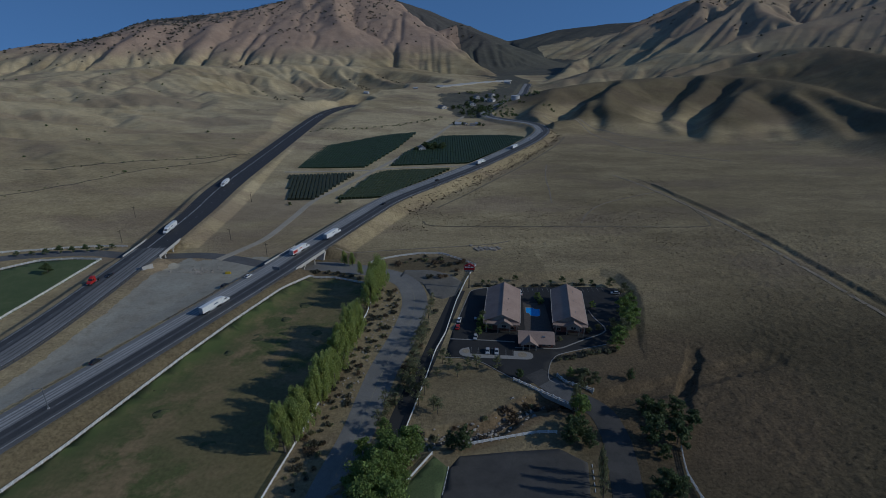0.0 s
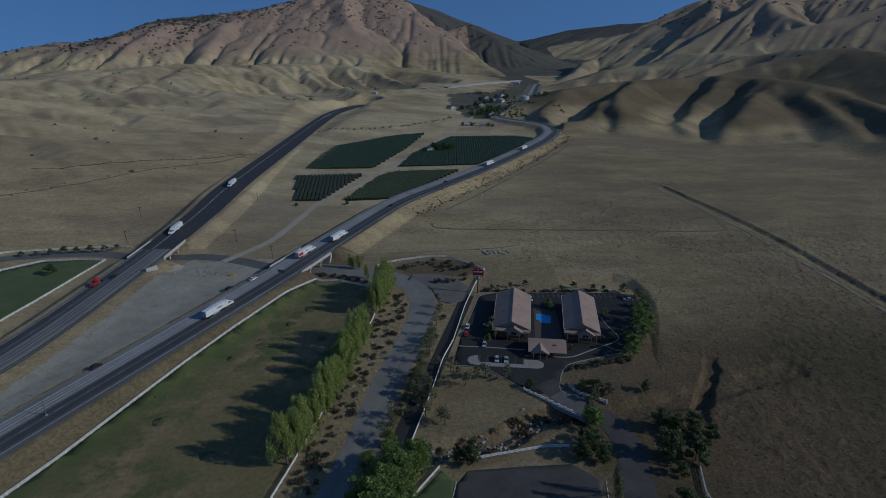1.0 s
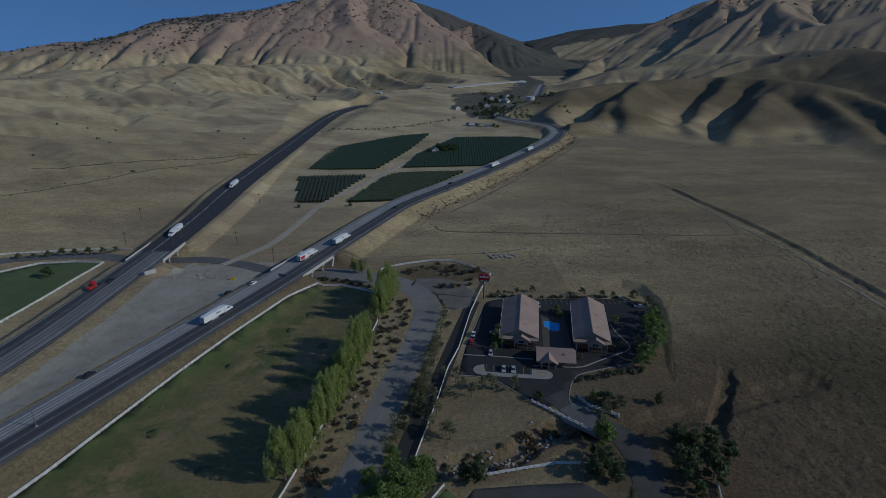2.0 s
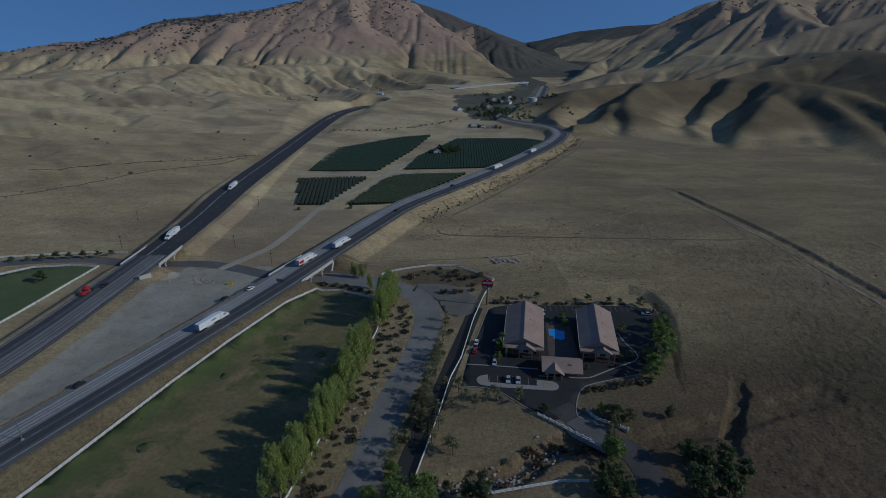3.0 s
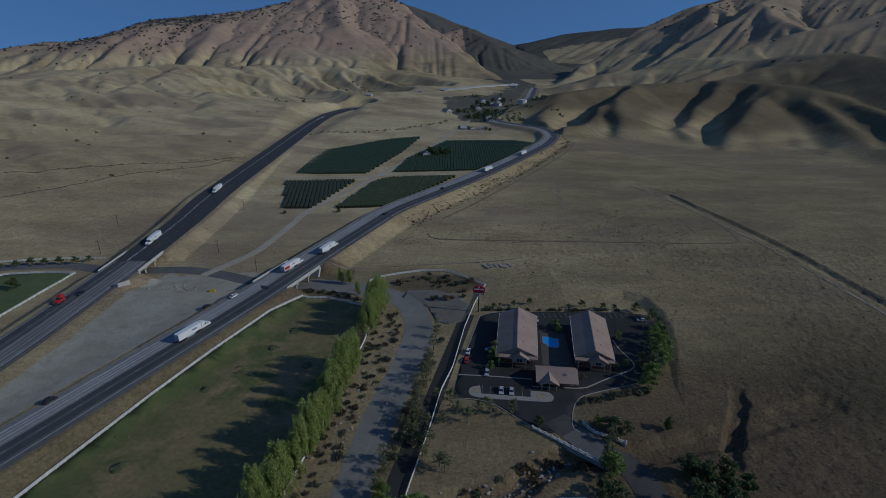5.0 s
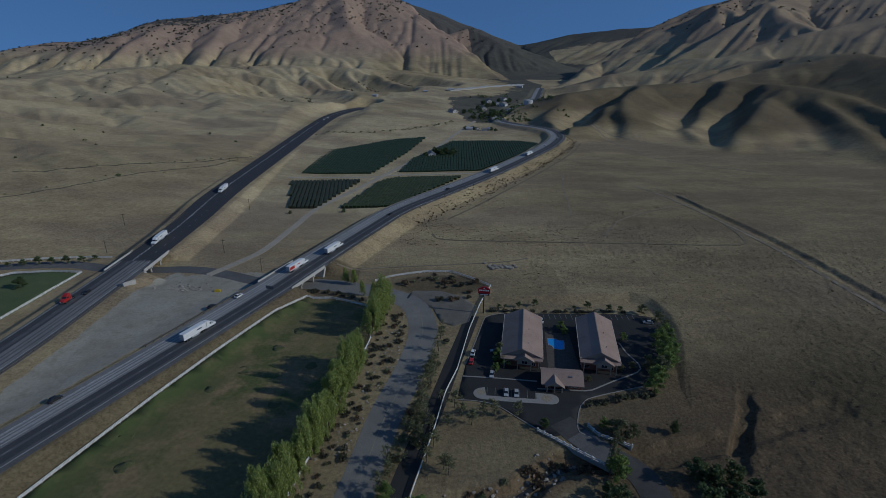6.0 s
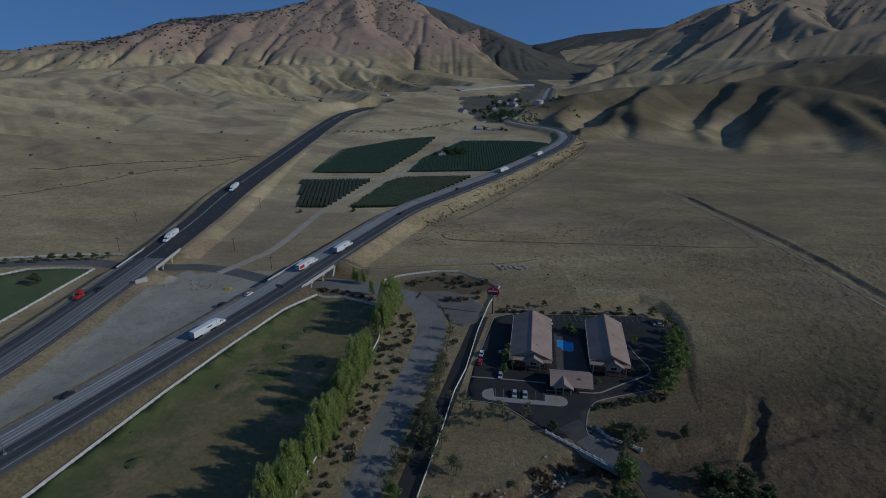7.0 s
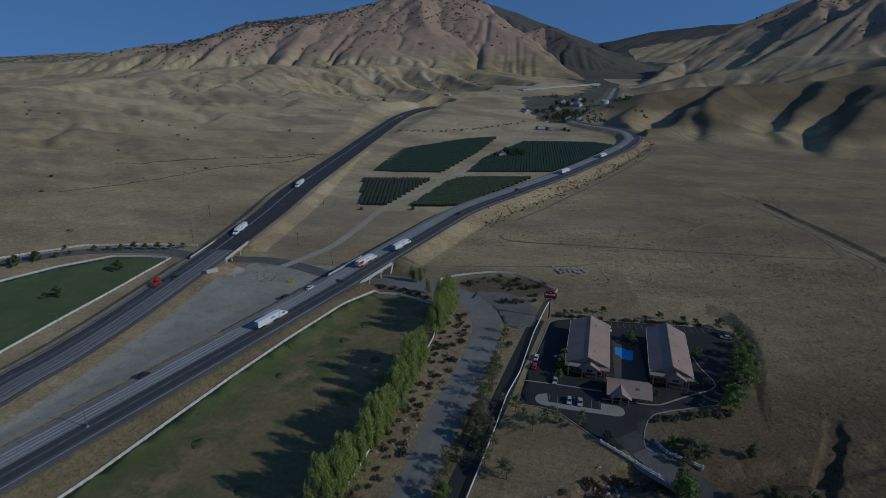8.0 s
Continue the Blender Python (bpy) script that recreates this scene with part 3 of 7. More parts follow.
def dashes(name, line, off, length, gap, width, material, parent, lift):
    """Broken paint along a line."""
    side = sides_of(line)
    xy = line[:, :2] + side * off
    z = line[:, 2]
    s = np.r_[0, np.cumsum(np.linalg.norm(np.diff(xy, axis=0), axis=1))]
    verts, faces = [], []
    at = 0.0
    while at + length < s[-1]:
        c = [np.array([np.interp(v, s, col) for col in (*xy.T, z)]) for v in (at, at + length)]
        d = (c[1] - c[0]) / np.linalg.norm(c[1] - c[0])
        w = np.array([d[1], -d[0], 0]) * width / 2
        k = len(verts)
        verts += [c[0] - w + (0, 0, lift), c[0] + w + (0, 0, lift), c[1] + w + (0, 0, lift), c[1] - w + (0, 0, lift)]
        faces.append((k, k + 1, k + 2, k + 3))
        at += length + gap
    return tagged(mesh_object(name, verts, faces, material, parent), kind="stuff")


def patch(name, outline, material, lift=0.04, gap=4.0, parent=None, thick=0.25):
    """A sheet that fills an outline in plan and lies on the ground."""
    bm = bmesh.new()
    vs = [bm.verts.new((x, y, 0)) for x, y in outline]
    f = bm.faces.new(vs)
    bmesh.ops.triangulate(bm, faces=[f])
    x0, x1 = min(p[0] for p in outline), max(p[0] for p in outline)
    y0, y1 = min(p[1] for p in outline), max(p[1] for p in outline)
    for axis, lo, hi in ((0, x0, x1), (1, y0, y1)):
        k = math.floor(lo / gap) * gap + gap
        while k < hi:
            co, no = ((k, 0, 0), (1, 0, 0)) if axis == 0 else ((0, k, 0), (0, 1, 0))
            bmesh.ops.bisect_plane(bm, geom=[*bm.verts, *bm.edges, *bm.faces], plane_co=co, plane_no=no)
            k += gap
    bm.verts.ensure_lookup_table()
    z = ground_z([v.co.x for v in bm.verts], [v.co.y for v in bm.verts])
    for v, h in zip(bm.verts, z):
        v.co.z = h + lift
    rim = [e for e in bm.edges if e.is_boundary]
    ext = bmesh.ops.extrude_edge_only(bm, edges=rim)
    for v in ext["geom"]:
        if isinstance(v, bmesh.types.BMVert):
            v.co.z -= thick
    return part(name, bm, material, parent, smooth=True)


# ---- ground ----
def build_ground():
    az = np.concatenate([np.linspace(-180, -56, 60, endpoint=False), np.linspace(-56, 56, 880, endpoint=False), np.linspace(56, 180, 60, endpoint=False)])
    dens = np.concatenate([np.geomspace(6, 90, 30, endpoint=False), np.geomspace(90, 420, 330, endpoint=False), np.geomspace(420, 1600, 260, endpoint=False), np.geomspace(1600, 4960, 190)])
    a = np.radians(az)
    x, y = np.outer(dens, np.sin(a)), 10 + np.outer(dens, np.cos(a))
    nr, nc = x.shape
    x, y = x.ravel(), y.ravel()
    z = np.concatenate([ground_z(x[i : i + 60000], y[i : i + 60000]) for i in range(0, len(x), 60000)])
    verts = np.column_stack([x, y, z])
    verts = np.vstack([verts, [0, 10, zg(0, 10)]])
    i, j = np.meshgrid(np.arange(nr - 1), np.arange(nc), indexing="ij")
    k = (j + 1) % nc
    quads = np.stack([i * nc + j, i * nc + k, (i + 1) * nc + k, (i + 1) * nc + j], -1).reshape(-1, 4)[:, ::-1]
    fan = [(nr * nc, m, (m + 1) % nc) for m in range(nc)]
    me = bpy.data.meshes.new("ground")
    loops = np.concatenate([quads.ravel(), np.array(fan).ravel()])
    sizes = np.concatenate([np.full(len(quads), 4), np.full(len(fan), 3)])
    me.vertices.add(len(verts))
    me.vertices.foreach_set("co", verts.ravel())
    me.loops.add(len(loops))
    me.loops.foreach_set("vertex_index", loops.astype(np.int32))
    me.polygons.add(len(sizes))
    me.polygons.foreach_set("loop_start", np.concatenate([[0], np.cumsum(sizes)[:-1]]).astype(np.int32))
    me.update(calc_edges=True)
    me.validate()
    me.polygons.foreach_set("use_smooth", [True] * len(me.polygons))
    me.materials.append(M_GROUND)
    x, y, z = verts.T
    near_d, _, near_s = line_distance(x, y, HIGHWAY_NEAR[::6])
    far_d, _, far_s = line_distance(x, y, HIGHWAY_FAR[::6])
    between = (near_s < 0) & (far_s > 0) & (y < 330)
    bare = np.where(between, 1 - step(y, 270, 325), 0) * step(near_d, 10, 18) * step(far_d, 14, 24)
    bare = np.maximum(bare, 0.28 * (1 - step(np.abs(near_d - 16), 0, 9)) * (y < 330))
    creek_d, _, creek_s = line_distance(x, y, CREEK[::2])
    lot_d = np.hypot((x - 15) / 34, (y - 158) / 36)
    tufts = 0.7 * step(np.hypot(x - 150, (y - 150) * 1.1), 260, 60) + 0.25
    rust = 0.45 * (1 - step(np.hypot((x - 105) / 60, (y - 150) / 60), 0.5, 1.0))
    rust = np.maximum(rust, 0.75 * (1 - step(creek_d - 2.0 * (creek_s < 0), 4.5, 7.5)) * step(x, 6, 14) * (1 - step(x, 50, 60)) * (y < 190))
    verge = (near_s > 0) * (near_d < 40) * (y < 305) * (x < -40)
    high = step(z, 90, 200)
    scrub_haze_shade = np.where(x < 300, high * (0.40 + 0.2 * step(-x, 500, 1000)) * step(y, 1500, 1900), high * 0.2)
    # Far valley and ridges: the blue of haze is put into the colour.
    scrub_haze_shade = np.maximum(scrub_haze_shade, step(y, 2150 + 0.5 * np.abs(x - 350), 2350 + 0.5 * np.abs(x - 350)) * (x > 190) * (x < 620) * 0.93)
    scrub_haze_shade = np.maximum(scrub_haze_shade, step(y, 2900, 3100) * np.where(x > 420, 0.62, 0.92) * np.where(x > -700, 1, 0.55))
    scrub_haze_shade = np.maximum(scrub_haze_shade, 0.9 * step(y, 1750, 2000) * (1 - step(z, 5, 40)) * (x > 100) * (x < 1200))
    scrub_haze_shade = np.maximum(scrub_haze_shade, 0.97 * step(y, 2080, 2200) * (x > 215) * (x < 640) * (z < 175))
    # Canyon floor: brush together with the hill's shade, painted as ground colour.
    scrub_haze_shade = np.maximum(scrub_haze_shade, 0.72 * step(x + 0.15 * (y - 900), 30, 80) * (near_s < 0) * (x < 330) * step(y, 850, 900) * (1 - step(z, 10, 26)))
    scrub_haze_shade = np.maximum(scrub_haze_shade, 0.48 * step(-x, 500, 1200) * step(y, 1400, 1600) * step(z, 30, 110))
    red = 0.9 * step(z, 50, 110) * step(y, 1250, 1600) * (x < 330) + 0.5 * step(z, 60, 160) * (x >= 330)
    # Field darkens towards the viewer: lens falloff put into the ground colour.
    brown_shade = step(-y, -275, -130) + 0.38 * step(x, 60, 160) * (1 - step(y, 380, 900))
    brown_shade = np.clip(brown_shade, 0, 1)
    # Right-hand hills: brown soil plus their shade, put into the colour.
    brown_shade = np.maximum(brown_shade, 0.72 * step(z, 6, 20) * (1 - 0.85 * step(y, 980, 1150)) * (x > 160))
    brown_shade = np.where(x < 70, brown_shade * step(x, 15, 70), brown_shade)
    brown_shade = np.maximum(brown_shade, 0.30 * step(x, -60, -50) * (x < 72) * (1 - step(y, 290, 330)))
    brown_shade = np.maximum(brown_shade, 0.72 * verge)
    brown_shade = np.maximum(brown_shade, 0.85 * (1 - step(lot_d, 0.8, 1.3)) * 0.60)
    brown_shade = np.maximum(brown_shade, 0.8 * (1 - step(np.hypot((x - 6) / 30, (y - 281) / 15), 0.7, 1.1)))
    # Further corner falloff painted into the nearest ground on the right.
    brown_shade = np.clip(brown_shade + 0.2 * step(x, 60, 120) * (1 - step(y, 120, 200)), 0, 1)
    pale = 0.75 * (x < -150) * step(y, 500, 800) * (1 - step(z, 75, 130)) + 0.75 * step(x, -160, -150) * (1 - step(x, 130, 200)) * step(y, 330, 420) * (far_s > 0) * (near_s < 0) * (1 - step(z, 60, 110))
    pale = np.maximum(pale, 0.6 * (x > 330) * step(y, 1150, 1350))
    for name, v in (("red", red), ("pale", pale), ("brown_shade", brown_shade), ("bare", bare), ("tufts", tufts), ("rust", rust), ("scrub_haze_shade", scrub_haze_shade)):
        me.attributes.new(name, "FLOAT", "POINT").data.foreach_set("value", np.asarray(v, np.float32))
    return tagged(new("ground", me), "dry golden grassland rising to bare scrub-dotted hills and mountains", "ground", kind="structure")


build_ground()


# ---- roads ----
def highway(line, lanes, label, dash_offsets, edge_offsets):
    e = group_at("highway", 0, 0, 0, label=label, category="highway", kind="structure")
    for name, a, b, m in lanes:
        strip(name, line, a, b, m, e, thick=0.5)
    for o in dash_offsets:
        dashes("lane_dashes", line, o, 3.0, 9.0, 0.15, M_PAINT_WORN, e, 0.012)
    for o in edge_offsets:
        strip("edge_line", line, o - 0.1, o + 0.1, M_PAINT_WHITE, e, lift=0.01, thick=0.005)
    return e


highway(HIGHWAY_NEAR, [("shoulder", -10.4, -7.4, M_CONCRETE_WORN), ("lane", -7.4, -3.8, M_CONCRETE_LANE), ("lane", -3.8, -0.9, M_CONCRETE_LANE), ("lane", -0.9, 2.6, M_ASPHALT_MID), ("lane", 2.6, 7.2, M_ASPHALT_MID), ("shoulder", 7.2, 10.4, M_ASPHALT_GREY)],
        "four-lane highway of pale concrete and dark asphalt on an embankment", (-3.8, 2.6), (-7.6, 7.9))
for lo, hi, m in ((-3.3, -2.5, M_CONCRETE_WORN), (-1.8, -1.0, M_CONCRETE_WORN), (-6.7, -6.0, M_CONCRETE_WORN), (-5.2, -4.5, M_CONCRETE_WORN), (-0.5, 2.0, M_TYRE_BAND), (3.3, 6.4, M_TYRE_BAND)):
    tagged(strip("tyre_track", HIGHWAY_NEAR, lo, hi, m, None, lift=0.006, thick=0.004), "dark tyre-worn band on the roadway", "tyre track", kind="structure")
cut = int(np.argmin(abs(HIGHWAY_FAR[:, 1] - 306)))
LOWER, UPPER = HIGHWAY_FAR[: cut + 1], HIGHWAY_FAR[cut:]
highway(LOWER, [("shoulder", -10.5, -9.4, M_ASPHALT_GREY), ("lane", -9.4, -5.0, M_ASPHALT), ("lane", -5.0, -1.8, M_ASPHALT_MID), ("lane", -1.8, 3.6, M_CONCRETE_WORN), ("lane", 3.6, 7.2, M_CONCRETE_WORN), ("shoulder", 7.2, 10.5, M_ASPHALT_GREY)],
        "worn highway with dark and pale grey lanes on an embankment", (-5.0, 3.6), (-9.2, 7.4))
for lo, hi, m in ((-8.6, -5.6, M_TYRE_BAND), (-3.2, -2.0, M_TYRE_BAND), (0.2, 1.0, M_ASPHALT_GREY), (2.2, 3.0, M_ASPHALT_GREY), (4.6, 5.4, M_ASPHALT_GREY)):
    tagged(strip("tyre_track", LOWER, lo, hi, m, None, lift=0.006, thick=0.004), "dark tyre-worn band on the roadway", "tyre track", kind="structure")
wide = 2.5 * step(UPPER[:, 1], 330, 450)
highway(UPPER, [("shoulder", -10.5 - wide, -7.2 - wide * 0.5, M_ASPHALT_DARK), ("lane", -7.2 - wide * 0.5, -3.6, M_ASPHALT_DARK), ("lane", -3.6, 0.0, M_ASPHALT_DARK), ("lane", 0.0, 7.2 + wide * 0.5, M_ASPHALT_DARK), ("shoulder", 7.2 + wide * 0.5, 10.5 + wide, M_ASPHALT_DARK)],
        "dark asphalt highway climbing beside the hills on an embankment", (3.6,), (-3.6, -2.9))

CANYON_ROAD = spline([(43, 1213, 12), (83, 1251, 12), (126, 1306, 12), (201, 1415, 12), (252, 1505, 12)], 8)
e = group_at("highway", 0, 0, 0, label="pale concrete stretch of highway entering the canyon", category="highway", kind="structure")
strip("lane", CANYON_ROAD, -7, 7, M_CONCRETE, e, lift=1.6, thick=4.0, drape=True, cols=2)
ROAD = spline([(-38, 40), (-34, 80), (-29.5, 110), (-23, 135.3), (-16.3, 172), (-8, 201.5), (-3.5, 226), (-4.5, 246), (-10.5, 261), (-24, 271.5), (-42, 278.5), (-60, 283), (-77, 284.5)], 3)
ROAD = np.column_stack([ROAD, np.zeros(len(ROAD))])
e = group_at("road", 0, 0, 0, label="shaded two-lane asphalt road bending between trees", category="road", kind="structure")
w = 5.8 + 0.8 * step(ROAD[:, 1], 140, 220)
strip("roadway", ROAD, -w, w, M_ROAD, e, lift=0.06, drape=True, cols=4)
strip("centre_line", ROAD, -0.12, 0.12, M_ROAD_LINE, e, lift=0.075, thick=0.005, drape=True)
UNDER = np.column_stack([UNDERPASS[:, :2], np.zeros(len(UNDERPASS))])
e = group_at("road", 0, 0, 0, label="pale worn asphalt road passing under the highway bridges", category="road", kind="structure")
strip("roadway", UNDER[12:], -4.5, 4.5, M_ASPHALT_GREY, e, lift=0.05, drape=True, cols=4)
FRONT = spline([(20.5, 246), (15, 226), (8, 201), (1.2, 176), (-5.6, 154.5), (-12, 130), (-20, 100)], 3)
FRONT = np.column_stack([FRONT, np.zeros(len(FRONT))])
e = group_at("road", 0, 0, 0, label="dark narrow asphalt lane along the white fence", category="road", kind="structure")
strip("roadway", FRONT, -3.4, 3.2, M_LOT, e, lift=0.05, drape=True, cols=3)
for name, pts, w, m, label in (
    ("track", [(-125, 296), (-112, 318), (-104, 337), (-96, 380), (-88.6, 421), (-72.3, 461.5), (-39, 544.5), (8.3, 672.6), (40, 780), (76, 900)], 5.0, M_DIRT, "pale graded dirt road between the vineyards"),
    ("track", [(-135, 520), (-100, 524), (-58, 525), (-30, 533), (0, 536), (50, 540)], 4.0, M_DIRT, "pale dirt cross road between vineyard blocks"),
    ("track", [(2, 362.4), (10, 352), (56.7, 347.7), (131.5, 342.7), (198.6, 338.9), (212.1, 349.3), (216, 390), (218.3, 438.1), (205, 480)], 1.6, M_TRACK_DARK, "dark worn vehicle track across dry grass"),
    ("track", [(190, 490), (201, 458), (209, 424), (218, 373), (224, 318), (226, 246), (227, 190), (230, 130)], 2.4, M_TRACK, "pale dirt track beside a ditch"),
    ("track", [(195, 830), (210, 801), (236, 742), (247, 672), (261, 614), (296, 575), (340, 545)], 2.6, M_TRACK, "pale dirt track along the foot of the hills"),
    ("track", [(205, 800), (262, 730), (300, 690), (330, 660)], 2.2, M_TRACK, "faint dirt track below the spurs"),
    ("track", [(108, 402), (115, 440), (122, 486), (135, 540)], 1.2, M_TRACK, "faint foot track across dry grass"),
    ("track", [(118, 352), (130, 375), (150, 398), (195, 424), (215, 432)], 1.2, M_TRACK, "faint foot track across dry grass"),
    ("dry_wash", [(-360, 480), (-338, 492), (-313, 508), (-261, 538), (-218, 565), (-194, 592)], 1.5, M_DITCH, "narrow dark dry wash in golden grass"),
    ("dry_wash", [(-350, 398), (-334, 414), (-315, 433), (-295, 456), (-274, 488), (-250, 513), (-221, 536), (-200, 575)], 1.3, M_DITCH, "narrow dark dry wash in golden grass"),
    ("track", [(14, 395), (38, 428), (60, 462), (98, 520), (140, 588), (172, 645), (196, 700)], 1.8, M_TRACK_DARK, "dark track along the foot of the embankment"),
    ("track", [(-60, 300), (-20, 306), (40, 312), (60, 318)], 1.2, M_TRACK, "faint dirt track across dry grass"),
):
    line = spline(pts, 4)
    tagged(strip(name, np.column_stack([line, np.zeros(len(line))]), -w / 2, w / 2, m, None, lift=0.12, thick=0.4, drape=True, cols=2), label, "dirt track", kind="structure")

# ---- lawns ----
M_TURF_SPOT = mat("damp_turf", (0.075, 0.088, 0.034), (0.12, 0.11, 0.05), 1.6, 0.95, 0.05)
LAWN_W = [(-165, 30), (-143, 80), (-120.2, 132.9), (-109.4, 161), (-100.6, 183.7), (-89.1, 211.5), (-73.9, 246), (-62.6, 265)]
LAWN_N = [(-62.6, 265), (-49.7, 265.1), (-37.2, 259.2), (-26.5, 253.5)]
LAWN_E = [(-26.5, 253.5), (-25.5, 238), (-26.8, 222), (-30.5, 202.2), (-34.5, 175), (-41.3, 139.5), (-47.6, 111.4), (-54, 80), (-62, 40)]
# the watered side of the lawn along the highway fence is greener
n_, l_ = M_LAWN.node_tree.nodes, M_LAWN.node_tree.links
base = n_["Principled BSDF"].inputs["Base Color"]
where, dot, wide, fray, total, green = (n_.new(k) for k in ("ShaderNodeNewGeometry", "ShaderNodeVectorMath", "ShaderNodeMapRange", "ShaderNodeTexNoise", "ShaderNodeMath", "ShaderNodeMix"))
dot.operation, total.operation, green.data_type = "DOT_PRODUCT", "MULTIPLY_ADD", "RGBA"
dot.inputs[1].default_value = (0.923, -0.384, 0)
wide.inputs[1].default_value, wide.inputs[2].default_value, wide.inputs[3].default_value, wide.inputs[4].default_value = -162.5, -142, -0.15, -1.45
fray.inputs["Scale"].default_value, fray.inputs["Detail"].default_value, fray.inputs["Roughness"].default_value = 0.075, 6, 0.6
total.inputs[1].default_value, total.use_clamp = 2.3, True
green.inputs[7].default_value = (0.082, 0.105, 0.034, 1)
l_.new(where.outputs["Position"], dot.inputs[0])
l_.new(where.outputs["Position"], fray.inputs["Vector"])
l_.new(dot.outputs["Value"], wide.inputs[0])
l_.new(fray.outputs[0], total.inputs[0])
l_.new(wide.outputs[0], total.inputs[2])
l_.new(base.links[0].from_socket, green.inputs[6])
l_.new(total.outputs[0], green.inputs[0])
l_.new(green.outputs[2], base)
tagged(patch("lawn", LAWN_W + LAWN_N[1:] + LAWN_E[1:], M_LAWN, 0.05, 5), "patchy green and brown mown grass field beside the trees", "lawn", kind="structure")
LEFT_E = [(-213, 140), (-209.3, 192.9), (-206.3, 220.5), (-202.2, 254.3), (-197.5, 300.2)]
LEFT_N = [(-197.5, 300.2), (-215, 301.5), (-234.3, 298.5), (-255.7, 279.1), (-271.2, 257.5), (-290, 222), (-304, 185)]
tagged(patch("lawn", LEFT_E + LEFT_N[1:] + [(-310, 140)], M_LAWN_GREEN, 0.05, 5), "watered green grass paddock inside a white fence", "lawn", kind="structure")
tagged(patch("lawn", [(-6, 112), (3.5, 124.5), (8, 119), (4.5, 106), (-2, 85), (-14, 90)], M_LAWN_GREEN, 0.05, 3), "small strip of green grass beside a paved yard", "lawn", kind="structure")


for k, (x, y, r) in enumerate(((-58.9, 232.9, 3.4), (-65.7, 218.6, 2.6), (-75.2, 202.3, 2.8), (-48.6, 205, 2.4), (-102, 164.9, 2.6), (-95.6, 150.6, 2.8), (-72.7, 133.1, 2.6), (-57.1, 180.2, 2.4), (-84, 190, 2.2))):
    ring = [(x + r * (1 + 0.12 * math.sin(3 * a + k)) * math.cos(a), y + r * (1 + 0.15 * math.cos(2 * a + k)) * math.sin(a)) for a in (2 * math.pi * j / 18 for j in range(18))]
    tagged(patch("turf_patch", ring, M_TURF_SPOT, 0.062, 3, thick=0.05), "round dark green spot in patchy grass", "grass patch", kind="structure")

# ---- fences and rails ----
def along(pts, gap):
    """Places and headings at even steps along a line in plan."""
    p = np.array(pts, float)
    s = np.r_[0, np.cumsum(np.linalg.norm(np.diff(p, axis=0), axis=1))]
    n = max(1, round(s[-1] / gap))
    at = np.linspace(0, s[-1], n + 1)
    return np.column_stack([np.interp(at, s, p[:, 0]), np.interp(at, s, p[:, 1])])


def bar_along(name, xyz, half, tall, material, parent):
    """A continuous square rail through a list of points."""
    xyz = np.asarray(xyz, float)
    side = sides_of(xyz) if len(xyz) > 1 else None
    verts, faces = [], []
    for p, s in zip(xyz, side):
        verts += [(p[0] - s[0] * half, p[1] - s[1] * half, p[2]), (p[0] + s[0] * half, p[1] + s[1] * half, p[2]), (p[0] + s[0] * half, p[1] + s[1] * half, p[2] + tall), (p[0] - s[0] * half, p[1] - s[1] * half, p[2] + tall)]
    for i in range(len(xyz) - 1):
        for k in range(4):
            faces.append((4 * i + k, 4 * i + (k + 1) % 4, 4 * i + 4 + (k + 1) % 4, 4 * i + 4 + k))
    n = 4 * (len(xyz) - 1)
    faces += [(3, 2, 1, 0), (n, n + 1, n + 2, n + 3)]
    return mesh_object(name, verts, faces, material, parent)


def post_mesh(half, tall, material):
    bm = bmesh.new()
    box(bm, -half, half, -half, half, -0.5, tall)
    v = bm.verts.new((0, 0, tall + half * 0.8))
    top = [f for f in bm.faces if all(abs(k.co.z - tall) < 1e-4 for k in f.verts)][0]
    ring = list(top.verts)
    bm.faces.remove(top)
    for k in range(4):
        bm.faces.new((ring[k], ring[(k + 1) % 4], v))
    me = bpy.data.meshes.new("post")
    bmesh.ops.recalc_face_normals(bm, faces=bm.faces)
    bm.to_mesh(me)
    bm.free()
    me.materials.append(material)
    return me


POST = post_mesh(0.11, 1.45, M_FENCE)


def fence(pts, label, gap=3.0, group="white rail fences"):
    places = along(pts, gap)
    z = ground_z(places[:, 0], places[:, 1])
    e = group_at("fence", *places[0], z[0], label=label, category="fence", group=group)
    base = Vector((*places[0], z[0]))
    for (x, y), h in zip(places, z):
        o = new("post", POST)
        o.parent = e
        o.location = Vector((x, y, h)) - base
    for h in (0.42, 0.82, 1.22):
        bar_along("rail", np.column_stack([places, z + h]) - np.array(base), 0.05, 0.22, M_FENCE, e)
    return e


FENCE_LABEL = "white painted three-rail ranch fence on dry ground"
fence(LAWN_W[1:], "white three-rail ranch fence along the mown field", 3.0)
fence(LAWN_N, "white three-rail fence along the shaded end of the field", 3.0)
fence(LAWN_E[:-1], "white three-rail fence behind the row of poplars", 3.0)
fence(LEFT_E, "white three-rail fence between paddock and highway", 3.0)
fence(LEFT_N, "white three-rail fence round a green paddock", 3.0)
fence([(-192.4, 321.7), (-210, 322), (-229.7, 319.1), (-262.8, 310.9), (-285.9, 292.6), (-305, 275), (-330, 245)], "white three-rail fence along the far side of a lane", 3.0)
fence([(-30, 285.5), (-25.6, 289.3), (-16.3, 293.7), (-1.8, 298), (12.9, 297.7), (24, 288), (32.9, 276.7)], "white three-rail fence round a shrub bed", 3.0)
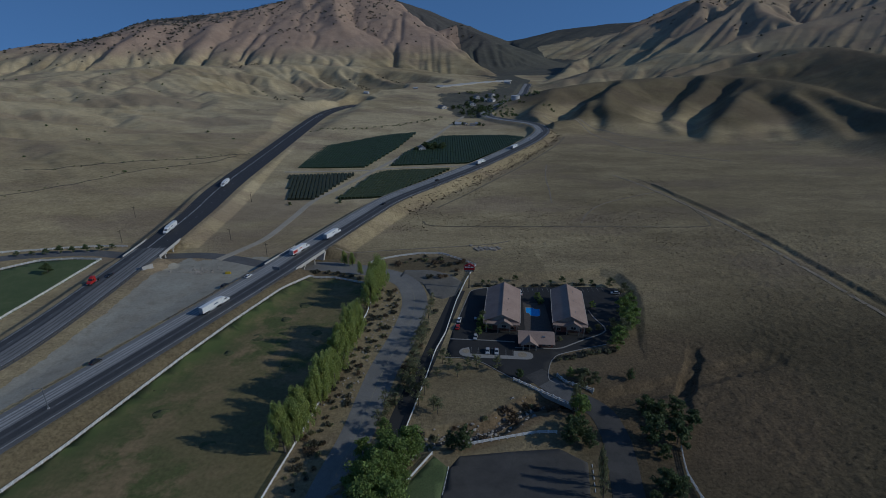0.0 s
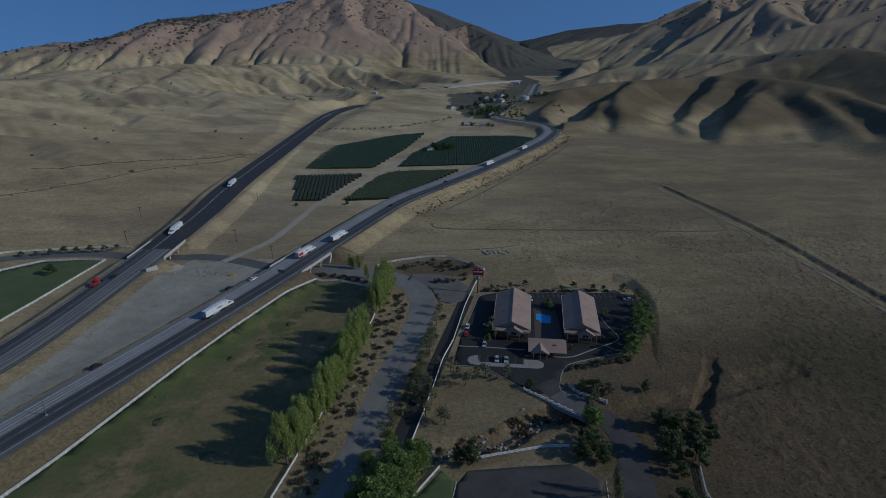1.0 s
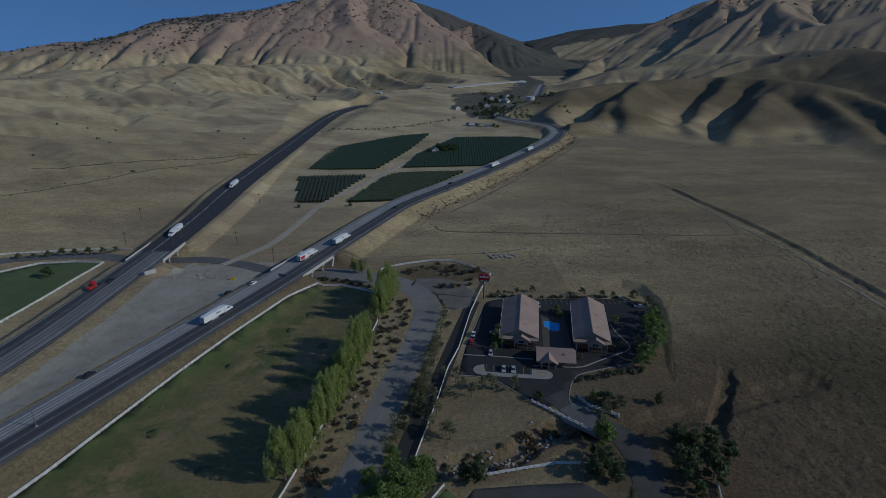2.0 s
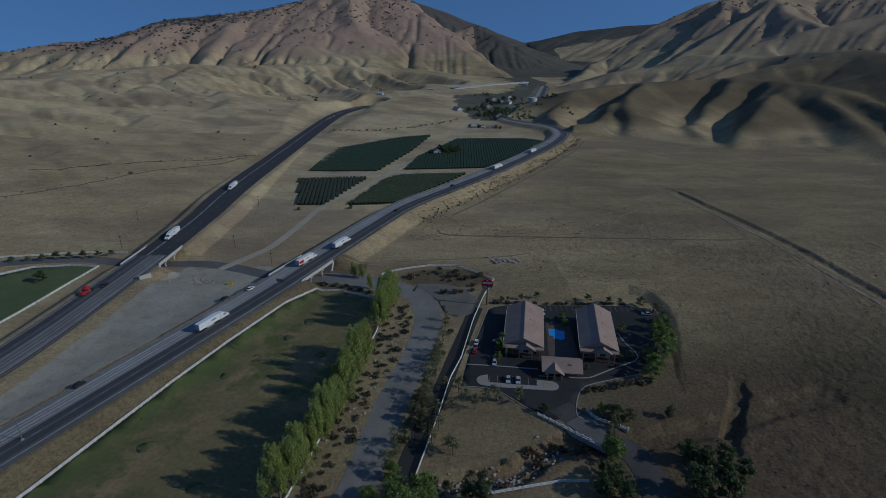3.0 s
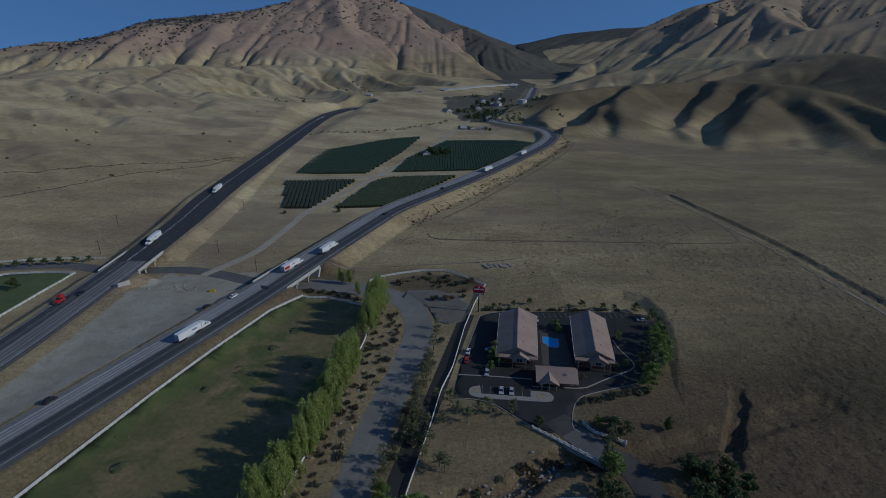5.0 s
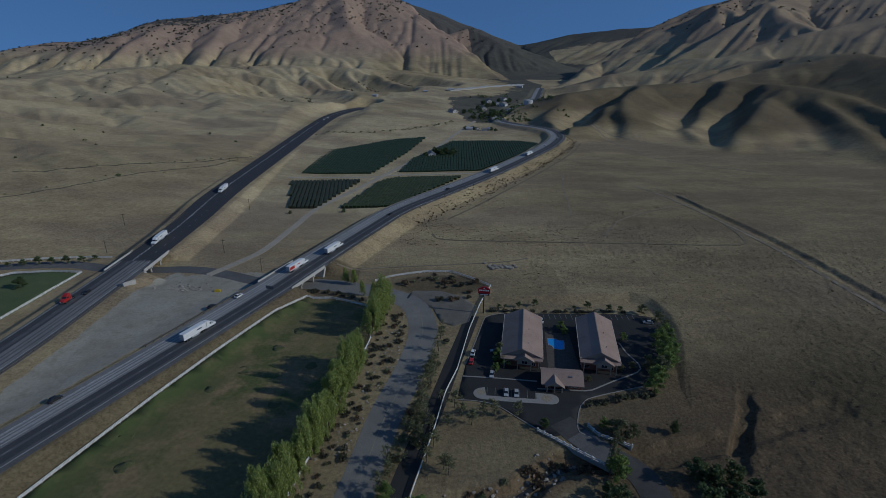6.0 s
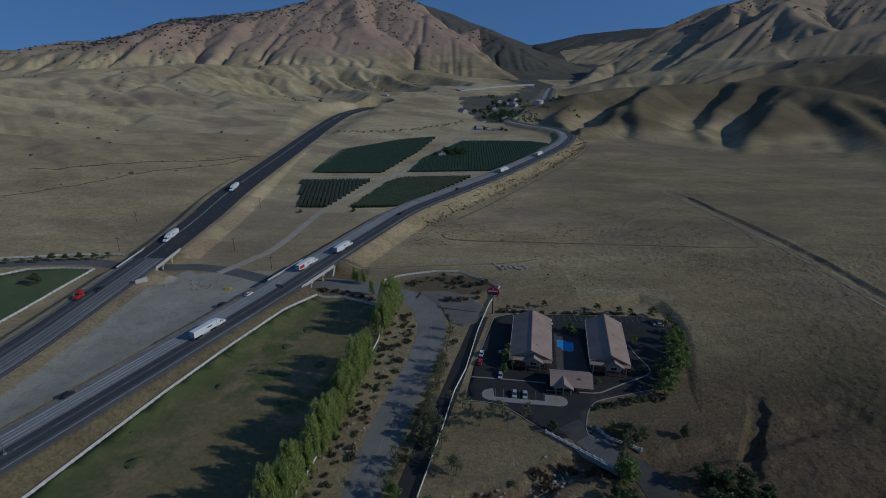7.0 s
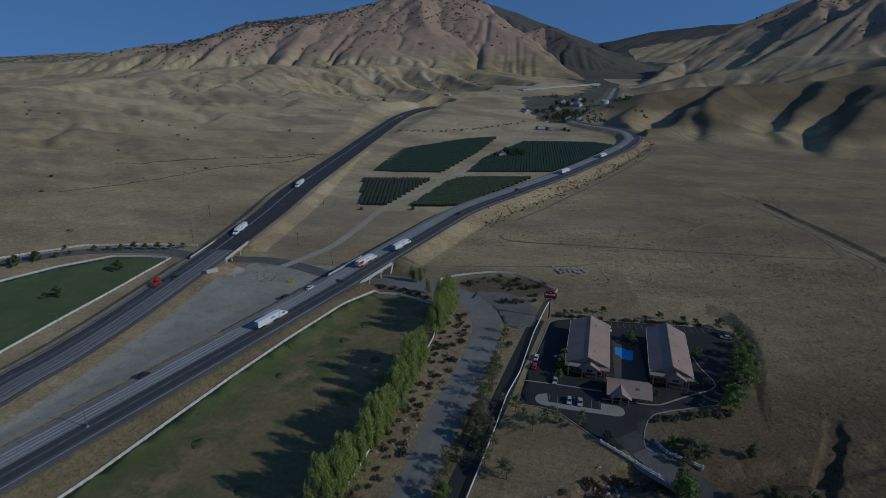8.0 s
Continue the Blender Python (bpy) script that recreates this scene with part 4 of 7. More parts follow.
fence([(32.9, 276.7), (25.6, 258.2), (18.2, 232.7), (11, 200.9), (5.8, 186), (1.2, 165.4), (-5.9, 137.3), (-8, 128)], "white three-rail fence beside the dark lane", 3.0)
fence([(-22, 90), (-9.2, 108), (3, 125.2)], "white three-rail fence beside a strip of lawn", 3.0)
fence([(14.4, 128.5), (27, 131), (39.3, 133.3), (46.2, 133)], "white three-rail fence above the creek bank", 3.0)
fence([(85.6, 123.7), (83.5, 117), (82.3, 112.8), (82.2, 103.6), (84, 92)], "white low fence at the edge of dry ground", 3.0)
fence([(-18, 112), (-13, 115.5)], "short white gate fence beside the road", 2.5)


def guard_rail(line, off, y0, y1, label, lift=0.0):
    pick = line[(line[:, 1] >= y0) & (line[:, 1] <= y1)]
    xy = pick[:, :2] + sides_of(pick) * off
    z = pick[:, 2] + lift
    e = group_at("guard_rail", *xy[0], z[0], label=label, category="guard rail", group="highway guard rails")
    base = np.array([*xy[0], z[0]])
    bar_along("beam", np.column_stack([xy, z + 0.45]) - base, 0.07, 0.34, M_RAIL, e)
    for (x, y), h in zip(*(lambda a: (a, np.interp(a[:, 1], xy[:, 1], z)))(along(xy, 3.8))):
        o = new("post", RAIL_POST)
        o.parent = e
        o.location = Vector((x, y, h)) - Vector(base)
    return e


M_DARKWOOD = mat("creosoted_wood", (0.06, 0.048, 0.038), (0.10, 0.082, 0.065), 0.6, 0.9)
M_RAIL = mat("weathered_guard_rail", (0.13, 0.12, 0.105), (0.09, 0.083, 0.072), 1, 0.7)
RAIL_POST = post_mesh(0.1, 0.75, M_DARKWOOD)
guard_rail(HIGHWAY_FAR, 10.1, 90, 284, "grey steel guard rail on dark wooden posts")
guard_rail(HIGHWAY_FAR, -10.1, 318, 400, "grey steel guard rail beyond the bridge")
guard_rail(HIGHWAY_NEAR, -10.6, 205, 264, "grey steel guard rail leading to the bridge")
guard_rail(HIGHWAY_NEAR, 10.4, 238, 266, "grey steel guard rail at the bridge approach")
guard_rail(HIGHWAY_NEAR, 10.4, 303, 420, "grey steel guard rail along the embankment")


# ---- bridges ----
def bridge(line, y0, y1, half, label):
    pick = line[(line[:, 1] >= y0) & (line[:, 1] <= y1)]
    c = pick[len(pick) // 2]
    d = pick[-1] - pick[0]
    turn = math.degrees(math.atan2(-d[0], d[1]))
    ln = math.hypot(d[0], d[1]) / 2 + 1.5
    e = group_at("bridge", c[0], c[1], 0, turn, label=label, category="bridge", group="highway bridges")
    top = c[2]
    bm = bmesh.new()
    box(bm, -half, half, -ln, ln, top - 0.55, top - 0.06)
    for k in range(5):
        x = -half + 1.2 + k * (2 * half - 2.4) / 4
        box(bm, x - 0.35, x + 0.35, -ln, ln, top - 1.5, top - 0.5)
    part("deck", bm, M_CONCRETE, e)
    for s in (-1, 1):
        bm = bmesh.new()
        v = box(bm, s * half - 0.22, s * half + 0.22, -ln, ln, top - 0.9, top + 0.85)
        for k in v[4:]:
            k.co.x += 0.09 if k.co.x < s * half else -0.09
        part("parapet", bm, M_CONCRETE, e, "pale concrete parapet")
    col = bmesh.new()
    tube(col, (0, 0, -0.6), (0, 0, top - 2.2), 0.5, 0.5, 12)
    me = bpy.data.meshes.new("column")
    col.to_mesh(me)
    col.free()
    me.materials.append(M_CONCRETE)
    for y in (-ln * 0.36, ln * 0.36):
        bm = bmesh.new()
        box(bm, -half + 0.4, half - 0.4, y - 0.6, y + 0.6, top - 2.3, top - 1.45)
        part("pier_cap", bm, M_CONCRETE, e)
        for x in (-half + 1.5, -half / 3, half / 3, half - 1.5):
            o = new("column", me)
            o.parent, o.location = e, (x, y, 0)
    for s in (-1, 1):
        bm = bmesh.new()
        v = box(bm, -half - 0.5, half + 0.5, s * ln - 0.8, s * ln + 0.8, -0.5, top - 0.6)
        for k in v[:4]:
            k.co.y -= s * 2.5
        part("abutment", bm, M_CONCRETE, e)
    return e


bridge(HIGHWAY_NEAR, 268, 300, 10.6, "pale concrete highway bridge over a side road")
bridge(HIGHWAY_FAR, 288, 322, 10.9, "pale concrete highway bridge on round columns")

# ---- paved yards and the motel lot ----
M_APRON = mat("dusty_worn_asphalt", (0.16, 0.145, 0.12), (0.21, 0.19, 0.155), 2, 0.95, 0.03, (0.13, 0.118, 0.098), 9)
LOT = [(25.3, 240.6), (26.5, 244), (29.9, 246.5), (37.1, 248.5), (97.7, 246), (106, 243.5), (109, 238), (108, 224), (103, 210), (96, 199), (88, 193), (80, 187.5), (61.6, 182.3), (56.4, 179), (53.6, 174.4), (51.2, 168),
       (50.4, 163), (41.5, 161.5), (32, 169.6), (24.4, 177.6), (17, 180.6), (9.9, 181.4), (11.5, 190), (14.7, 205), (20, 222)]
tagged(patch("pavement", LOT, M_LOT, 0.07, 5), "fresh black asphalt parking lot round the motel", "parking lot", kind="structure")
tagged(patch("pavement", [(-12, 266), (-9, 274), (5, 274), (18, 266), (23, 256), (18.5, 240), (11, 236), (5, 240), (1, 255)], M_APRON, 0.055, 3), "pale dusty apron where lane and road meet", "apron", kind="structure")
M_PAINT_DULL = mat("faded_stall_paint", (0.27, 0.27, 0.26), (0.17, 0.17, 0.165), 1, 0.8)
# Patched asphalt, darkened all over: tree shade is put into its colour.
M_COURT = mat("shade_toned_yard_asphalt", (0.07, 0.066, 0.06), (0.05, 0.047, 0.043), 2.5, 0.9, 0.02, (0.088, 0.082, 0.073), 12)
tagged(patch("pavement", [(8.2, 118.8), (5.1, 107.4), (-2, 80), (48, 75), (49.6, 105.2), (53, 119), (45.3, 125.7), (29.2, 125.2), (12, 124)], M_COURT, 0.06, 3), "worn grey asphalt yard striped with tree shadows", "yard", kind="structure")
DRIVE = spline([(45.5, 169, 0.1), (51, 160, 0.1), (58, 151.5, 0.1), (64.5, 144, 0.1), (66, 133, 0.1), (64.5, 121, 0.1), (61, 104, 0.1), (57, 80, 0.1), (54, 55, 0.1)], 2.5)
e = group_at("road", 0, 0, 0, label="curving grey asphalt driveway shaded by trees", category="driveway", kind="structure")
strip("roadway", DRIVE, -4.8, 4.8, M_COURT, e, thick=0.6)

deck = DRIVE[(DRIVE[:, 1] > 151) & (DRIVE[:, 1] < 164)]
tagged(strip("bridge_deck", deck, -4.6, 4.6, M_ASPHALT_GREY, None, lift=0.02, thick=0.4), "worn grey deck of the small creek bridge", "bridge deck", kind="structure")
M_WATER = mat("shallow_creek_water", (0.03, 0.026, 0.018), (0.05, 0.042, 0.028), 1.5, 0.12, 0.01, spec=0.5)
stream = CREEK[(CREEK[:, 0] > 4) & (CREEK[:, 0] < 62)]
tagged(strip("water", stream, -0.9, 0.9, M_WATER, None, lift=0.06, thick=0.2, drape=True, cols=2), "narrow dark stream along an eroded dirt bank", "creek", kind="structure")


def kerb(pts, label="", closed=False, wide=0.35):
    line = spline(pts + pts[:1] if closed else pts, 2.0)
    line = np.column_stack([line[:, :2], np.zeros(len(line))])
    return tagged(strip("kerb", line, -wide / 2, wide / 2, M_KERB, None, lift=0.2, thick=0.3, drape=True), label or "pale concrete kerb along black asphalt", "kerb", kind="structure")


kerb([(14.7, 205), (20, 222), (25.3, 240.6), (26.5, 244), (29.9, 246.5), (37.1, 248.5)])
kerb([(13, 196.5), (28, 194.6), (41.8, 192.4)], wide=0.6)
kerb([(82, 188.3), (61.6, 182.3), (56.4, 179), (53.6, 174.4), (51.4, 168), (50.8, 163.5), (54, 160.5)])
kerb([(41, 187.8), (58.4, 186), (61.6, 186.4), (72, 192), (83.6, 197.9), (86.1, 202.7), (84, 212), (83.5, 220)], wide=0.6)
kerb([(10, 181.6), (17, 180.8), (24.4, 177.8), (32, 169.8), (39.8, 161.6)])


def raised(name, outline, material, top, label, category, kind="structure"):
    bm = bmesh.new()
    z = max(zg(*q) for q in outline)
    low = [bm.verts.new((x, y, z - 0.2)) for x, y in outline]
    up = [bm.verts.new((x, y, z + top)) for x, y in outline]
    bm.faces.new(up)
    for k in range(len(outline)):
        bm.faces.new((low[k], low[(k + 1) % len(low)], up[(k + 1) % len(low)], up[k]))
    return tagged(part(name, bm, material), label, category, kind=kind)


def arc(cx, cy, r, a0, a1, n=8):
    return [(cx + r * math.cos(radians(a0 + (a1 - a0) * k / n)), cy + r * math.sin(radians(a0 + (a1 - a0) * k / n))) for k in range(n + 1)]


M_PLANTBED = mat("mulch_bed", (0.25, 0.20, 0.14), (0.34, 0.29, 0.21), 0.8, 0.95, 0.05)
raised("kerb", [(20.9, 189.0)] + arc(19.6, 185.2, 3.4, 110, 255) + [(24.7, 180.6), (44.0, 178.2)] + arc(44.8, 181.2, 3.0, -70, 75) + [(40.0, 185.0), (39.4, 181.2), (20.9, 183.9)], M_KERB, 0.22, "pale concrete parking island with rounded ends", "parking island")
raised("planting_bed", arc(43.2, 181.7, 2.0, 0, 330, 10), M_PLANTBED, 0.26, "tan mulch bed in a parking island", "planting bed")
raised("planting_bed", arc(19.2, 186.0, 1.6, 0, 330, 10), M_PLANTBED, 0.26, "tan mulch bed in a rounded island end", "planting bed")


def stall_lines(a, b, count, length, label, side=1):
    e = group_at("stall_lines", a[0], a[1], zg(*a) + 0.085, label=label, category="parking lines", kind="structure")
    d = Vector((b[0] - a[0], b[1] - a[1], 0))
    n = Vector((-d.y, d.x, 0)).normalized() * side
    turn = math.atan2(n.y, n.x)
    bm = bmesh.new()
    box(bm, 0, length, -0.07, 0.07, 0, 0.012)
    first = part("line", bm, M_PAINT_DULL, e)
    for k in range(count):
        o = first if k == 0 else new("line", first.data)
        o.parent = e
        o.matrix_basis = Matrix.Translation(d * k / (count - 1)) @ Matrix.Rotation(turn, 4, "Z")


stall_lines((36, 242.8), (98, 240.2), 24, 5.0, "faded white stall lines on black asphalt")
stall_lines((21.2, 184.2), (39.2, 181.6), 7, 5.0, "faded white stall lines at the parking island")
stall_lines((100, 210), (107, 234), 9, 4.8, "faded white stall lines beside the trees", side=1)


def wheel_stops(a, b, count, length, label):
    """Low concrete blocks laid end to end along a yard's edge."""
    d = Vector((b[0] - a[0], b[1] - a[1], 0))
    turn = math.degrees(math.atan2(d.y, d.x))
    first = None
    for k in range(count):
        x, y = a[0] + d.x * (k + 0.5) / count, a[1] + d.y * (k + 0.5) / count
        if first is None:
            bm = bmesh.new()
            v = box(bm, -length / 2, length / 2, -0.14, 0.14, 0, 0.16)
            for q in v[4:]:
                q.co.y *= 0.65
                q.co.x *= 0.97
            first = tagged(part("wheel_stop", bm, M_PAINT_WHITE), label, "wheel stop", group="yard wheel stops")
            first.matrix_basis = pose(x, y, zg(x, y) + 0.06, 0, 0, turn)
        else:
            copy_thing(first, pose(x, y, zg(x, y) + 0.06, 0, 0, turn))


wheel_stops((8.1, 119.8), (5.5, 108.2), 6, 1.5, "low white concrete wheel stop on worn asphalt")
wheel_stops((54.2, 118.8), (51.6, 106.6), 5, 1.4, "low white concrete wheel stop beside the yard kerb")

# ---- motel ----
M_ROOF = mat("tan_roof_shingle", (0.33, 0.235, 0.185), (0.28, 0.198, 0.155), 1.5, 0.85, 0.02, (0.36, 0.26, 0.205), 7)
M_STUCCO = mat("tan_stucco", (0.44, 0.35, 0.26), (0.38, 0.30, 0.22), 1.5, 0.9, 0.01)
M_BRICK = mat("red_brown_siding", (0.24, 0.11, 0.075), (0.19, 0.085, 0.06), 0.8, 0.85, 0.01)
M_TRIM = mat("cream_trim", (0.62, 0.57, 0.48), (0.55, 0.50, 0.42), 1, 0.7)
M_GLASS = mat("dark_window_glass", (0.02, 0.025, 0.03), (0.03, 0.035, 0.04), 1, 0.08, 0, spec=0.6)
M_DOOR = mat("brown_door_paint", (0.12, 0.06, 0.04), (0.10, 0.05, 0.035), 0.5, 0.5)
M_DARKMETAL = mat("dark_painted_metal", (0.03, 0.03, 0.032), (0.045, 0.045, 0.047), 0.5, 0.5)


def gable(bm, x0, x1, y0, y1, eave, ridge, over=0.0, thick=0.22, axis="y"):
    """A pitched roof of two slabs, its ridge along the axis."""
    def put(a, b, z):
        return (a, b, z) if axis == "y" else (b, a, z)

    if axis == "x":
        x0, x1, y0, y1 = y0, y1, x0, x1
    m = (x0 + x1) / 2
    fall = (ridge - eave) / (m - x0)
    for s, xe in ((-1, x0 - over), (1, x1 + over)):
        ze = ridge - fall * abs(xe - m)
        lo = [bm.verts.new(put(a, b, z - thick)) for a, b, z in ((m, y0 - over, ridge), (xe, y0 - over, ze), (xe, y1 + over, ze), (m, y1 + over, ridge))]
        up = [bm.verts.new(put(a, b, z)) for a, b, z in ((m, y0 - over, ridge), (xe, y0 - over, ze), (xe, y1 + over, ze), (m, y1 + over, ridge))]
        bm.faces.new(up)
        bm.faces.new(lo[::-1])
        for k in range(4):
            bm.faces.new((lo[k], lo[(k + 1) % 4], up[(k + 1) % 4], up[k]))


def gable_wall(bm, x0, x1, y, eave, ridge, thick):
    """The triangle of wall under a gable."""
    a = [bm.verts.new(p) for p in ((x0, y, eave), (x1, y, eave), ((x0 + x1) / 2, y, ridge))]
    b = [bm.verts.new((v.co.x, y + thick, v.co.z)) for v in a]
    bm.faces.new(a)
    bm.faces.new(b[::-1])
    for k in range(3):
        bm.faces.new((a[k], a[(k + 1) % 3], b[(k + 1) % 3], b[k]))


def window(parent, m, w, h, material=None):
    """A window whose pane sits back in a proud frame; m stands at its lower middle, facing -y."""
    bm = bmesh.new()
    for x0, x1, z0, z1 in ((-w / 2 - 0.08, -w / 2, 0, h), (w / 2, w / 2 + 0.08, 0, h), (-w / 2 - 0.08, w / 2 + 0.08, -0.08, 0), (-w / 2 - 0.08, w / 2 + 0.08, h, h + 0.08), (-0.03, 0.03, 0, h)):
        box(bm, x0, x1, -0.06, 0.04, z0, z1)
    f = part("window", bm, M_TRIM, parent)
    f.matrix_basis = m
    bm = bmesh.new()
    box(bm, -w / 2, w / 2, -0.02, 0.03, 0, h)
    part("pane", bm, M_GLASS, f)
    return f


def motel_wing(cx, cy, turn, w, ln, label, bay):
    e = group_at("motel_building", cx, cy, zg(cx, cy), turn, label=label, category="motel", group="motel wings")
    x0, x1, y0, y1, eave, ridge = -w / 2, w / 2, -ln / 2, ln / 2, 5.7, 9.0
    bm = bmesh.new()
    for a in ((x0, x0 + 0.3, y0, y1), (x1 - 0.3, x1, y0, y1), (x0 + 0.3, x1 - 0.3, y0, y0 + 0.3), (x0 + 0.3, x1 - 0.3, y1 - 0.3, y1)):
        box(bm, *a, -0.3, eave)
    gable_wall(bm, x0, x1, y0, eave, ridge - 0.3, 0.3)
    gable_wall(bm, x0, x1, y1 - 0.3, eave, ridge - 0.3, 0.3)
    part("wall", bm, M_STUCCO, e)
    bm = bmesh.new()
    for a in ((x0 - 0.05, x0 - 0.003, y0, y1), (x1 + 0.003, x1 + 0.05, y0, y1), (x0 - 0.05, x1 + 0.05, y0 - 0.05, y0 - 0.003), (x0 - 0.05, x1 + 0.05, y1 + 0.003, y1 + 0.05)):
        box(bm, *a, -0.3, 2.6)
    part("wainscot", bm, M_BRICK, e, "red-brown lower wall")
    bm = bmesh.new()
    gable(bm, x0, x1, y0, y1, eave, ridge, 1.0)
    part("roof", bm, M_ROOF, e, "tan shingled gable roof")
    bm = bmesh.new()
    box(bm, -0.16, 0.16, y0 - 1.0, y1 + 1.0, ridge - 0.02, ridge + 0.09)
    part("ridge_cap", bm, M_ROOF, e)
    for s in (-1, 1):
        bm = bmesh.new()
        xe = s * (w / 2 + 1.0)
        ze = ridge - (ridge - eave) / (w / 2) * abs(xe)
        box(bm, min(xe, xe + s * 0.14), max(xe, xe + s * 0.14), y0 - 1.0, y1 + 1.0, ze - 0.26, ze + 0.02)
        part("gutter", bm, M_TRIM, e)
    # front bay with its own lower gable
    bm = bmesh.new()
    box(bm, bay - 3.0, bay + 3.0, y0 - 2.6, y0 - 0.06, 2.8, 4.8)
    gable_wall(bm, bay - 3.0, bay + 3.0, y0 - 2.6, 4.8, 6.2, 0.25)
    part("bay_wall", bm, M_STUCCO, e)
    bm = bmesh.new()
    gable(bm, bay - 3.2, bay + 3.2, y0 - 2.6, y0 + 1.6, 5.1, 7.0, 0.7)
    part("bay_roof", bm, M_ROOF, e, "tan lower gable over the front bay")
    bm = bmesh.new()
    v = box(bm, x0 - 1.0, x1 + 1.0, y0 - 2.2, y0 - 0.06, 4.4, 4.6)
    for k in v:
        if k.co.y > y0 - 1:
            k.co.z += 1.0
    part("pent_roof", bm, M_ROOF, e)
    for x in (bay - 2.7, bay + 2.7, x0 + 0.6, x1 - 0.6):
        bm = bmesh.new()
        box(bm, x - 0.18, x + 0.18, y0 - 2.4, y0 - 2.05, -0.2, 4.7 if abs(x - bay) > 3 else 2.8)
        part("post", bm, M_STUCCO, e)
    for s in (-1, 1):
        n = 9
        for k in range(n):
            y = y0 + (k + 0.5) * ln / n
            for z in (0.95, 3.5):
                window(e, Matrix.Translation((s * w / 2 + s * 0.055, y, z)) @ Matrix.Rotation(radians(90 * s), 4, "Z"), 1.7, 1.3)
            bm = bmesh.new()
            box(bm, s * w / 2 - 0.1 + s * 0.16, s * w / 2 + 0.1 + s * 0.16, y + 1.15, y + 1.65, 0.1, 0.6)
            part("air_conditioner", bm, M_TRIM, e)
    for x in (-w / 4 - 1.5, w / 4 + 1.2):
        for z in (0.9, 3.4):
            window(e, Matrix.Translation((x, y0 - 0.055, z)), 1.6, 1.4)
    window(e, Matrix.Translation((bay, y0 - 2.62, 3.2)), 2.2, 1.3)
    bm = bmesh.new()
    box(bm, bay - 1.0, bay + 1.0, y0 - 0.12, y0 - 0.02, 0.05, 2.3)
    part("door", bm, M_DOOR, e, "dark brown double entrance door")
    for y in (-ln / 3, 0.5, ln / 3.2):
        bm = bmesh.new()
        tube(bm, (2.6, y, 7.0), (2.6, y, 8.4), 0.12, 0.12, 8)
        part("vent_pipe", bm, M_STEEL, e)
    return e


motel_wing(40.2, 219.0, -10.5, 15.0, 33.0, "long two-storey tan motel wing with shingled gable roof", 1.2)
motel_wing(71.6, 215.4, -11.5, 13.8, 33.0, "two-storey tan motel wing facing the pool court", 1.4)


def lobby(cx, cy, turn):
    e = group_at("motel_lobby", cx, cy, zg(cx, cy), turn, label="single-storey motel lobby with tan gable roof and porch", category="motel lobby")
    w, d, eave, ridge = 14.5, 8.5, 3.2, 5.6
    bm = bmesh.new()
    for a in ((-w / 2, -w / 2 + 0.3, -d / 2, d / 2), (w / 2 - 0.3, w / 2, -d / 2, d / 2), (-w / 2 + 0.3, w / 2 - 0.3, -d / 2, -d / 2 + 0.3), (-w / 2 + 0.3, w / 2 - 0.3, d / 2 - 0.3, d / 2)):
        box(bm, *a, -0.3, eave)
    part("wall", bm, M_BRICK, e)
    bm = bmesh.new()
    gable(bm, -w / 2, w / 2, -d / 2 - 1.2, d / 2, eave, ridge, 0.8, axis="x")
    part("roof", bm, M_ROOF, e, "tan shingled gable roof")
    for x in (-w / 2, w / 2 - 0.3):
        bm = bmesh.new()
        v = [bm.verts.new((x + k, yy, zz)) for k in (0, 0.3) for yy, zz in ((-d / 2, eave), (d / 2, eave), (-0.6, ridge - 0.3))]
        for f in ((0, 1, 2), (5, 4, 3), (0, 3, 4, 1), (1, 4, 5, 2), (2, 5, 3, 0)):
            bm.faces.new([v[k] for k in f])
        part("end_gable", bm, M_STUCCO, e)
    bm = bmesh.new()
    gable(bm, -6.2, 0.2, -d / 2 - 3.2, -0.4, 3.0, 5.0, 0.5)
    part("porch_roof", bm, M_ROOF, e, "tan gable over the entrance porch")
    bm = bmesh.new()
    gable_wall(bm, -6.0, 0.0, -d / 2 - 3.1, 2.9, 4.6, 0.2)
    part("porch_gable", bm, M_STUCCO, e)
    for x in (-5.8, -3.0, -0.2):
        bm = bmesh.new()
        box(bm, x - 0.2, x + 0.2, -d / 2 - 3.0, -d / 2 - 2.6, -0.2, 2.9)
        part("post", bm, M_STUCCO, e)
    for x in (3.4, 5.6):
        window(e, Matrix.Translation((x, -d / 2 - 0.03, 0.9)), 1.6, 1.5)
    bm = bmesh.new()
    box(bm, -4.0, -2.0, -d / 2 - 0.08, -d / 2 - 0.01, 0.05, 2.3)
    part("door", bm, M_GLASS, e, "dark glass entrance door")
    bm = bmesh.new()
    box(bm, 2.6, 3.8, -3.2, -2.2, 3.6, 4.75)
    part("roof_vent", bm, M_STEEL, e)
    return e


lobby(51.0, 192.0, -8)
# Deck colour halved to hold the shade of the east wing.
M_DECK = mat("shade_toned_deck_concrete", (0.11, 0.095, 0.082), (0.08, 0.07, 0.06), 1.5, 0.9, 0.01)
M_POOL = mat("pool_water", (0.04, 0.30, 0.75), (0.05, 0.34, 0.80), 2, 0.08, 0.01, spec=0.5)
raised("pavement", [(47.5, 198.0), (60.5, 197.5), (63.2, 228), (52.5, 230)], M_DECK, 0.12, "grey-brown concrete deck round the pool", "pool deck")
raised("pool", [(52.7, 224.3), (56.4, 223.9), (56.8, 222.7), (59.4, 222.3), (58.0, 215.2), (56.2, 214.8), (53.6, 215.9), (53.2, 218.2), (51.9, 218.8)], M_POOL, 0.16, "angular motel swimming pool with bright blue water", "swimming pool", kind="structure")
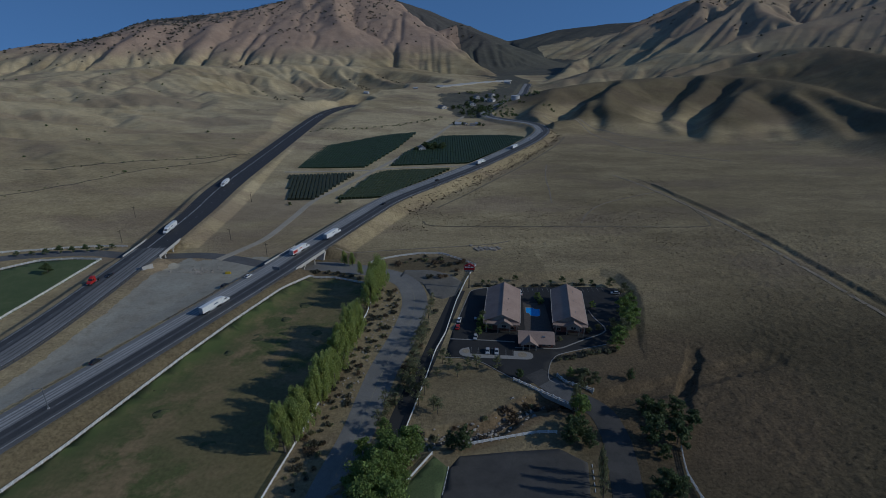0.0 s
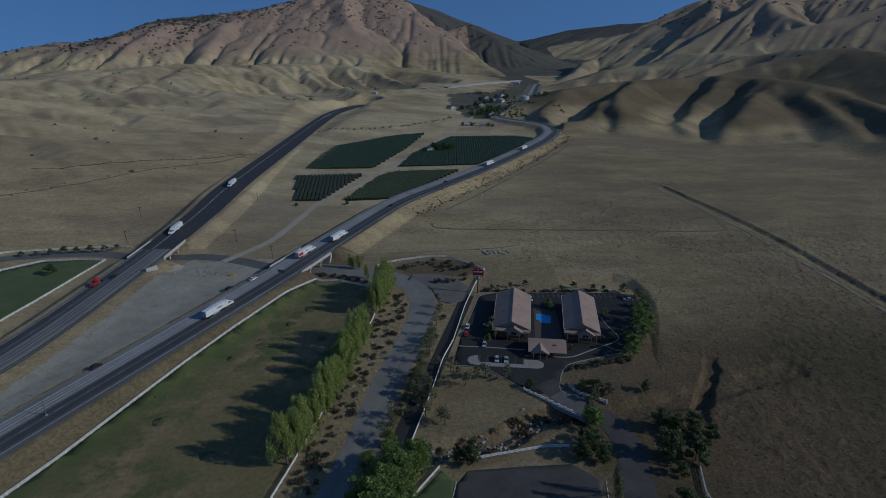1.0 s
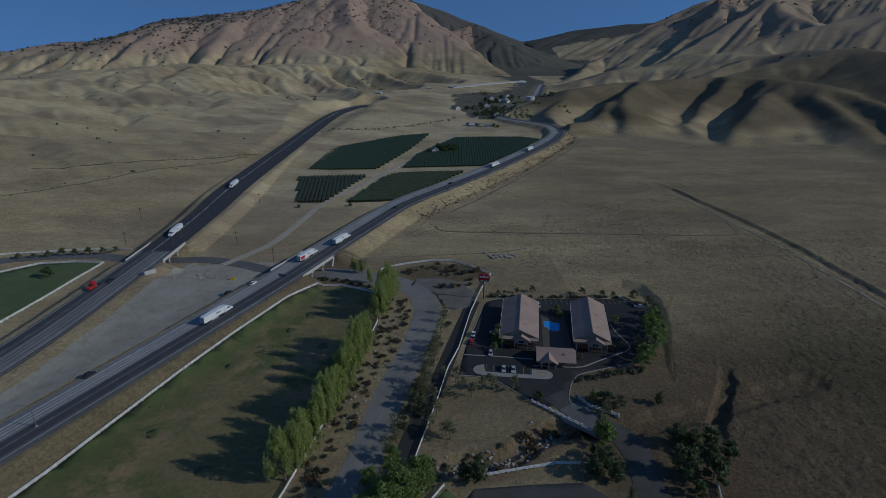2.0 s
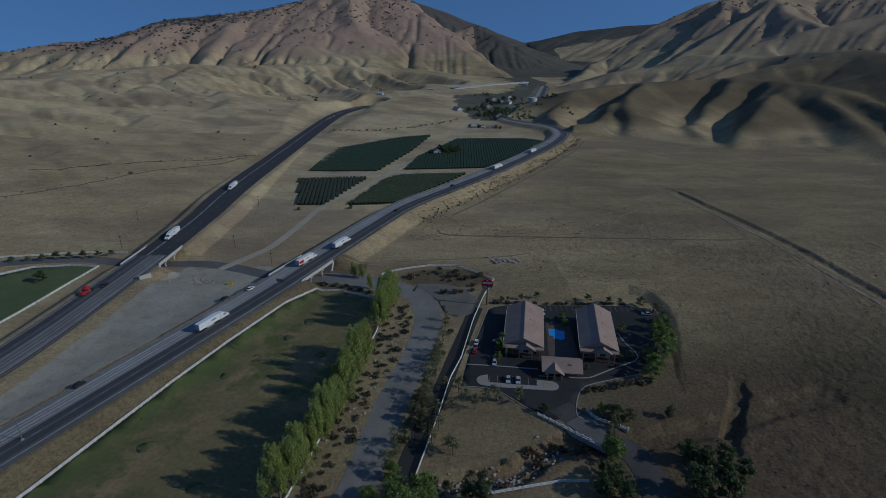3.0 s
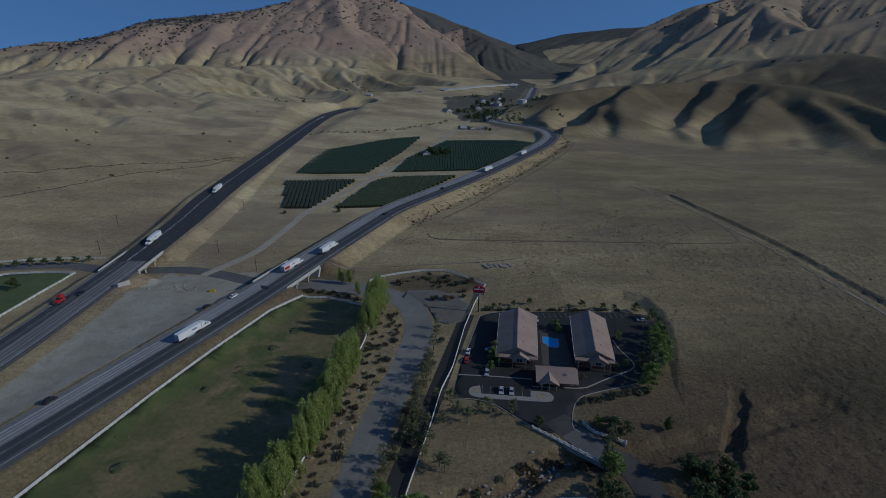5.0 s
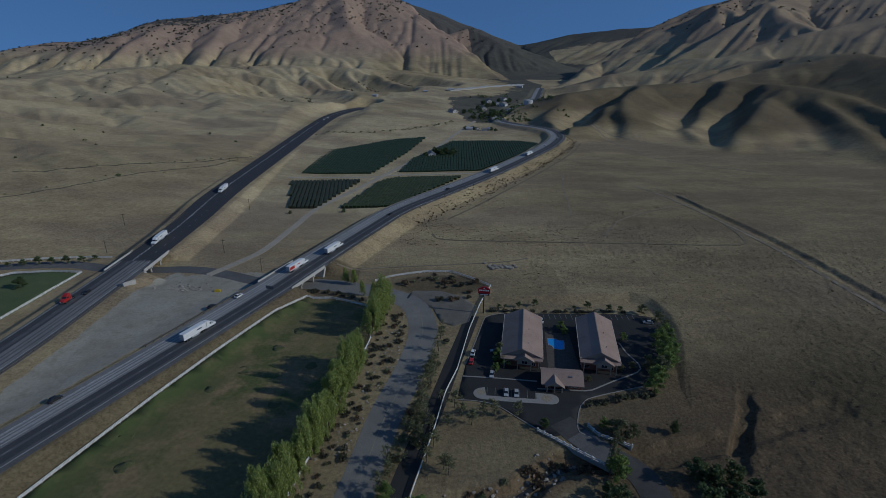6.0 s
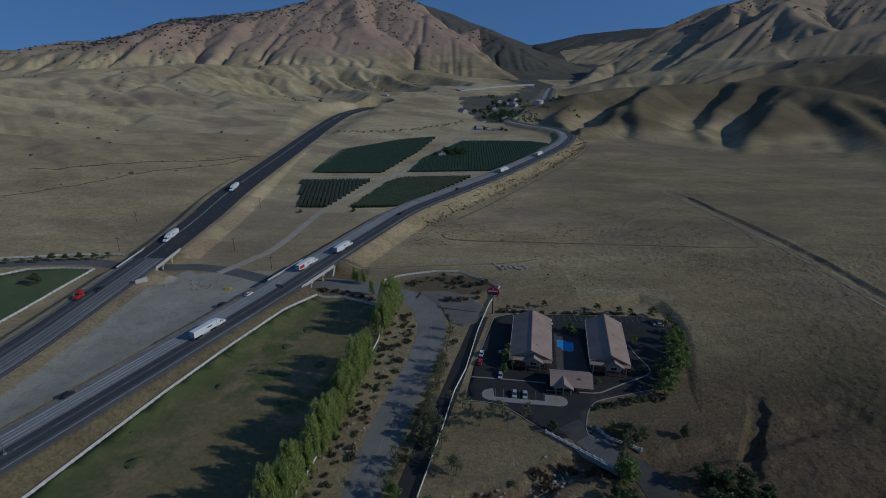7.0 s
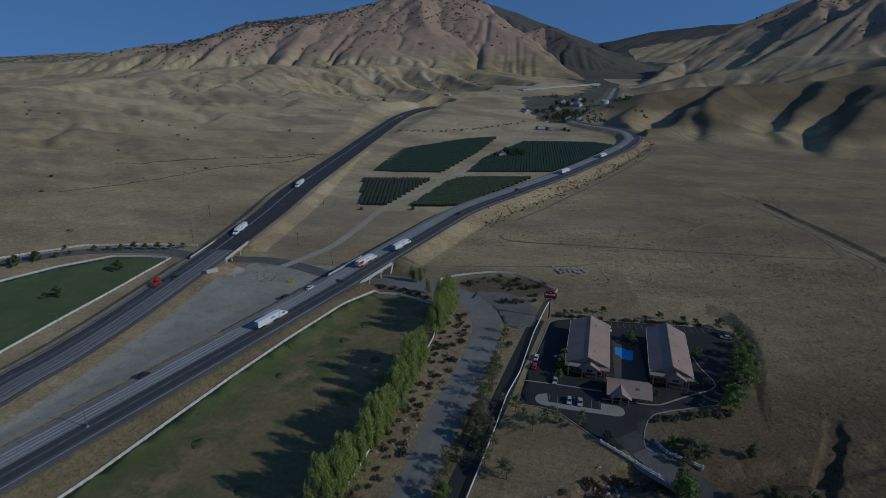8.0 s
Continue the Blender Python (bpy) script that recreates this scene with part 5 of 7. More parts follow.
kerb([(52.7, 224.3), (56.4, 223.9), (56.8, 222.7), (59.4, 222.3), (58.0, 215.2), (56.2, 214.8), (53.6, 215.9), (53.2, 218.2), (51.9, 218.8)], "pale coping stones round the pool", True, 0.3)


def pole_sign(x, y):
    e = group_at("pole_sign", x, y, zg(x, y), -8, label="tall red motel sign panel on a dark steel pole", category="sign")
    bm = bmesh.new()
    tube(bm, (0, 0, -0.5), (0, 0, 12.5), 0.32, 0.26, 12)
    part("pole", bm, M_DARKMETAL, e)
    outline = [(-2.9, 10.8), (2.9, 10.8), (2.9, 13.0), (1.6, 13.9), (0, 14.5), (-1.6, 13.9), (-2.9, 13.0)]
    bm = bmesh.new()
    f = [bm.verts.new((a, -0.3, b)) for a, b in outline]
    g = [bm.verts.new((a, 0.3, b)) for a, b in outline]
    bm.faces.new(f)
    bm.faces.new(g[::-1])
    for k in range(7):
        bm.faces.new((f[k], f[(k + 1) % 7], g[(k + 1) % 7], g[k]))
    part("panel", bm, mat("red_sign_face", (0.42, 0.02, 0.03), (0.36, 0.018, 0.025), 1, 0.4), e, "red pentagon sign panel")
    white = mat("white_sign_lettering", (0.75, 0.74, 0.72), (0.7, 0.69, 0.67), 1, 0.5)
    bm = bmesh.new()
    for k in range(6):
        box(bm, -2.35 + k * 0.8, -1.75 + k * 0.8, -0.34, -0.302, 12.0, 12.75)
    part("lettering", bm, white, e, "row of plain white bars")
    bm = bmesh.new()
    box(bm, -0.35, 0.35, -0.34, -0.302, 13.3, 13.8)
    part("emblem", bm, white, e)
    bm = bmesh.new()
    box(bm, -2.5, 2.5, -0.2, 0.2, 9.7, 10.6)
    part("lower_panel", bm, M_DARKMETAL, e)
    bm = bmesh.new()
    box(bm, -2.1, 2.1, -0.24, -0.202, 9.98, 10.3)
    part("lettering", bm, white, e)


pole_sign(26.2, 248.8)


# ---- creek bridge ----
def creek_railing(pts, label):
    places = along(pts, 2.6)
    e = group_at("railing", *places[0], 0.1, label=label, category="bridge railing", group="creek bridge railings")
    base = np.array([*places[0], 0.1])
    bar_along("wall", np.column_stack([places, np.full(len(places), -1.4)]) - base, 0.2, 1.9, M_CONCRETE, e)
    bar_along("rail", np.column_stack([places, np.full(len(places), 1.0)]) - base, 0.12, 0.18, M_FENCE, e)
    for x, y in places:
        o = new("post", CREEK_POST)
        o.parent, o.location = e, Vector((x, y, 0.45)) - Vector(base)


CREEK_POST = post_mesh(0.24, 1.0, M_FENCE)
creek_railing([(36.5, 164.2), (41, 160.2), (47, 154.6), (53.6, 148.6), (57, 145.5)], "pale concrete bridge railing with square posts")
creek_railing([(54.5, 166), (56.5, 161.5), (61, 158.8), (66, 155.6)], "pale curved bridge railing with square posts")


# ---- culvert headwall ----
def headwall(x, y, turn):
    e = group_at("headwall", x, y, zg(x, y), turn, label="pale concrete culvert headwall with sloping wings", category="culvert")
    bm = bmesh.new()
    box(bm, -3.0, 3.0, -0.2, 0.2, -0.5, 2.2)
    part("back_wall", bm, M_CONCRETE, e)
    for s in (-1, 1):
        bm = bmesh.new()
        v = box(bm, s * 3.0 - 0.2, s * 3.0 + 0.2, -4.5, -0.2, -0.5, 2.2)
        for k in v:
            if k.co.y < -1:
                k.co.x += s * 1.5
                k.co.z = min(k.co.z, 0.5)
        part("wing_wall", bm, M_CONCRETE, e)
    bm = bmesh.new()
    box(bm, -3.0, 3.0, -4.5, -0.2, -0.1, 0.25)
    part("apron", bm, M_CONCRETE, e)


headwall(-156, 273.5, -130)

# ---- plants ----
M_BARK = mat("grey_bark", (0.17, 0.14, 0.11), (0.11, 0.09, 0.07), 0.4, 0.95, 0.02)
M_POPLAR = leafy("poplar_leaves", (0.31, 0.37, 0.105), (0.39, 0.43, 0.145), -0.3, 0.5)
M_LEAF = leafy("cottonwood_leaves", (0.18, 0.255, 0.065), (0.225, 0.285, 0.085), -0.35)
M_LEAF_DARK = leafy("oak_leaves", (0.095, 0.13, 0.05), (0.12, 0.15, 0.062), through=0.35)
# Distant oaks and brush: greyed leaf colour with haze painted in.
M_OAK_FAR = leafy("haze_muted_oak_leaves", (0.07, 0.072, 0.048), (0.085, 0.082, 0.055), through=0.2)
M_LEAF_DULL = leafy("dusty_leaves", (0.19, 0.20, 0.098), (0.225, 0.225, 0.12), -0.3)
M_LEAF_BROWN = leafy("dry_brush", (0.12, 0.085, 0.05), (0.16, 0.115, 0.07), -0.3, 0.2)
M_SHRUB = leafy("dark_shrub_leaves", (0.066, 0.068, 0.044), (0.09, 0.084, 0.056), -0.3, 0.2)
M_STRAW = mat("dry_grass_tufts", (0.20, 0.155, 0.085), (0.14, 0.108, 0.06), 3, 0.95, 0, island=-0.35)
M_ROCK = mat("pale_field_rock", (0.36, 0.32, 0.27), (0.26, 0.23, 0.19), 0.6, 0.9, 0.05, island=-0.25)


def leaves(name, centres, size, material, parent=None, seed=0, upright=0.0, slim=0.7):
    """Many small leaf sprays, one quad each, turned at random about their centres."""
    r = np.random.default_rng(seed)
    c = np.asarray(centres, float)
    n = len(c)
    a, b = r.normal(size=(n, 3)), r.normal(size=(n, 3))
    a[:, 2] += upright * np.sign(a[:, 2])
    a /= np.linalg.norm(a, axis=1)[:, None]
    b -= a * (a * b).sum(1)[:, None]
    b /= np.linalg.norm(b, axis=1)[:, None]
    s = size * r.uniform(0.55, 1.25, (n, 1))
    a, b = a * s, b * s * slim
    verts = np.stack([c - a, c - b * 0.9, c + a, c + b], 1).reshape(-1, 3)
    faces = np.arange(4 * n).reshape(-1, 4).tolist()
    return mesh_object(name, verts, faces, material, parent)


def cluster(r, c, radius, n, squash=1.0):
    d = r.normal(size=(n, 3))
    d /= np.linalg.norm(d, axis=1)[:, None]
    d *= radius * r.uniform(0.25, 1.0, (n, 1)) ** 0.6
    d[:, 2] *= squash
    return d + c


def tree(name, x, y, tall, spread, material, label, seed, shape="round", count=900, leaf=0.5, category="tree", group="", bare=0.25, trunks=1):
    """A trunk with limbs and a crown of leaf sprays round the limbs' ends."""
    r = np.random.default_rng(seed)
    e = group_at(name, x, y, zg(x, y), r.uniform(0, 360), label=label, category=category, group=group)
    wood = bmesh.new()
    ends = []
    for k in range(trunks):
        foot = Vector((r.uniform(-0.4, 0.4), r.uniform(-0.4, 0.4), -0.3)) if trunks > 1 else Vector((0, 0, -0.3))
        lean = Vector((r.uniform(-0.08, 0.08) * tall, r.uniform(-0.08, 0.08) * tall, 0)) * (2.2 if trunks > 1 else 1)
        mid = foot + lean * 0.5 + Vector((0, 0, tall * 0.45))
        top = foot + lean + Vector((0, 0, tall * 0.86))
        thick = 0.022 * tall / trunks**0.5
        tube(wood, foot, mid, thick, thick * 0.65, 7)
        tube(wood, mid, top, thick * 0.65, thick * 0.15, 6)
        limbs = 24 if shape == "plume" else 11
        for j in range(limbs):
            f = bare + (0.95 - bare) * (j + 0.5) / limbs
            p = foot.lerp(mid, f / 0.5) if f < 0.5 else mid.lerp(top, (f - 0.5) / 0.5)
            ang = j * 2.4 + r.uniform(-0.5, 0.5)
            if shape == "plume":
                out, up = spread * (1 - f) ** 0.5 * r.uniform(0.45, 1.0), tall * r.uniform(0.14, 0.26)
            else:
                out, up = spread * math.sin(math.pi * min(0.92, 0.18 + 0.75 * f)) * r.uniform(0.6, 1.05), tall * r.uniform(0.02, 0.14)
            q = p + Vector((math.cos(ang) * out, math.sin(ang) * out, up))
            tube(wood, p, q, thick * 0.35, thick * 0.08, 5)
            ends.append((np.array(p.lerp(q, 0.55)), 0.55))
            ends.append((np.array(q), 0.8))
        ends.append((np.array(top), 0.6))
    part("trunk", wood, M_BARK, e)
    per = count // len(ends)
    rad = spread * (0.26 if shape == "plume" else 0.46)
    pts = np.vstack([cluster(r, c, rad * w * r.uniform(0.7, 1.2), per, 2.9 if shape == "plume" else 0.8) for c, w in ends])
    pts = pts[pts[:, 2] > tall * bare * 0.5]
    leaves("crown", pts, leaf, material, e, seed, 2.4 if shape == "plume" else 0.0, 0.36 if shape == "plume" else 0.7)
    return e


def again(ob, x, y, scale=1.0, turn=0.0, tall=1.0, label=""):
    o = copy_thing(ob, pose(x, y, zg(x, y), 0, 0, turn) @ Matrix.Diagonal((scale, scale, scale * tall, 1)))
    return tagged(o, label)


rnd = random.Random(5)
G = "row of poplars"
L_POP = "tall green poplar with an upswept leafy crown"
POPLARS = [tree("poplar_tree", -25.5, 234, 17, 5.0, M_POPLAR, L_POP, 41, "plume", 7600, 0.34, group=G, bare=0.1),
           tree("poplar_tree", -30.6, 197, 18, 5.2, M_POPLAR, L_POP, 42, "plume", 8000, 0.34, group=G, bare=0.1),
           tree("poplar_tree", -33.5, 181, 16, 4.8, M_POPLAR, L_POP, 43, "plume", 7200, 0.32, group=G, bare=0.1)]
row = along([(-23.5, 252), (-25.5, 235), (-27.5, 223), (-31.5, 190), (-35.5, 168), (-39, 150), (-43.5, 134), (-44.6, 128.5)], 4.0)
for k, (x, y) in enumerate(row):
    if 207 < y < 224 or min(math.hypot(x - p.location.x, y - p.location.y) for p in POPLARS) < 2.5:
        continue
    again(POPLARS[k % 3], x + rnd.uniform(-1.0, 1.0), y + rnd.uniform(-0.8, 0.8), rnd.uniform(0.92, 1.2), rnd.uniform(0, 360), rnd.uniform(0.76, 0.98))
for x, y, s in ((-20.5, 256, 0.85), (-22, 247, 0.95), (-24.5, 243, 0.9), (-45.6, 283.8, 0.52), (-40.5, 282, 0.48), (-34.5, 268.8, 0.5), (-29.0, 262.8, 0.6)):
    again(POPLARS[rnd.randrange(3)], x, y, s, rnd.uniform(0, 360))

L_COT = "full green cottonwood tree beside the fence"
COTTON = [tree("cottonwood_tree", -9.5, 117, 17, 5.8, M_LEAF, L_COT, 51, "round", 5200, 0.36, group="roadside trees", bare=0.12, trunks=2),
          tree("cottonwood_tree", -14.5, 111, 16, 5.4, M_LEAF, L_COT, 52, "round", 4800, 0.36, group="roadside trees", bare=0.12, trunks=2)]
for x, y, s in ((-5.5, 123.5, 0.9), (-17.5, 117.5, 0.75), (-12, 128, 0.62), (-19, 125, 0.5), (-20.5, 111, 0.8), (-11, 104, 0.9), (-3.5, 130.5, 0.55), (-14, 136, 0.45), (-7.5, 110, 0.75), (-17, 105, 1.05), (-16, 97.5, 1.1), (-12, 99.5, 1.1)):
    again(COTTON[rnd.randrange(2)], x, y, s, rnd.uniform(0, 360))
OAKS = [tree("oak_tree", 85.5, 126, 9.5, 3.9, M_LEAF_DARK, "dense dark green oak tree at the field edge", 61, "round", 1800, 0.45, group="dark oaks", bare=0.1),
        tree("oak_tree", 77.5, 128, 12.0, 4.2, M_LEAF_DARK, "dark green oak shading the driveway", 62, "round", 1700, 0.48, group="dark oaks", bare=0.12, trunks=2)]
for x, y, s in ((80, 141, 0.75), (84.5, 139, 0.7), (72, 106, 0.8), (76, 104.5, 0.7), (67.5, 102, 0.55), (13.5, 127, 0.75), (9.5, 128.8, 0.55), (49.4, 128, 0.7), (53.5, 131.5, 0.75), (55.5, 126, 0.6), (52, 136, 0.55),
                (39, 165.5, 0.38), (91, 140, 0.7), (94, 134, 0.8), (88, 134, 0.6), (83, 162, 0.42), (78, 120, 0.6)):
    again(OAKS[rnd.randrange(2)], x, y, s, rnd.uniform(0, 360))
GREENS = [tree("ash_tree", 97.3, 203, 11, 4.2, M_LEAF, "green leafy tree at the edge of the motel lot", 71, "round", 1500, 0.42, group="motel lot trees", bare=0.15),
          tree("ash_tree", 92.0, 194.5, 10, 4.0, M_LEAF_DULL, "dusty olive tree at the edge of the motel lot", 72, "round", 1300, 0.42, group="motel lot trees", bare=0.15)]
for k, (x, y, s) in enumerate(((101, 209, 0.9), (99, 214.5, 0.95), (104, 221, 0.85), (107.5, 229, 0.7), (108, 238, 0.65), (103, 246, 0.6), (88, 190, 0.85), (85, 185, 0.75), (95, 198.5, 0.9), (89, 200, 0.7), (64.4, 161.5, 0.75), (62.5, 163.5, 0.6), (59.5, 165, 0.45), (56.5, 142.5, 0.85), (58.5, 146, 0.7), (61.5, 157, 0.55), (68, 160, 0.6),
                              (29.7, 211, 0.72), (28.2, 206.5, 0.6), (30.5, 203.5, 0.55), (26.5, 199.8, 0.4), (82, 200, 0.42), (77, 198.5, 0.36), (62, 192, 0.3), (86, 222, 0.4), (60.2, 231, 0.5), (61, 227.5, 0.4))):
    again(GREENS[(k * 2 + k // 3) % 2], x, y, s, rnd.uniform(0, 360))
THIN = [tree("locust_tree", 8.7, 177.4, 8.5, 2.6, M_LEAF_DULL, "thin young tree with sparse dull leaves", 81, "round", 560, 0.3, group="young lot trees", bare=0.3),
        tree("locust_tree", 14.2, 167.9, 8.0, 2.4, M_LEAF_DULL, "sparse young tree on bare dirt", 82, "round", 360, 0.3, group="young lot trees", bare=0.3)]
for x, y, s in ((22.7, 173, 1.0), (30.5, 171.4, 0.9), (18.5, 172, 0.8), (11, 172.5, 0.9), (5.3, 145.2, 1.1), (4.0, 147.5, 1.0), (0.8, 157, 1.15), (-0.2, 166, 0.85), (-1.5, 150.5, 1.0), (3.6, 182, 0.7), (6, 168, 0.6)):
    again(THIN[rnd.randrange(2)], x, y, s, rnd.uniform(0, 360))
BARE = [tree("bare_tree", -2.2, 184, 10.5, 2.8, M_LEAF_DULL, "nearly leafless grey tree beside the road", 85, "round", 420, 0.3, group="bare roadside trees", bare=0.25, trunks=2)]
for x, y, s in ((-1.0, 193, 0.9), (-3.8, 176, 1.0), (1.2, 206, 0.8), (3.6, 215, 0.8), (4.6, 225, 0.7), (-2.8, 170, 0.8), (2.2, 201, 0.7), (0.2, 190, 0.85), (5.2, 233, 0.6)):
    again(BARE[0], x, y, s, rnd.uniform(0, 360))
for x, y, s in ((-5.5, 161, 0.78), (-7.5, 157, 0.8), (-9.8, 150.5, 0.85), (-11.8, 154, 0.7), (-4.2, 167, 0.7), (-6.5, 163, 0.72), (-12.5, 145, 0.85), (-9, 143, 0.8), (-0.2, 199.8, 0.6), (-2.0, 180, 0.5), (-8.2, 166, 0.75), (-10.5, 160, 0.8), (-13.5, 149, 0.85), (-7.0, 149, 0.8), (-15, 140, 0.8), (-11, 137, 0.75), (-4.8, 173, 0.7), (-1.6, 187, 0.75), (1.0, 196, 0.7), (2.8, 210, 0.65), (-3.2, 158, 0.7))[::2]:
    again((THIN[0], BARE[0], GREENS[1], BARE[0], THIN[1])[rnd.randrange(5)], x, y, s, rnd.uniform(0, 360))
CYPRESS = tree("cypress_tree", 54.5, 109, 13.0, 2.0, M_LEAF_DULL, "narrow upright tree beside the driveway", 91, "plume", 900, 0.36, group="upright driveway trees", bare=0.06)
for x, y, s in ((55.5, 113, 0.9), (53.2, 104.5, 1.0), (55.0, 144.5, 0.95), (56.8, 146, 0.8)):
    again(CYPRESS, x, y, s, rnd.uniform(0, 360))
SMALL = tree("small_tree", 52.8, 256, 4.2, 1.6, M_LEAF_DARK, "small dark tree on the slope behind the motel", 93, "round", 320, 0.32, group="slope trees", bare=0.3)
for x, y, s in ((44.4, 254.5, 0.85), (78.5, 252.4, 1.1), (88.3, 250, 0.95), (93.6, 248.6, 0.9), (71.7, 251.6, 0.6), (34.3, 253.6, 0.7), (37.5, 253.8, 0.6)):
    again(SMALL, x, y, s, rnd.uniform(0, 360))
for x, y, s in ((-232, 243, 1.3), (-227, 246, 1.1), (-217.6, 281, 1.2), (-273.7, 286, 1.2), (-266, 292, 1.0), (-280, 276, 1.1), (-270, 304, 0.9), (-252, 306, 1.0), (-244, 308, 0.9), (-236, 309, 1.2), (-229, 312, 1.4), (-222, 313, 1.2), (-214, 314, 1.4), (-206, 315, 1.3), (-200, 318, 1.1), (-262, 298, 0.8), (-290, 262, 1.2), (-296, 255, 1.0), (-284, 282, 0.9)):
    again(SMALL if y > 290 or rnd.random() < 0.3 else OAKS[0], x, y, s if y > 290 else s * 0.62, rnd.uniform(0, 360), 1.0)


def shrub(x, y, size, material, label, seed, group, count=110):
    r = np.random.default_rng(seed)
    e = group_at("shrub", x, y, zg(x, y), label=label, category="shrub", group=group)
    wood = bmesh.new()
    pts = []
    for k in range(6):
        a = k * 1.05 + r.uniform(-0.3, 0.3)
        q = (math.cos(a) * size * 0.5, math.sin(a) * size * 0.5, size * r.uniform(0.35, 0.6))
        tube(wood, (0, 0, -0.1), q, 0.035 * size, 0.012 * size, 5)
        pts.append(cluster(r, np.array(q), size * 0.42, count // 7, 0.7))
    pts.append(cluster(r, np.array([0, 0, size * 0.5]), size * 0.5, count // 7, 0.7))
    part("stem", wood, M_BARK, e)
    leaves("foliage", np.vstack(pts), 0.22 * size, material, e, seed)
    return e


SHRUBS = [shrub(-24.5, 205, 1.3, M_SHRUB, "low dark shrub on the rocky roadside strip", 1, "roadside shrubs"), shrub(-27, 190, 1.5, M_LEAF_BROWN, "dry brown shrub on the rocky roadside strip", 2, "roadside shrubs"),
          shrub(-24, 198, 1.2, M_LEAF_DULL, "dusty low shrub on the rocky roadside strip", 3, "roadside shrubs")]
for k in range(120):
    y = rnd.uniform(112, 250)
    edge = float(np.interp(y, [111.4, 139.5, 175, 202, 222, 238, 253], [-47.6, -41.3, -34.5, -30.5, -26.8, -25.5, -26.5]))
    kerb_x = float(np.interp(y, ROAD[:, 1][:60], ROAD[:, 0][:60])) - 7.5
    if kerb_x - edge > 3:
        again(SHRUBS[(0, 0, 1, 0, 2)[k % 5]], rnd.uniform(edge + 1.5, kerb_x), y, rnd.uniform(0.6, 1.25), rnd.uniform(0, 360))
for k in range(46):
    x, y = rnd.uniform(-14, 27), rnd.uniform(262, 297)
    if not (y < 278 and x < 3) and y < 297 - abs(x - 6) * 0.55:
        again(SHRUBS[k % 3], x, y, rnd.uniform(0.8, 2.0), rnd.uniform(0, 360))
for x, y in ((-62.8, 272), (-59.3, 273.1), (-53.9, 272.2), (-48.4, 270.3), (-44.5, 268.5), (-39.6, 266.3), (-34.8, 262.8), (-61, 272.8)):
    again(SHRUBS[0], x, y, rnd.uniform(1.2, 1.9), rnd.uniform(0, 360))
for k in range(40):
    y = rnd.uniform(135, 235)
    x = float(np.interp(y, [135, 172, 201, 223, 240], [-17, -9.5, -1.5, 3.5, 3])) + rnd.uniform(0.8, 4.2)
    again(SHRUBS[k % 3], x, y, rnd.uniform(0.6, 1.4), rnd.uniform(0, 360))
for k in range(34):
    x = rnd.uniform(30, 100)
    again(SHRUBS[0], x, 250.2 - 0.04 * (x - 30) + rnd.uniform(-0.5, 0.6), rnd.uniform(0.8, 1.3), rnd.uniform(0, 360))
for k in range(26):
    a = rnd.random()
    again(SHRUBS[(0, 2, 0)[k % 3]], 57 + a * 27 + rnd.uniform(-1, 1), 177.5 + a * 5.5 + rnd.uniform(-1.2, 1.2), rnd.uniform(0.8, 1.5), rnd.uniform(0, 360))
for k in range(60):
    t = rnd.random()
    i = int(t * (len(CREEK) - 1))
    x, y = CREEK[i][0] + rnd.uniform(-6, 6), CREEK[i][1] + rnd.uniform(-6, 6)
    if -12 < x < 58:
        again(SHRUBS[(1, 1, 2, 0)[k % 4]], x, y, rnd.uniform(0.7, 1.8), rnd.uniform(0, 360))


def scatter(name, places, size, per, material, label, category, seed, tall=0.6, squash=0.6, leaf=0.5):
    """Clumps too many to count, in one mesh on the ground."""
    r = np.random.default_rng(seed)
    p = np.asarray(places, float)
    z = ground_z(p[:, 0], p[:, 1])
    s = size * r.uniform(0.5, 1.4, len(p))
    pts = []
    for (x, y), h, k in zip(p, z, s):
        c = cluster(r, np.array([x, y, h + k * tall]), k, per, squash)
        c[:, 2] = np.maximum(c[:, 2], h + 0.02 * k)
        pts.append(c)
    return tagged(leaves(name, np.vstack(pts), size * leaf, material, None, seed), label, category, kind="stuff")


# oaks and brush on the mountains
R2 = np.random.default_rng(17)
cand = np.column_stack([R2.uniform(-1900, 250, 16000), R2.uniform(1500, 2850, 16000)])
zc = ground_z(cand[:, 0], cand[:, 1])
dens = step(zc, 60, 230) * (0.35 + 0.65 * (fbm(cand[:, 0], cand[:, 1], 220, 3, 77) > 0.02)) + (cand[:, 0] < -800) * step(zc, 40, 100) * 0.9
dens = dens * (0.35 + 1.5 * step(on_grid(FLOW, cand[:, 0], cand[:, 1]), 1.5, 4.0))
scatter("mountain_brush", cand[R2.random(16000) < dens * 0.38], 4.0, 14, M_OAK_FAR, "scattered dark oaks and brush on dry mountain slopes", "brush", 18, 0.5, 0.7, 0.55)
cand = np.column_stack([R2.uniform(250, 1700, 9000), R2.uniform(700, 2500, 9000)])
zc = ground_z(cand[:, 0], cand[:, 1])
scatter("hill_brush", cand[R2.random(9000) < step(zc, 70, 220) * 0.10], 4.0, 12, M_OAK_FAR, "scattered dark brush on dry hills", "brush", 19, 0.5, 0.7, 0.55)
cand = np.column_stack([R2.uniform(-900, 0, 260), R2.uniform(330, 1400, 260)])
cand = cand[(cand[:, 0] < -215) & (R2.random(260) < 0.42)]
scatter("foothill_brush", cand, 2.2, 12, M_LEAF_DARK, "few dark bushes on golden foothills", "brush", 20, 0.4, 0.6, 0.5)
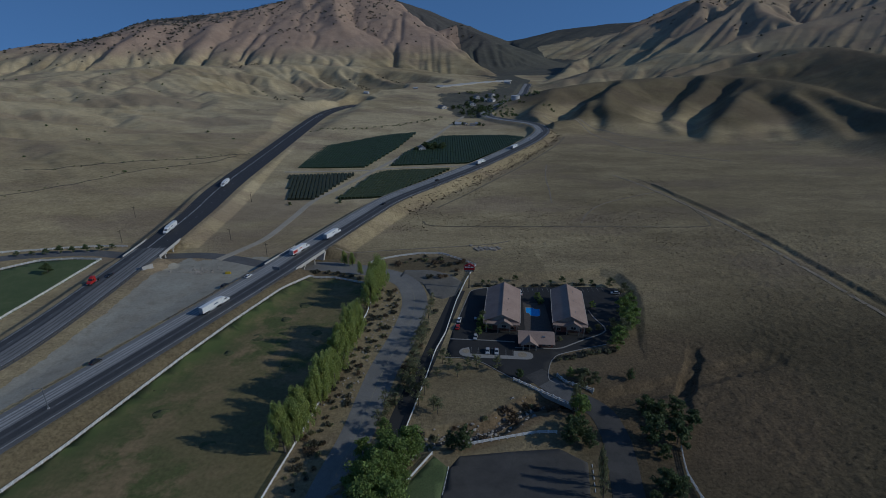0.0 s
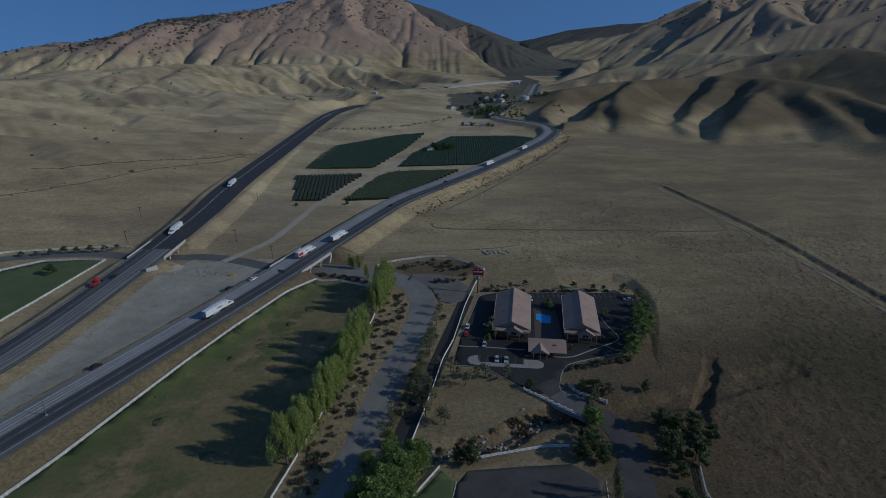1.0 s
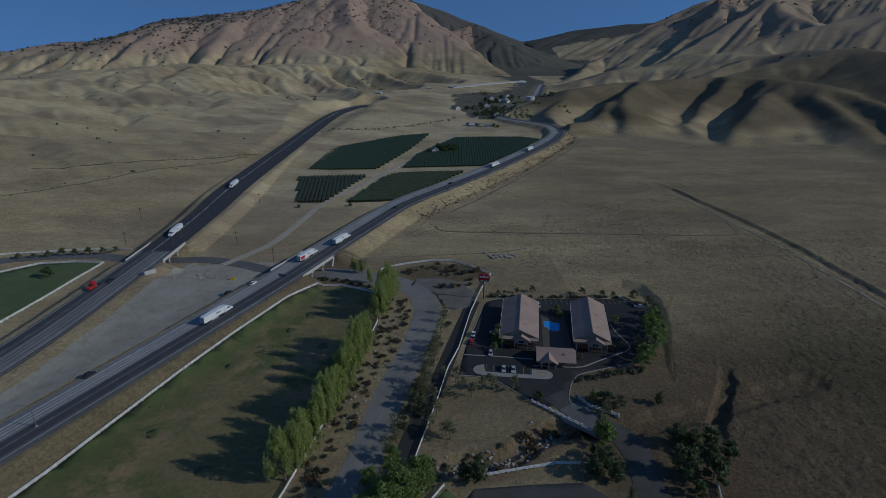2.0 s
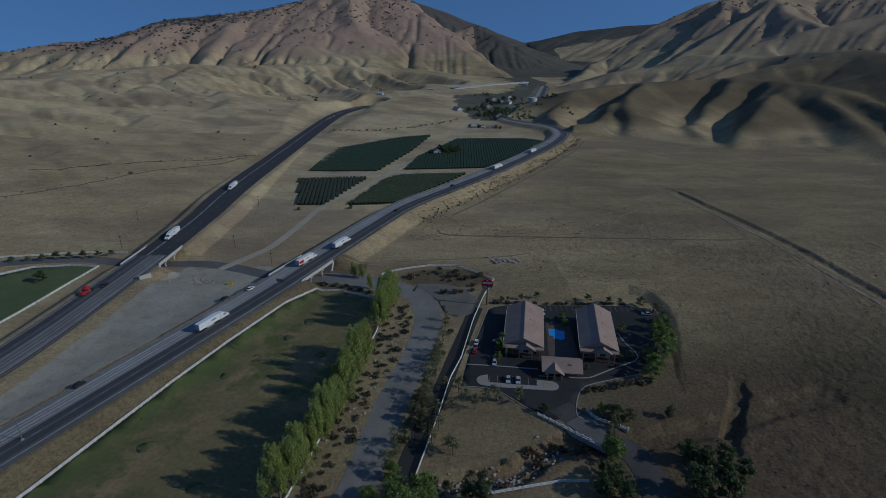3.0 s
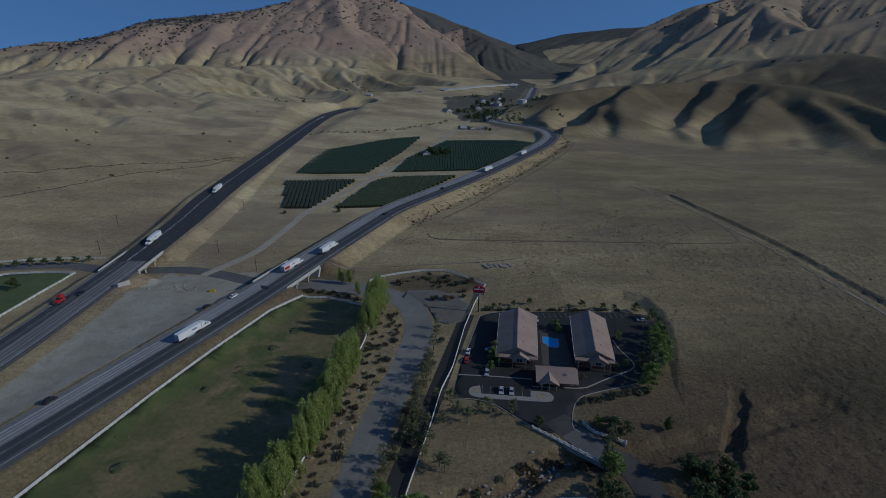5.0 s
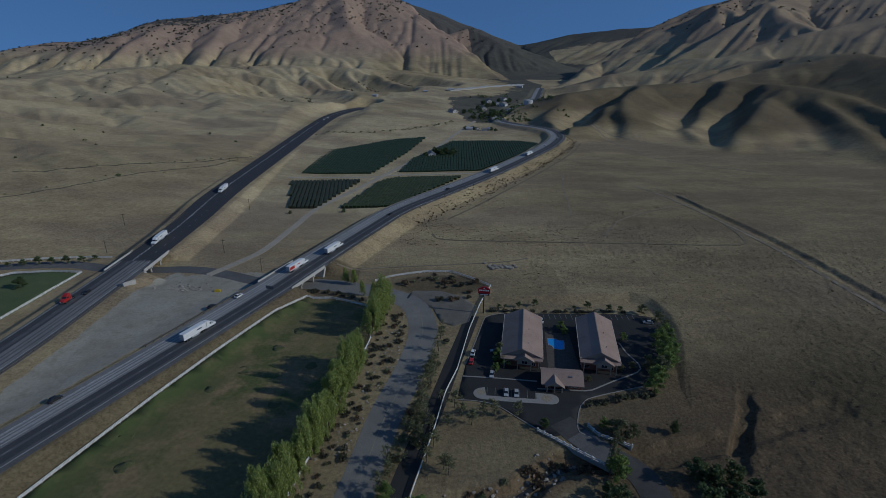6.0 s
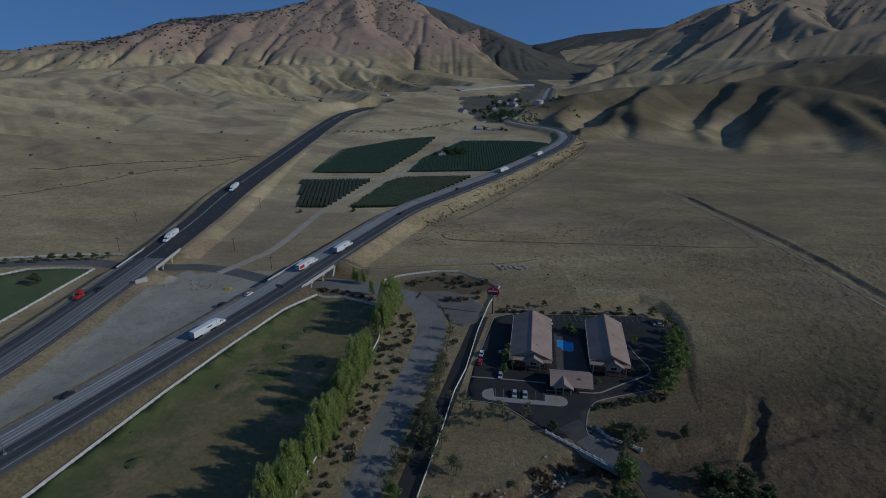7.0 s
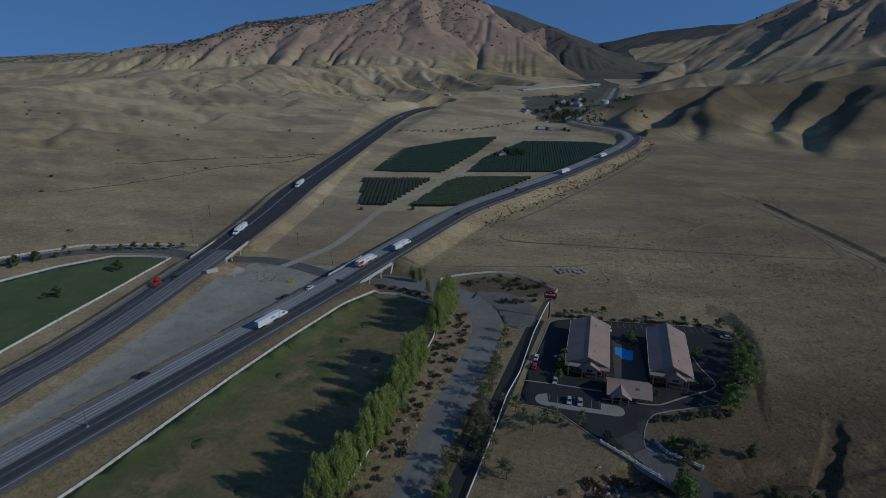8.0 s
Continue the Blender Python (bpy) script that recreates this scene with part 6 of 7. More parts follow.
gullies = np.vstack([spline([q[:2] for q in v[0]], 7) for v in VALLEYS[5:]] + [spline([(-480, 1330), (-430, 1400), (-395, 1470)], 7)])
scatter("gully_brush", gullies + R2.normal(0, 4.0, gullies.shape), 2.6, 11, M_OAK_FAR, "dark brush in the foothill gullies", "brush", 25, 0.4, 0.6, 0.5)
# a line of brush along the dry wash at the foot of the slope
wash = np.vstack([spline([(-338, 492), (-261, 538), (-194, 592)], 9), spline([(-334, 414), (-274, 488), (-221, 536), (-200, 575)], 13)])
scatter("wash_brush", wash + R2.normal(0, 3.0, wash.shape), 1.2, 10, M_LEAF_DULL, "dusty brush along a dry wash", "brush", 21, 0.4, 0.6, 0.5)
# tufts on the near field, denser towards the gully
cand = np.column_stack([R2.uniform(40, 300, 15000), R2.uniform(95, 330, 15000)])
inlot = (cand[:, 0] < 113) & (cand[:, 1] > 172) & (cand[:, 1] < 262)
keep = ~inlot & (cand[:, 0] > 86 - 0.25 * (cand[:, 1] - 100)) & (R2.random(15000) < 0.5 + 0.5 * (fbm(cand[:, 0], cand[:, 1], 25, 3, 78) > 0))
scatter("grass_tufts", cand[keep & (R2.random(15000) < 0.3)], 0.4, 6, M_STRAW, "pale dry grass tufts over the field", "dry grass", 22, 0.14, 0.5, 0.6)
scatter("field_brush", cand[keep & (R2.random(15000) < 0.003)], 0.8, 9, M_LEAF_BROWN, "low brown brush over the dry field", "brush", 23, 0.3, 0.5, 0.5)
cand = np.column_stack([R2.uniform(-20, 230, 5000), R2.uniform(300, 480, 5000)])
scatter("far_tufts", cand[fbm(cand[:, 0], cand[:, 1], 40, 3, 79) > 0.1], 0.5, 4, M_STRAW, "low straw tufts across the far field", "dry grass", 24, 0.25, 0.5, 0.6)


def rocks(name, places, size, label, seed):
    r = np.random.default_rng(seed)
    verts, faces = [], []
    for x, y, h in np.column_stack([places, ground_z(places[:, 0], places[:, 1])]):
        s = size * r.uniform(0.4, 1.5)
        k = len(verts)
        base = np.array([(1, 0, 0), (0, 1, 0), (-1, 0, 0), (0, -1, 0), (0.6, 0.6, 0.7), (-0.6, 0.6, 0.6), (-0.6, -0.6, 0.75), (0.6, -0.6, 0.6)]) * s * r.uniform(0.7, 1.3, (8, 3))
        verts += (base + (x, y, h - 0.1 * s)).tolist()
        faces += [(k, k + 1, k + 4), (k + 1, k + 5, k + 4), (k + 1, k + 2, k + 5), (k + 2, k + 6, k + 5), (k + 2, k + 3, k + 6), (k + 3, k + 7, k + 6), (k + 3, k, k + 7), (k, k + 4, k + 7), (k + 4, k + 5, k + 6, k + 7)]
    return tagged(mesh_object(name, verts, faces, M_ROCK), label, "rocks", kind="stuff")


strip_xy = np.array([(rnd.uniform(-33, -20), rnd.uniform(150, 245)) for _ in range(140)])
edge = np.interp(strip_xy[:, 1], [139.5, 175, 202, 222, 238, 253], [-41.3, -34.5, -30.5, -26.8, -25.5, -26.5])
kx = np.interp(strip_xy[:, 1], ROAD[:60, 1], ROAD[:60, 0]) - 7
strip_xy[:, 0] = edge + 1 + (kx - edge - 1) * R2.random(140)
rocks("roadside_rocks", strip_xy, 0.36, "pale rocks among roadside shrubs", 31)
rocks("rock_pile", np.column_stack([R2.normal(43.5, 4.5, 70), R2.normal(305, 2.0, 70)]), 0.9, "heap of pale boulders on dry grass", 32)
s = R2.uniform(0, 1, 500)
pick = HIGHWAY_NEAR[np.clip(np.interp(s, [0, 1], [np.argmin(abs(HIGHWAY_NEAR[:, 1] - 400)), np.argmin(abs(HIGHWAY_NEAR[:, 1] - 740))]).astype(int), 0, len(HIGHWAY_NEAR) - 1)]
nv = np.array([0.83, -0.56])
scatter("embankment_brush", pick[:, :2] + nv * R2.uniform(13, 26, (500, 1)) + R2.normal(0, 2, (500, 2)), 0.95, 6, M_LEAF_BROWN, "brown brush on the highway embankment", "brush", 33, 0.3, 0.6, 0.6)
rocks("creek_rocks", CREEK[R2.integers(26, len(CREEK) - 8, 170), :2] + R2.normal(0, 2.4, (170, 2)), 0.5, "grey rocks along the creek bank", 34)
rocks("median_rubble", np.column_stack([R2.normal(-131, 7, 90), R2.normal(279, 4, 90)]), 0.5, "grey rubble on the bare median", 35)


# ---- vineyards ----
M_VINE = mat("vine_leaves", (0.022, 0.042, 0.016), (0.032, 0.055, 0.02), 1.5, 0.7, 0.05, (0.028, 0.045, 0.02), 20)
M_VINE_BROWN = mat("sparse_vine_leaves", (0.04, 0.046, 0.024), (0.055, 0.055, 0.03), 1.5, 0.7, 0.05, (0.035, 0.042, 0.02), 15)
M_VINE_OLIVE = mat("olive_vine_leaves", (0.045, 0.058, 0.02), (0.062, 0.07, 0.026), 1.5, 0.7, 0.05, (0.04, 0.055, 0.02), 20)
# Soil made near black: the shade between rows is put into its colour.
M_VINE_SOIL = mat("shade_dark_vine_soil", (0.045, 0.05, 0.03), (0.065, 0.065, 0.04), 3, 0.95, 0.05, (0.05, 0.055, 0.035), 20)


def vineyard(outline, heading, gap, wide, material, label, seed):
    p = np.array(outline, float)
    c = p.mean(0)
    e = group_at("vineyard", c[0], c[1], 0, label=label, category="vineyard", group="vineyard blocks")
    d = np.array([math.sin(radians(heading)), math.cos(radians(heading))])
    n = np.array([d[1], -d[0]])
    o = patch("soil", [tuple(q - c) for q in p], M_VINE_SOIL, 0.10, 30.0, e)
    lo, hi = ((p - c) @ n).min(), ((p - c) @ n).max()
    r = np.random.default_rng(seed)
    k = lo + gap / 2
    while k < hi:
        cuts = []
        for a, b in zip(p - c, np.roll(p, -1, 0) - c):
            u, v = a @ n - k, b @ n - k
            if u * v < 0:
                cuts.append((a + (b - a) * u / (u - v)) @ d)
        cuts.sort()
        for s0, s1 in zip(cuts[::2], cuts[1::2]):
            if s1 - s0 < 6:
                continue
            m = int((s1 - s0) / 3.5) + 2
            s = np.linspace(s0 + 1.5, s1 - 1.5, m)
            verts, faces = [], []
            for i, q in enumerate(s):
                at = d * q + n * (k + r.normal(0, 0.08))
                h, w = 1.7 + r.normal(0, 0.16), wide * (0.5 + r.normal(0, 0.06))
                for off, z in ((-w * 0.95, 0.1), (-w, 1.25), (-w * 0.78, h), (w * 0.78, h - 0.05), (w, 1.2), (w * 0.95, 0.1)):
                    verts.append((*(at + n * off), z))
            for i in range(m - 1):
                for j in range(5):
                    faces.append((6 * i + j, 6 * i + 6 + j, 6 * i + 7 + j, 6 * i + 1 + j))
            faces += [tuple(range(6)), tuple(range(6 * m - 1, 6 * m - 7, -1))]
            mesh_object("trellis", verts, faces, material, e)
        k += gap


vineyard([(-126.3, 536.4), (-119.8, 652.9), (-43.7, 732.9), (-2.2, 752), (-26, 640), (-57, 537)], 3.0, 3.0, 2.86, M_VINE, "dense dark green vineyard block", 101)
vineyard([(-30, 543), (-16, 612.6), (31.3, 719.4), (80, 722), (121.1, 718.4), (144, 700), (100, 620), (52, 549)], 3.0, 3.0, 2.86, M_VINE, "dark green vineyard block round a farmstead", 102)
vineyard([(-110.2, 423), (-129.3, 509.5), (-62, 514.7), (-88.5, 422.4)], -7.0, 3.4, 2.5, M_VINE_BROWN, "thinner vineyard block with visible rows", 103)
vineyard([(-70, 422.1), (-44.7, 510.1), (-30, 523.1), (35, 528.5), (-30, 425)], 9.0, 3.0, 2.9, M_VINE_OLIVE, "olive green vineyard block beside the highway", 104)


# ---- far houses ----
M_WALL_WHITE = mat("white_house_wall", (0.62, 0.60, 0.57), (0.52, 0.50, 0.47), 2, 0.9)
M_ROOF_GREY = mat("grey_house_roof", (0.20, 0.19, 0.18), (0.26, 0.24, 0.22), 2, 0.9)
M_ROOF_PALE = mat("pale_metal_roof", (0.55, 0.54, 0.52), (0.46, 0.45, 0.44), 3, 0.6)


def house(x, y, turn, w, d, h, roof, label):
    e = group_at("house", x, y, zg(x, y) - 0.3, turn, label=label, category="house", group="canyon houses")
    bm = bmesh.new()
    box(bm, -w / 2, w / 2, -d / 2, d / 2, -2, h)
    gable_wall(bm, -w / 2, w / 2, -d / 2, h, h + w * 0.26, 0.3)
    gable_wall(bm, -w / 2, w / 2, d / 2 - 0.3, h, h + w * 0.26, 0.3)
    part("wall", bm, M_WALL_WHITE, e)
    bm = bmesh.new()
    gable(bm, -w / 2, w / 2, -d / 2, d / 2, h, h + w * 0.28, 0.6)
    part("roof", bm, roof, e)
    for k in (-0.25, 0.25):
        window(e, Matrix.Translation((w * k, -d / 2 - 0.03, h * 0.35)), w * 0.14, h * 0.35)
    bm = bmesh.new()
    box(bm, -0.5, 0.5, -d / 2 - 0.06, -d / 2 - 0.005, 0, 2.1)
    part("door", bm, M_DOOR, e)
    return e


for x, y, t, w, d, h, roof in ((131, 1060, 20, 9, 12, 4, M_ROOF_PALE), (142, 1052, -30, 12, 14, 5, M_ROOF_GREY), (100, 1010, 10, 10, 16, 4, M_ROOF_GREY), (150, 1120, 40, 10, 14, 4, M_ROOF_GREY), (60.6, 812, 75, 6, 9, 3.2, M_ROOF_PALE),
                                (71, 812, 30, 5, 7, 3.0, M_ROOF_GREY), (82, 806, 85, 5, 8, 3.2, M_ROOF_GREY), (90, 815, 40, 4, 6, 2.8, M_ROOF_PALE), (66, 822, 10, 4, 6, 2.8, M_ROOF_GREY), (-5, 1180, 80, 4, 9, 3, M_ROOF_PALE), (-104.8, 1112, 60, 6, 10, 3, M_ROOF_PALE), (50, 1225, 75, 5, 14, 3, M_ROOF_PALE),
                                (42.3, 965, 30, 9, 16, 4, M_ROOF_GREY), (118, 1090, 15, 10, 12, 4, M_ROOF_GREY), (228, 1400, 70, 7, 16, 4, M_ROOF_PALE), (3, 627, 10, 8, 11, 3.6, M_ROOF_GREY)):
    house(x, y, t, w, d, h, roof, "small pale house with a pitched roof below the hills")


def water_tank(x, y):
    e = group_at("water_tank", x, y, zg(x, y), label="white cylindrical water tank in the canyon", category="water tank")
    bm = bmesh.new()
    tube(bm, (0, 0, -1), (0, 0, 7), 8, 8, 28)
    part("shell", bm, M_WALL_WHITE, e, smooth=False)
    bm = bmesh.new()
    tube(bm, (0, 0, 7), (0, 0, 8.2), 8.2, 0.6, 28)
    part("roof", bm, M_ROOF_PALE, e)


water_tank(183, 1017)
FARM = tree("farm_tree", 8, 634, 9, 5, M_LEAF_DARK, "dark broad farmyard tree among the vines", 95, "round", 700, 0.8, group="farm trees", bare=0.1)
for x, y, s in ((14, 630, 0.9), (20, 634, 1.0), (26, 631, 0.8), (-3, 622, 0.6), (17, 624, 0.5), (30, 640, 0.8), (96, 940, 1.0), (105, 930, 1.1), (112, 940, 1.2), (120, 950, 1.0), (88, 925, 0.9), (76, 915, 0.8), (128, 960, 1.1), (62, 960, 0.9), (55, 816, 0.6), (66, 812, 0.6), (92, 806, 0.6), (98, 800, 0.5), (-106, 410, 0.3), (-66, 413, 0.35),
                (110, 1030, 1.0), (122, 1045, 1.1), (150, 1075, 1.0), (160, 1100, 1.0), (140, 1100, 0.9), (90, 1000, 1.0), (105, 1060, 1.0)):
    again(FARM, x, y, s, rnd.uniform(0, 360))
cand = np.column_stack([R2.uniform(70, 230, 420), R2.uniform(880, 1200, 420)])
scatter("canyon_brush", cand[fbm(cand[:, 0], cand[:, 1], 60, 2, 80) > 0.0], 3.0, 14, M_LEAF_DARK, "dark trees and brush round the canyon houses", "brush", 37, 0.6, 0.8, 0.5)
belt = spline([(-150, 745), (-90, 760), (-40, 790), (0, 830), (40, 880)], 5)
scatter("hedge_brush", belt + R2.normal(0, 2.5, belt.shape), 2.0, 10, M_LEAF_DULL, "dusty brush along the vineyard edge", "brush", 36, 0.4, 0.6, 0.5)


# ---- vehicles ----
M_TYRE = mat("tyre_rubber", (0.018, 0.018, 0.018), (0.025, 0.025, 0.025), 0.3, 0.9)
M_RIM = mat("bright_rim", (0.5, 0.5, 0.5), (0.4, 0.4, 0.4), 0.3, 0.3, metal=0.9)
M_LAMP_RED = mat("red_tail_lamp", (0.4, 0.02, 0.02), (0.35, 0.02, 0.02), 0.3, 0.3)
M_LAMP_CLEAR = mat("clear_head_lamp", (0.7, 0.7, 0.68), (0.6, 0.6, 0.58), 0.3, 0.15)
PAINTS = {n: mat(n + "_vehicle_paint", c, tuple(v * 0.92 for v in c), 1, 0.3, spec=0.5) for n, c in (("white", (0.78, 0.78, 0.76)), ("red", (0.42, 0.025, 0.02)), ("black", (0.02, 0.02, 0.022)), ("silver", (0.42, 0.43, 0.44)), ("blue", (0.05, 0.08, 0.16)))}


def wheel(parent, x, y, r, w):
    bm = bmesh.new()
    s = 1 if x > 0 else -1
    tube(bm, (x - s * w, y, r), (x, y, r), r, r, 16)
    t = part("wheel", bm, M_TYRE, parent)
    bm = bmesh.new()
    tube(bm, (x - s * w * 0.5, y, r), (x + s * 0.015, y, r), r * 0.58, r * 0.52, 12)
    part("rim", bm, M_RIM, t)


def loft(bm, profile, half, top_in=0.0):
    """A body from a side profile of (y, z), drawn in at the top."""
    zs = [z for _, z in profile]
    lo, hi = min(zs), max(zs)
    rings = []
    for s in (-1, 1):
        rings.append([bm.verts.new((s * (half - top_in * ((z - lo) / (hi - lo)) ** 1.5), y, z)) for y, z in profile])
    n = len(profile)
    bm.faces.new(rings[0])
    bm.faces.new(rings[1][::-1])
    for k in range(n):
        bm.faces.new((rings[0][k], rings[1][k], rings[1][(k + 1) % n], rings[0][(k + 1) % n]))


def car(x, y, z, turn, paint, label, tall=1.0):
    e = group_at("car", x, y, z, turn, label=label, category="car", group="cars")
    bm = bmesh.new()
    loft(bm, [(-2.3, 0.35), (2.25, 0.35), (2.35, 0.6), (2.2, 0.82), (1.2, 0.95 * tall), (-2.1, 1.0 * tall), (-2.35, 0.75)], 0.9, 0.08)
    bmesh.ops.bevel(bm, geom=[g for g in bm.edges], offset=0.06, segments=1, affect="EDGES")
    part("body", bm, PAINTS[paint], e)
    bm = bmesh.new()
    loft(bm, [(-2.0, 0.95 * tall), (1.25, 0.93 * tall), (0.45, 1.42 * tall), (-1.35, 1.45 * tall)], 0.8, 0.16)
    part("windows", bm, M_GLASS, e, "dark tinted glass")
    bm = bmesh.new()
    box(bm, -0.62, 0.62, -1.3, 0.4, 1.41 * tall, 1.49 * tall)
    part("roof", bm, PAINTS[paint], e)
    for sx in (-0.92, 0.92):
        for sy in (-1.4, 1.45):
            wheel(e, sx, sy, 0.34, 0.22)
    for sx in (-0.62, 0.62):
        bm = bmesh.new()
        box(bm, sx - 0.2, sx + 0.2, 2.26, 2.36, 0.62, 0.76)
        part("headlight", bm, M_LAMP_CLEAR, e)
        bm = bmesh.new()
        box(bm, sx - 0.2, sx + 0.2, -2.37, -2.28, 0.72, 0.88)
        part("tail_light", bm, M_LAMP_RED, e)
    return e


def semi_truck(x, y, z, turn, cab, label, trailer=True, stripe=None):
    e = group_at("semi_truck", x, y, z, turn, label=label, category="truck", group="semi trucks")
    paint = PAINTS[cab]
    front = 9.8 if trailer else 3.5
    bm = bmesh.new()
    f = front
    loft(bm, [(f - 6.6, 0.9), (f - 0.2, 0.75), (f, 1.3), (f - 0.25, 1.75), (f - 1.9, 2.05), (f - 2.5, 3.0), (f - 3.4, 3.75), (f - 5.0, 3.95), (f - 5.1, 0.95)], 1.22, 0.12)
    bmesh.ops.bevel(bm, geom=[g for g in bm.edges], offset=0.08, segments=1, affect="EDGES")
    part("cab", bm, paint, e)
    bm = bmesh.new()
    loft(bm, [(f - 1.92, 2.1), (f - 2.45, 2.95), (f - 2.6, 2.95), (f - 2.3, 2.1)], 1.05, 0.05)
    part("windscreen", bm, M_GLASS, e)
    for s in (-1, 1):
        bm = bmesh.new()
        box(bm, s * 1.19 - 0.05, s * 1.19 + 0.05, f - 3.5, f - 2.65, 2.05, 2.75)
        part("side_window", bm, M_GLASS, e)
        bm = bmesh.new()
        tube(bm, (s * 1.05, f - 5.6, 0.75), (s * 1.05, f - 4.1, 0.75), 0.33, 0.33, 12)
        part("fuel_tank", bm, M_RIM, e)
        bm = bmesh.new()
        tube(bm, (s * 1.15, f - 5.3, 1.2), (s * 1.15, f - 5.3, 4.1), 0.09, 0.09, 8)
        part("exhaust_stack", bm, M_RIM, e)
        bm = bmesh.new()
        box(bm, s * 0.85 - 0.2, s * 0.85 + 0.2, f - 0.12, f + 0.02, 1.05, 1.25)
        part("headlight", bm, M_LAMP_CLEAR, e)
        bm = bmesh.new()
        box(bm, s * 1.42 - 0.1, s * 1.42 + 0.1, f - 2.35, f - 2.2, 2.1, 2.75)
        part("mirror", bm, M_DARKMETAL, e)
        for yy in (f - 1.1, f - 6.2, f - 7.5):
            wheel(e, s * 1.25, yy, 0.52, 0.35 if yy > f - 2 else 0.6)
    bm = bmesh.new()
    box(bm, -0.45, 0.45, f - 8.2, f - 5.0, 0.75, 1.05)
    part("chassis", bm, M_DARKMETAL, e)
    bm = bmesh.new()
    box(bm, -0.9, 0.9, f - 0.02, f + 0.12, 0.5, 0.85)
    part("bumper", bm, M_RIM, e)
    if trailer:
        r0, r1 = f - 17.6, f - 5.35
        bm = bmesh.new()
        box(bm, -1.28, 1.28, r0, r1, 1.2, 4.1)
        bmesh.ops.bevel(bm, geom=[g for g in bm.edges], offset=0.05, segments=1, affect="EDGES")
        part("trailer_box", bm, PAINTS["white"], e, "plain white trailer box")
        for s in (-1, 1):
            for yy in (r0 + 1.6, r0 + 2.9):
                wheel(e, s * 1.25, yy, 0.5, 0.6)
            bm = bmesh.new()
            box(bm, s * 1.2 - 0.03, s * 1.2 + 0.03, r0 + 4.2, r0 + 8.4, 0.45, 1.15)
            part("side_skirt", bm, PAINTS["silver"], e)
            bm = bmesh.new()
            box(bm, s * 0.9 - 0.08, s * 0.9 + 0.08, r1 - 3.2, r1 - 3.0, 0.3, 1.2)
            part("landing_leg", bm, M_DARKMETAL, e)
            bm = bmesh.new()
            box(bm, s * 1.29 - 0.012, s * 1.29 + 0.012, r1 - 5.2, r1 - 2.6, 2.6, 3.1)
            part("lettering", bm, PAINTS[stripe or "blue"], e, "plain dark bar of lettering")
            if stripe:
                bm = bmesh.new()
                box(bm, s * 1.29 - 0.012, s * 1.29 + 0.012, r0 + 0.3, r0 + 4.6, 1.7, 3.4)
                part("graphic", bm, PAINTS[stripe], e, "red painted graphic")
            bm = bmesh.new()
            box(bm, s * 0.62 - 0.6, s * 0.62 + 0.6, r0 - 0.05, r0 - 0.005, 1.3, 4.0)
            part("rear_door", bm, PAINTS["silver"], e)
        bm = bmesh.new()
        box(bm, -1.1, 1.1, r0 + 0.02, r0 + 0.14, 0.5, 0.62)
        part("underride_bar", bm, M_STEEL, e)
        bm = bmesh.new()
        box(bm, -0.8, 0.8, r1 + 0.01, r1 + 0.5, 2.8, 3.9)
        part("cooling_unit", bm, PAINTS["silver"], e)
    return e


def on_road(line, x, y, back=False, lift=0.0):
    k = int(np.argmin(np.hypot(line[:, 0] - x, line[:, 1] - y)))
    d = line[min(k + 1, len(line) - 1)] - line[max(k - 1, 0)]
    if back:
        d = -d
    return line[k][2] + 0.02 + lift, math.degrees(math.atan2(-d[0], d[1]))


for x, y, cab, stripe, label in ((-100.5, 221.5, "white", None, "white semi truck with a long plain trailer"), (-74.0, 292.5, "white", "red", "white semi truck with red marked trailer"), (-58.0, 318.5, "white", None, "white semi truck crossing the embankment"),
                                 (62.5, 524, "white", None, "white semi truck climbing towards the canyon"), (111, 602, "white", None, "white semi truck far along the highway")):
    z, t = on_road(HIGHWAY_NEAR, x, y)
    semi_truck(x, y, z, t, cab, label, True, stripe)
for x, y, cab, label in ((-171.0, 340, "white", "white semi truck coming down the dark highway"), (-173.6, 460, "white", "white semi truck on the dark upper highway")):
    z, t = on_road(HIGHWAY_FAR, x, y, True)
    semi_truck(x, y, z, t, cab, label)
z, t = on_road(HIGHWAY_FAR, -176.5, 255, True)
semi_truck(-176.5, 255, z, t, "red", "red tractor truck running without a trailer", False)
for line, x, y, back, paint, tall, label in ((HIGHWAY_NEAR, -132, 177, False, "black", 1.2, "black sport utility car on the highway"), (HIGHWAY_NEAR, -94.5, 257.5, False, "white", 1.0, "white sedan on the pale highway lane"), (HIGHWAY_NEAR, -103.6, 246.5, False, "black", 1.0, "dark sedan on the pale highway lane"),
                                             (HIGHWAY_NEAR, 16, 458, False, "black", 1.0, "dark car on the highway"), (HIGHWAY_NEAR, -28, 388, False, "black", 1.0, "dark car on the highway"), (HIGHWAY_NEAR, 168, 712, False, "white", 1.2, "white van on the highway bend"), (HIGHWAY_NEAR, 140, 655, False, "white", 1.1, "white car on the highway"),
                                             (HIGHWAY_FAR, -172.3, 264, True, "black", 1.0, "dark car beside the red truck"), (HIGHWAY_FAR, -166, 885, True, "white", 1.2, "white van far up the highway"), (HIGHWAY_FAR, -163, 905, True, "white", 1.2, "white van far up the highway")):
    z, t = on_road(line, x, y, back)
    car(x, y, z, t, paint, label, tall)
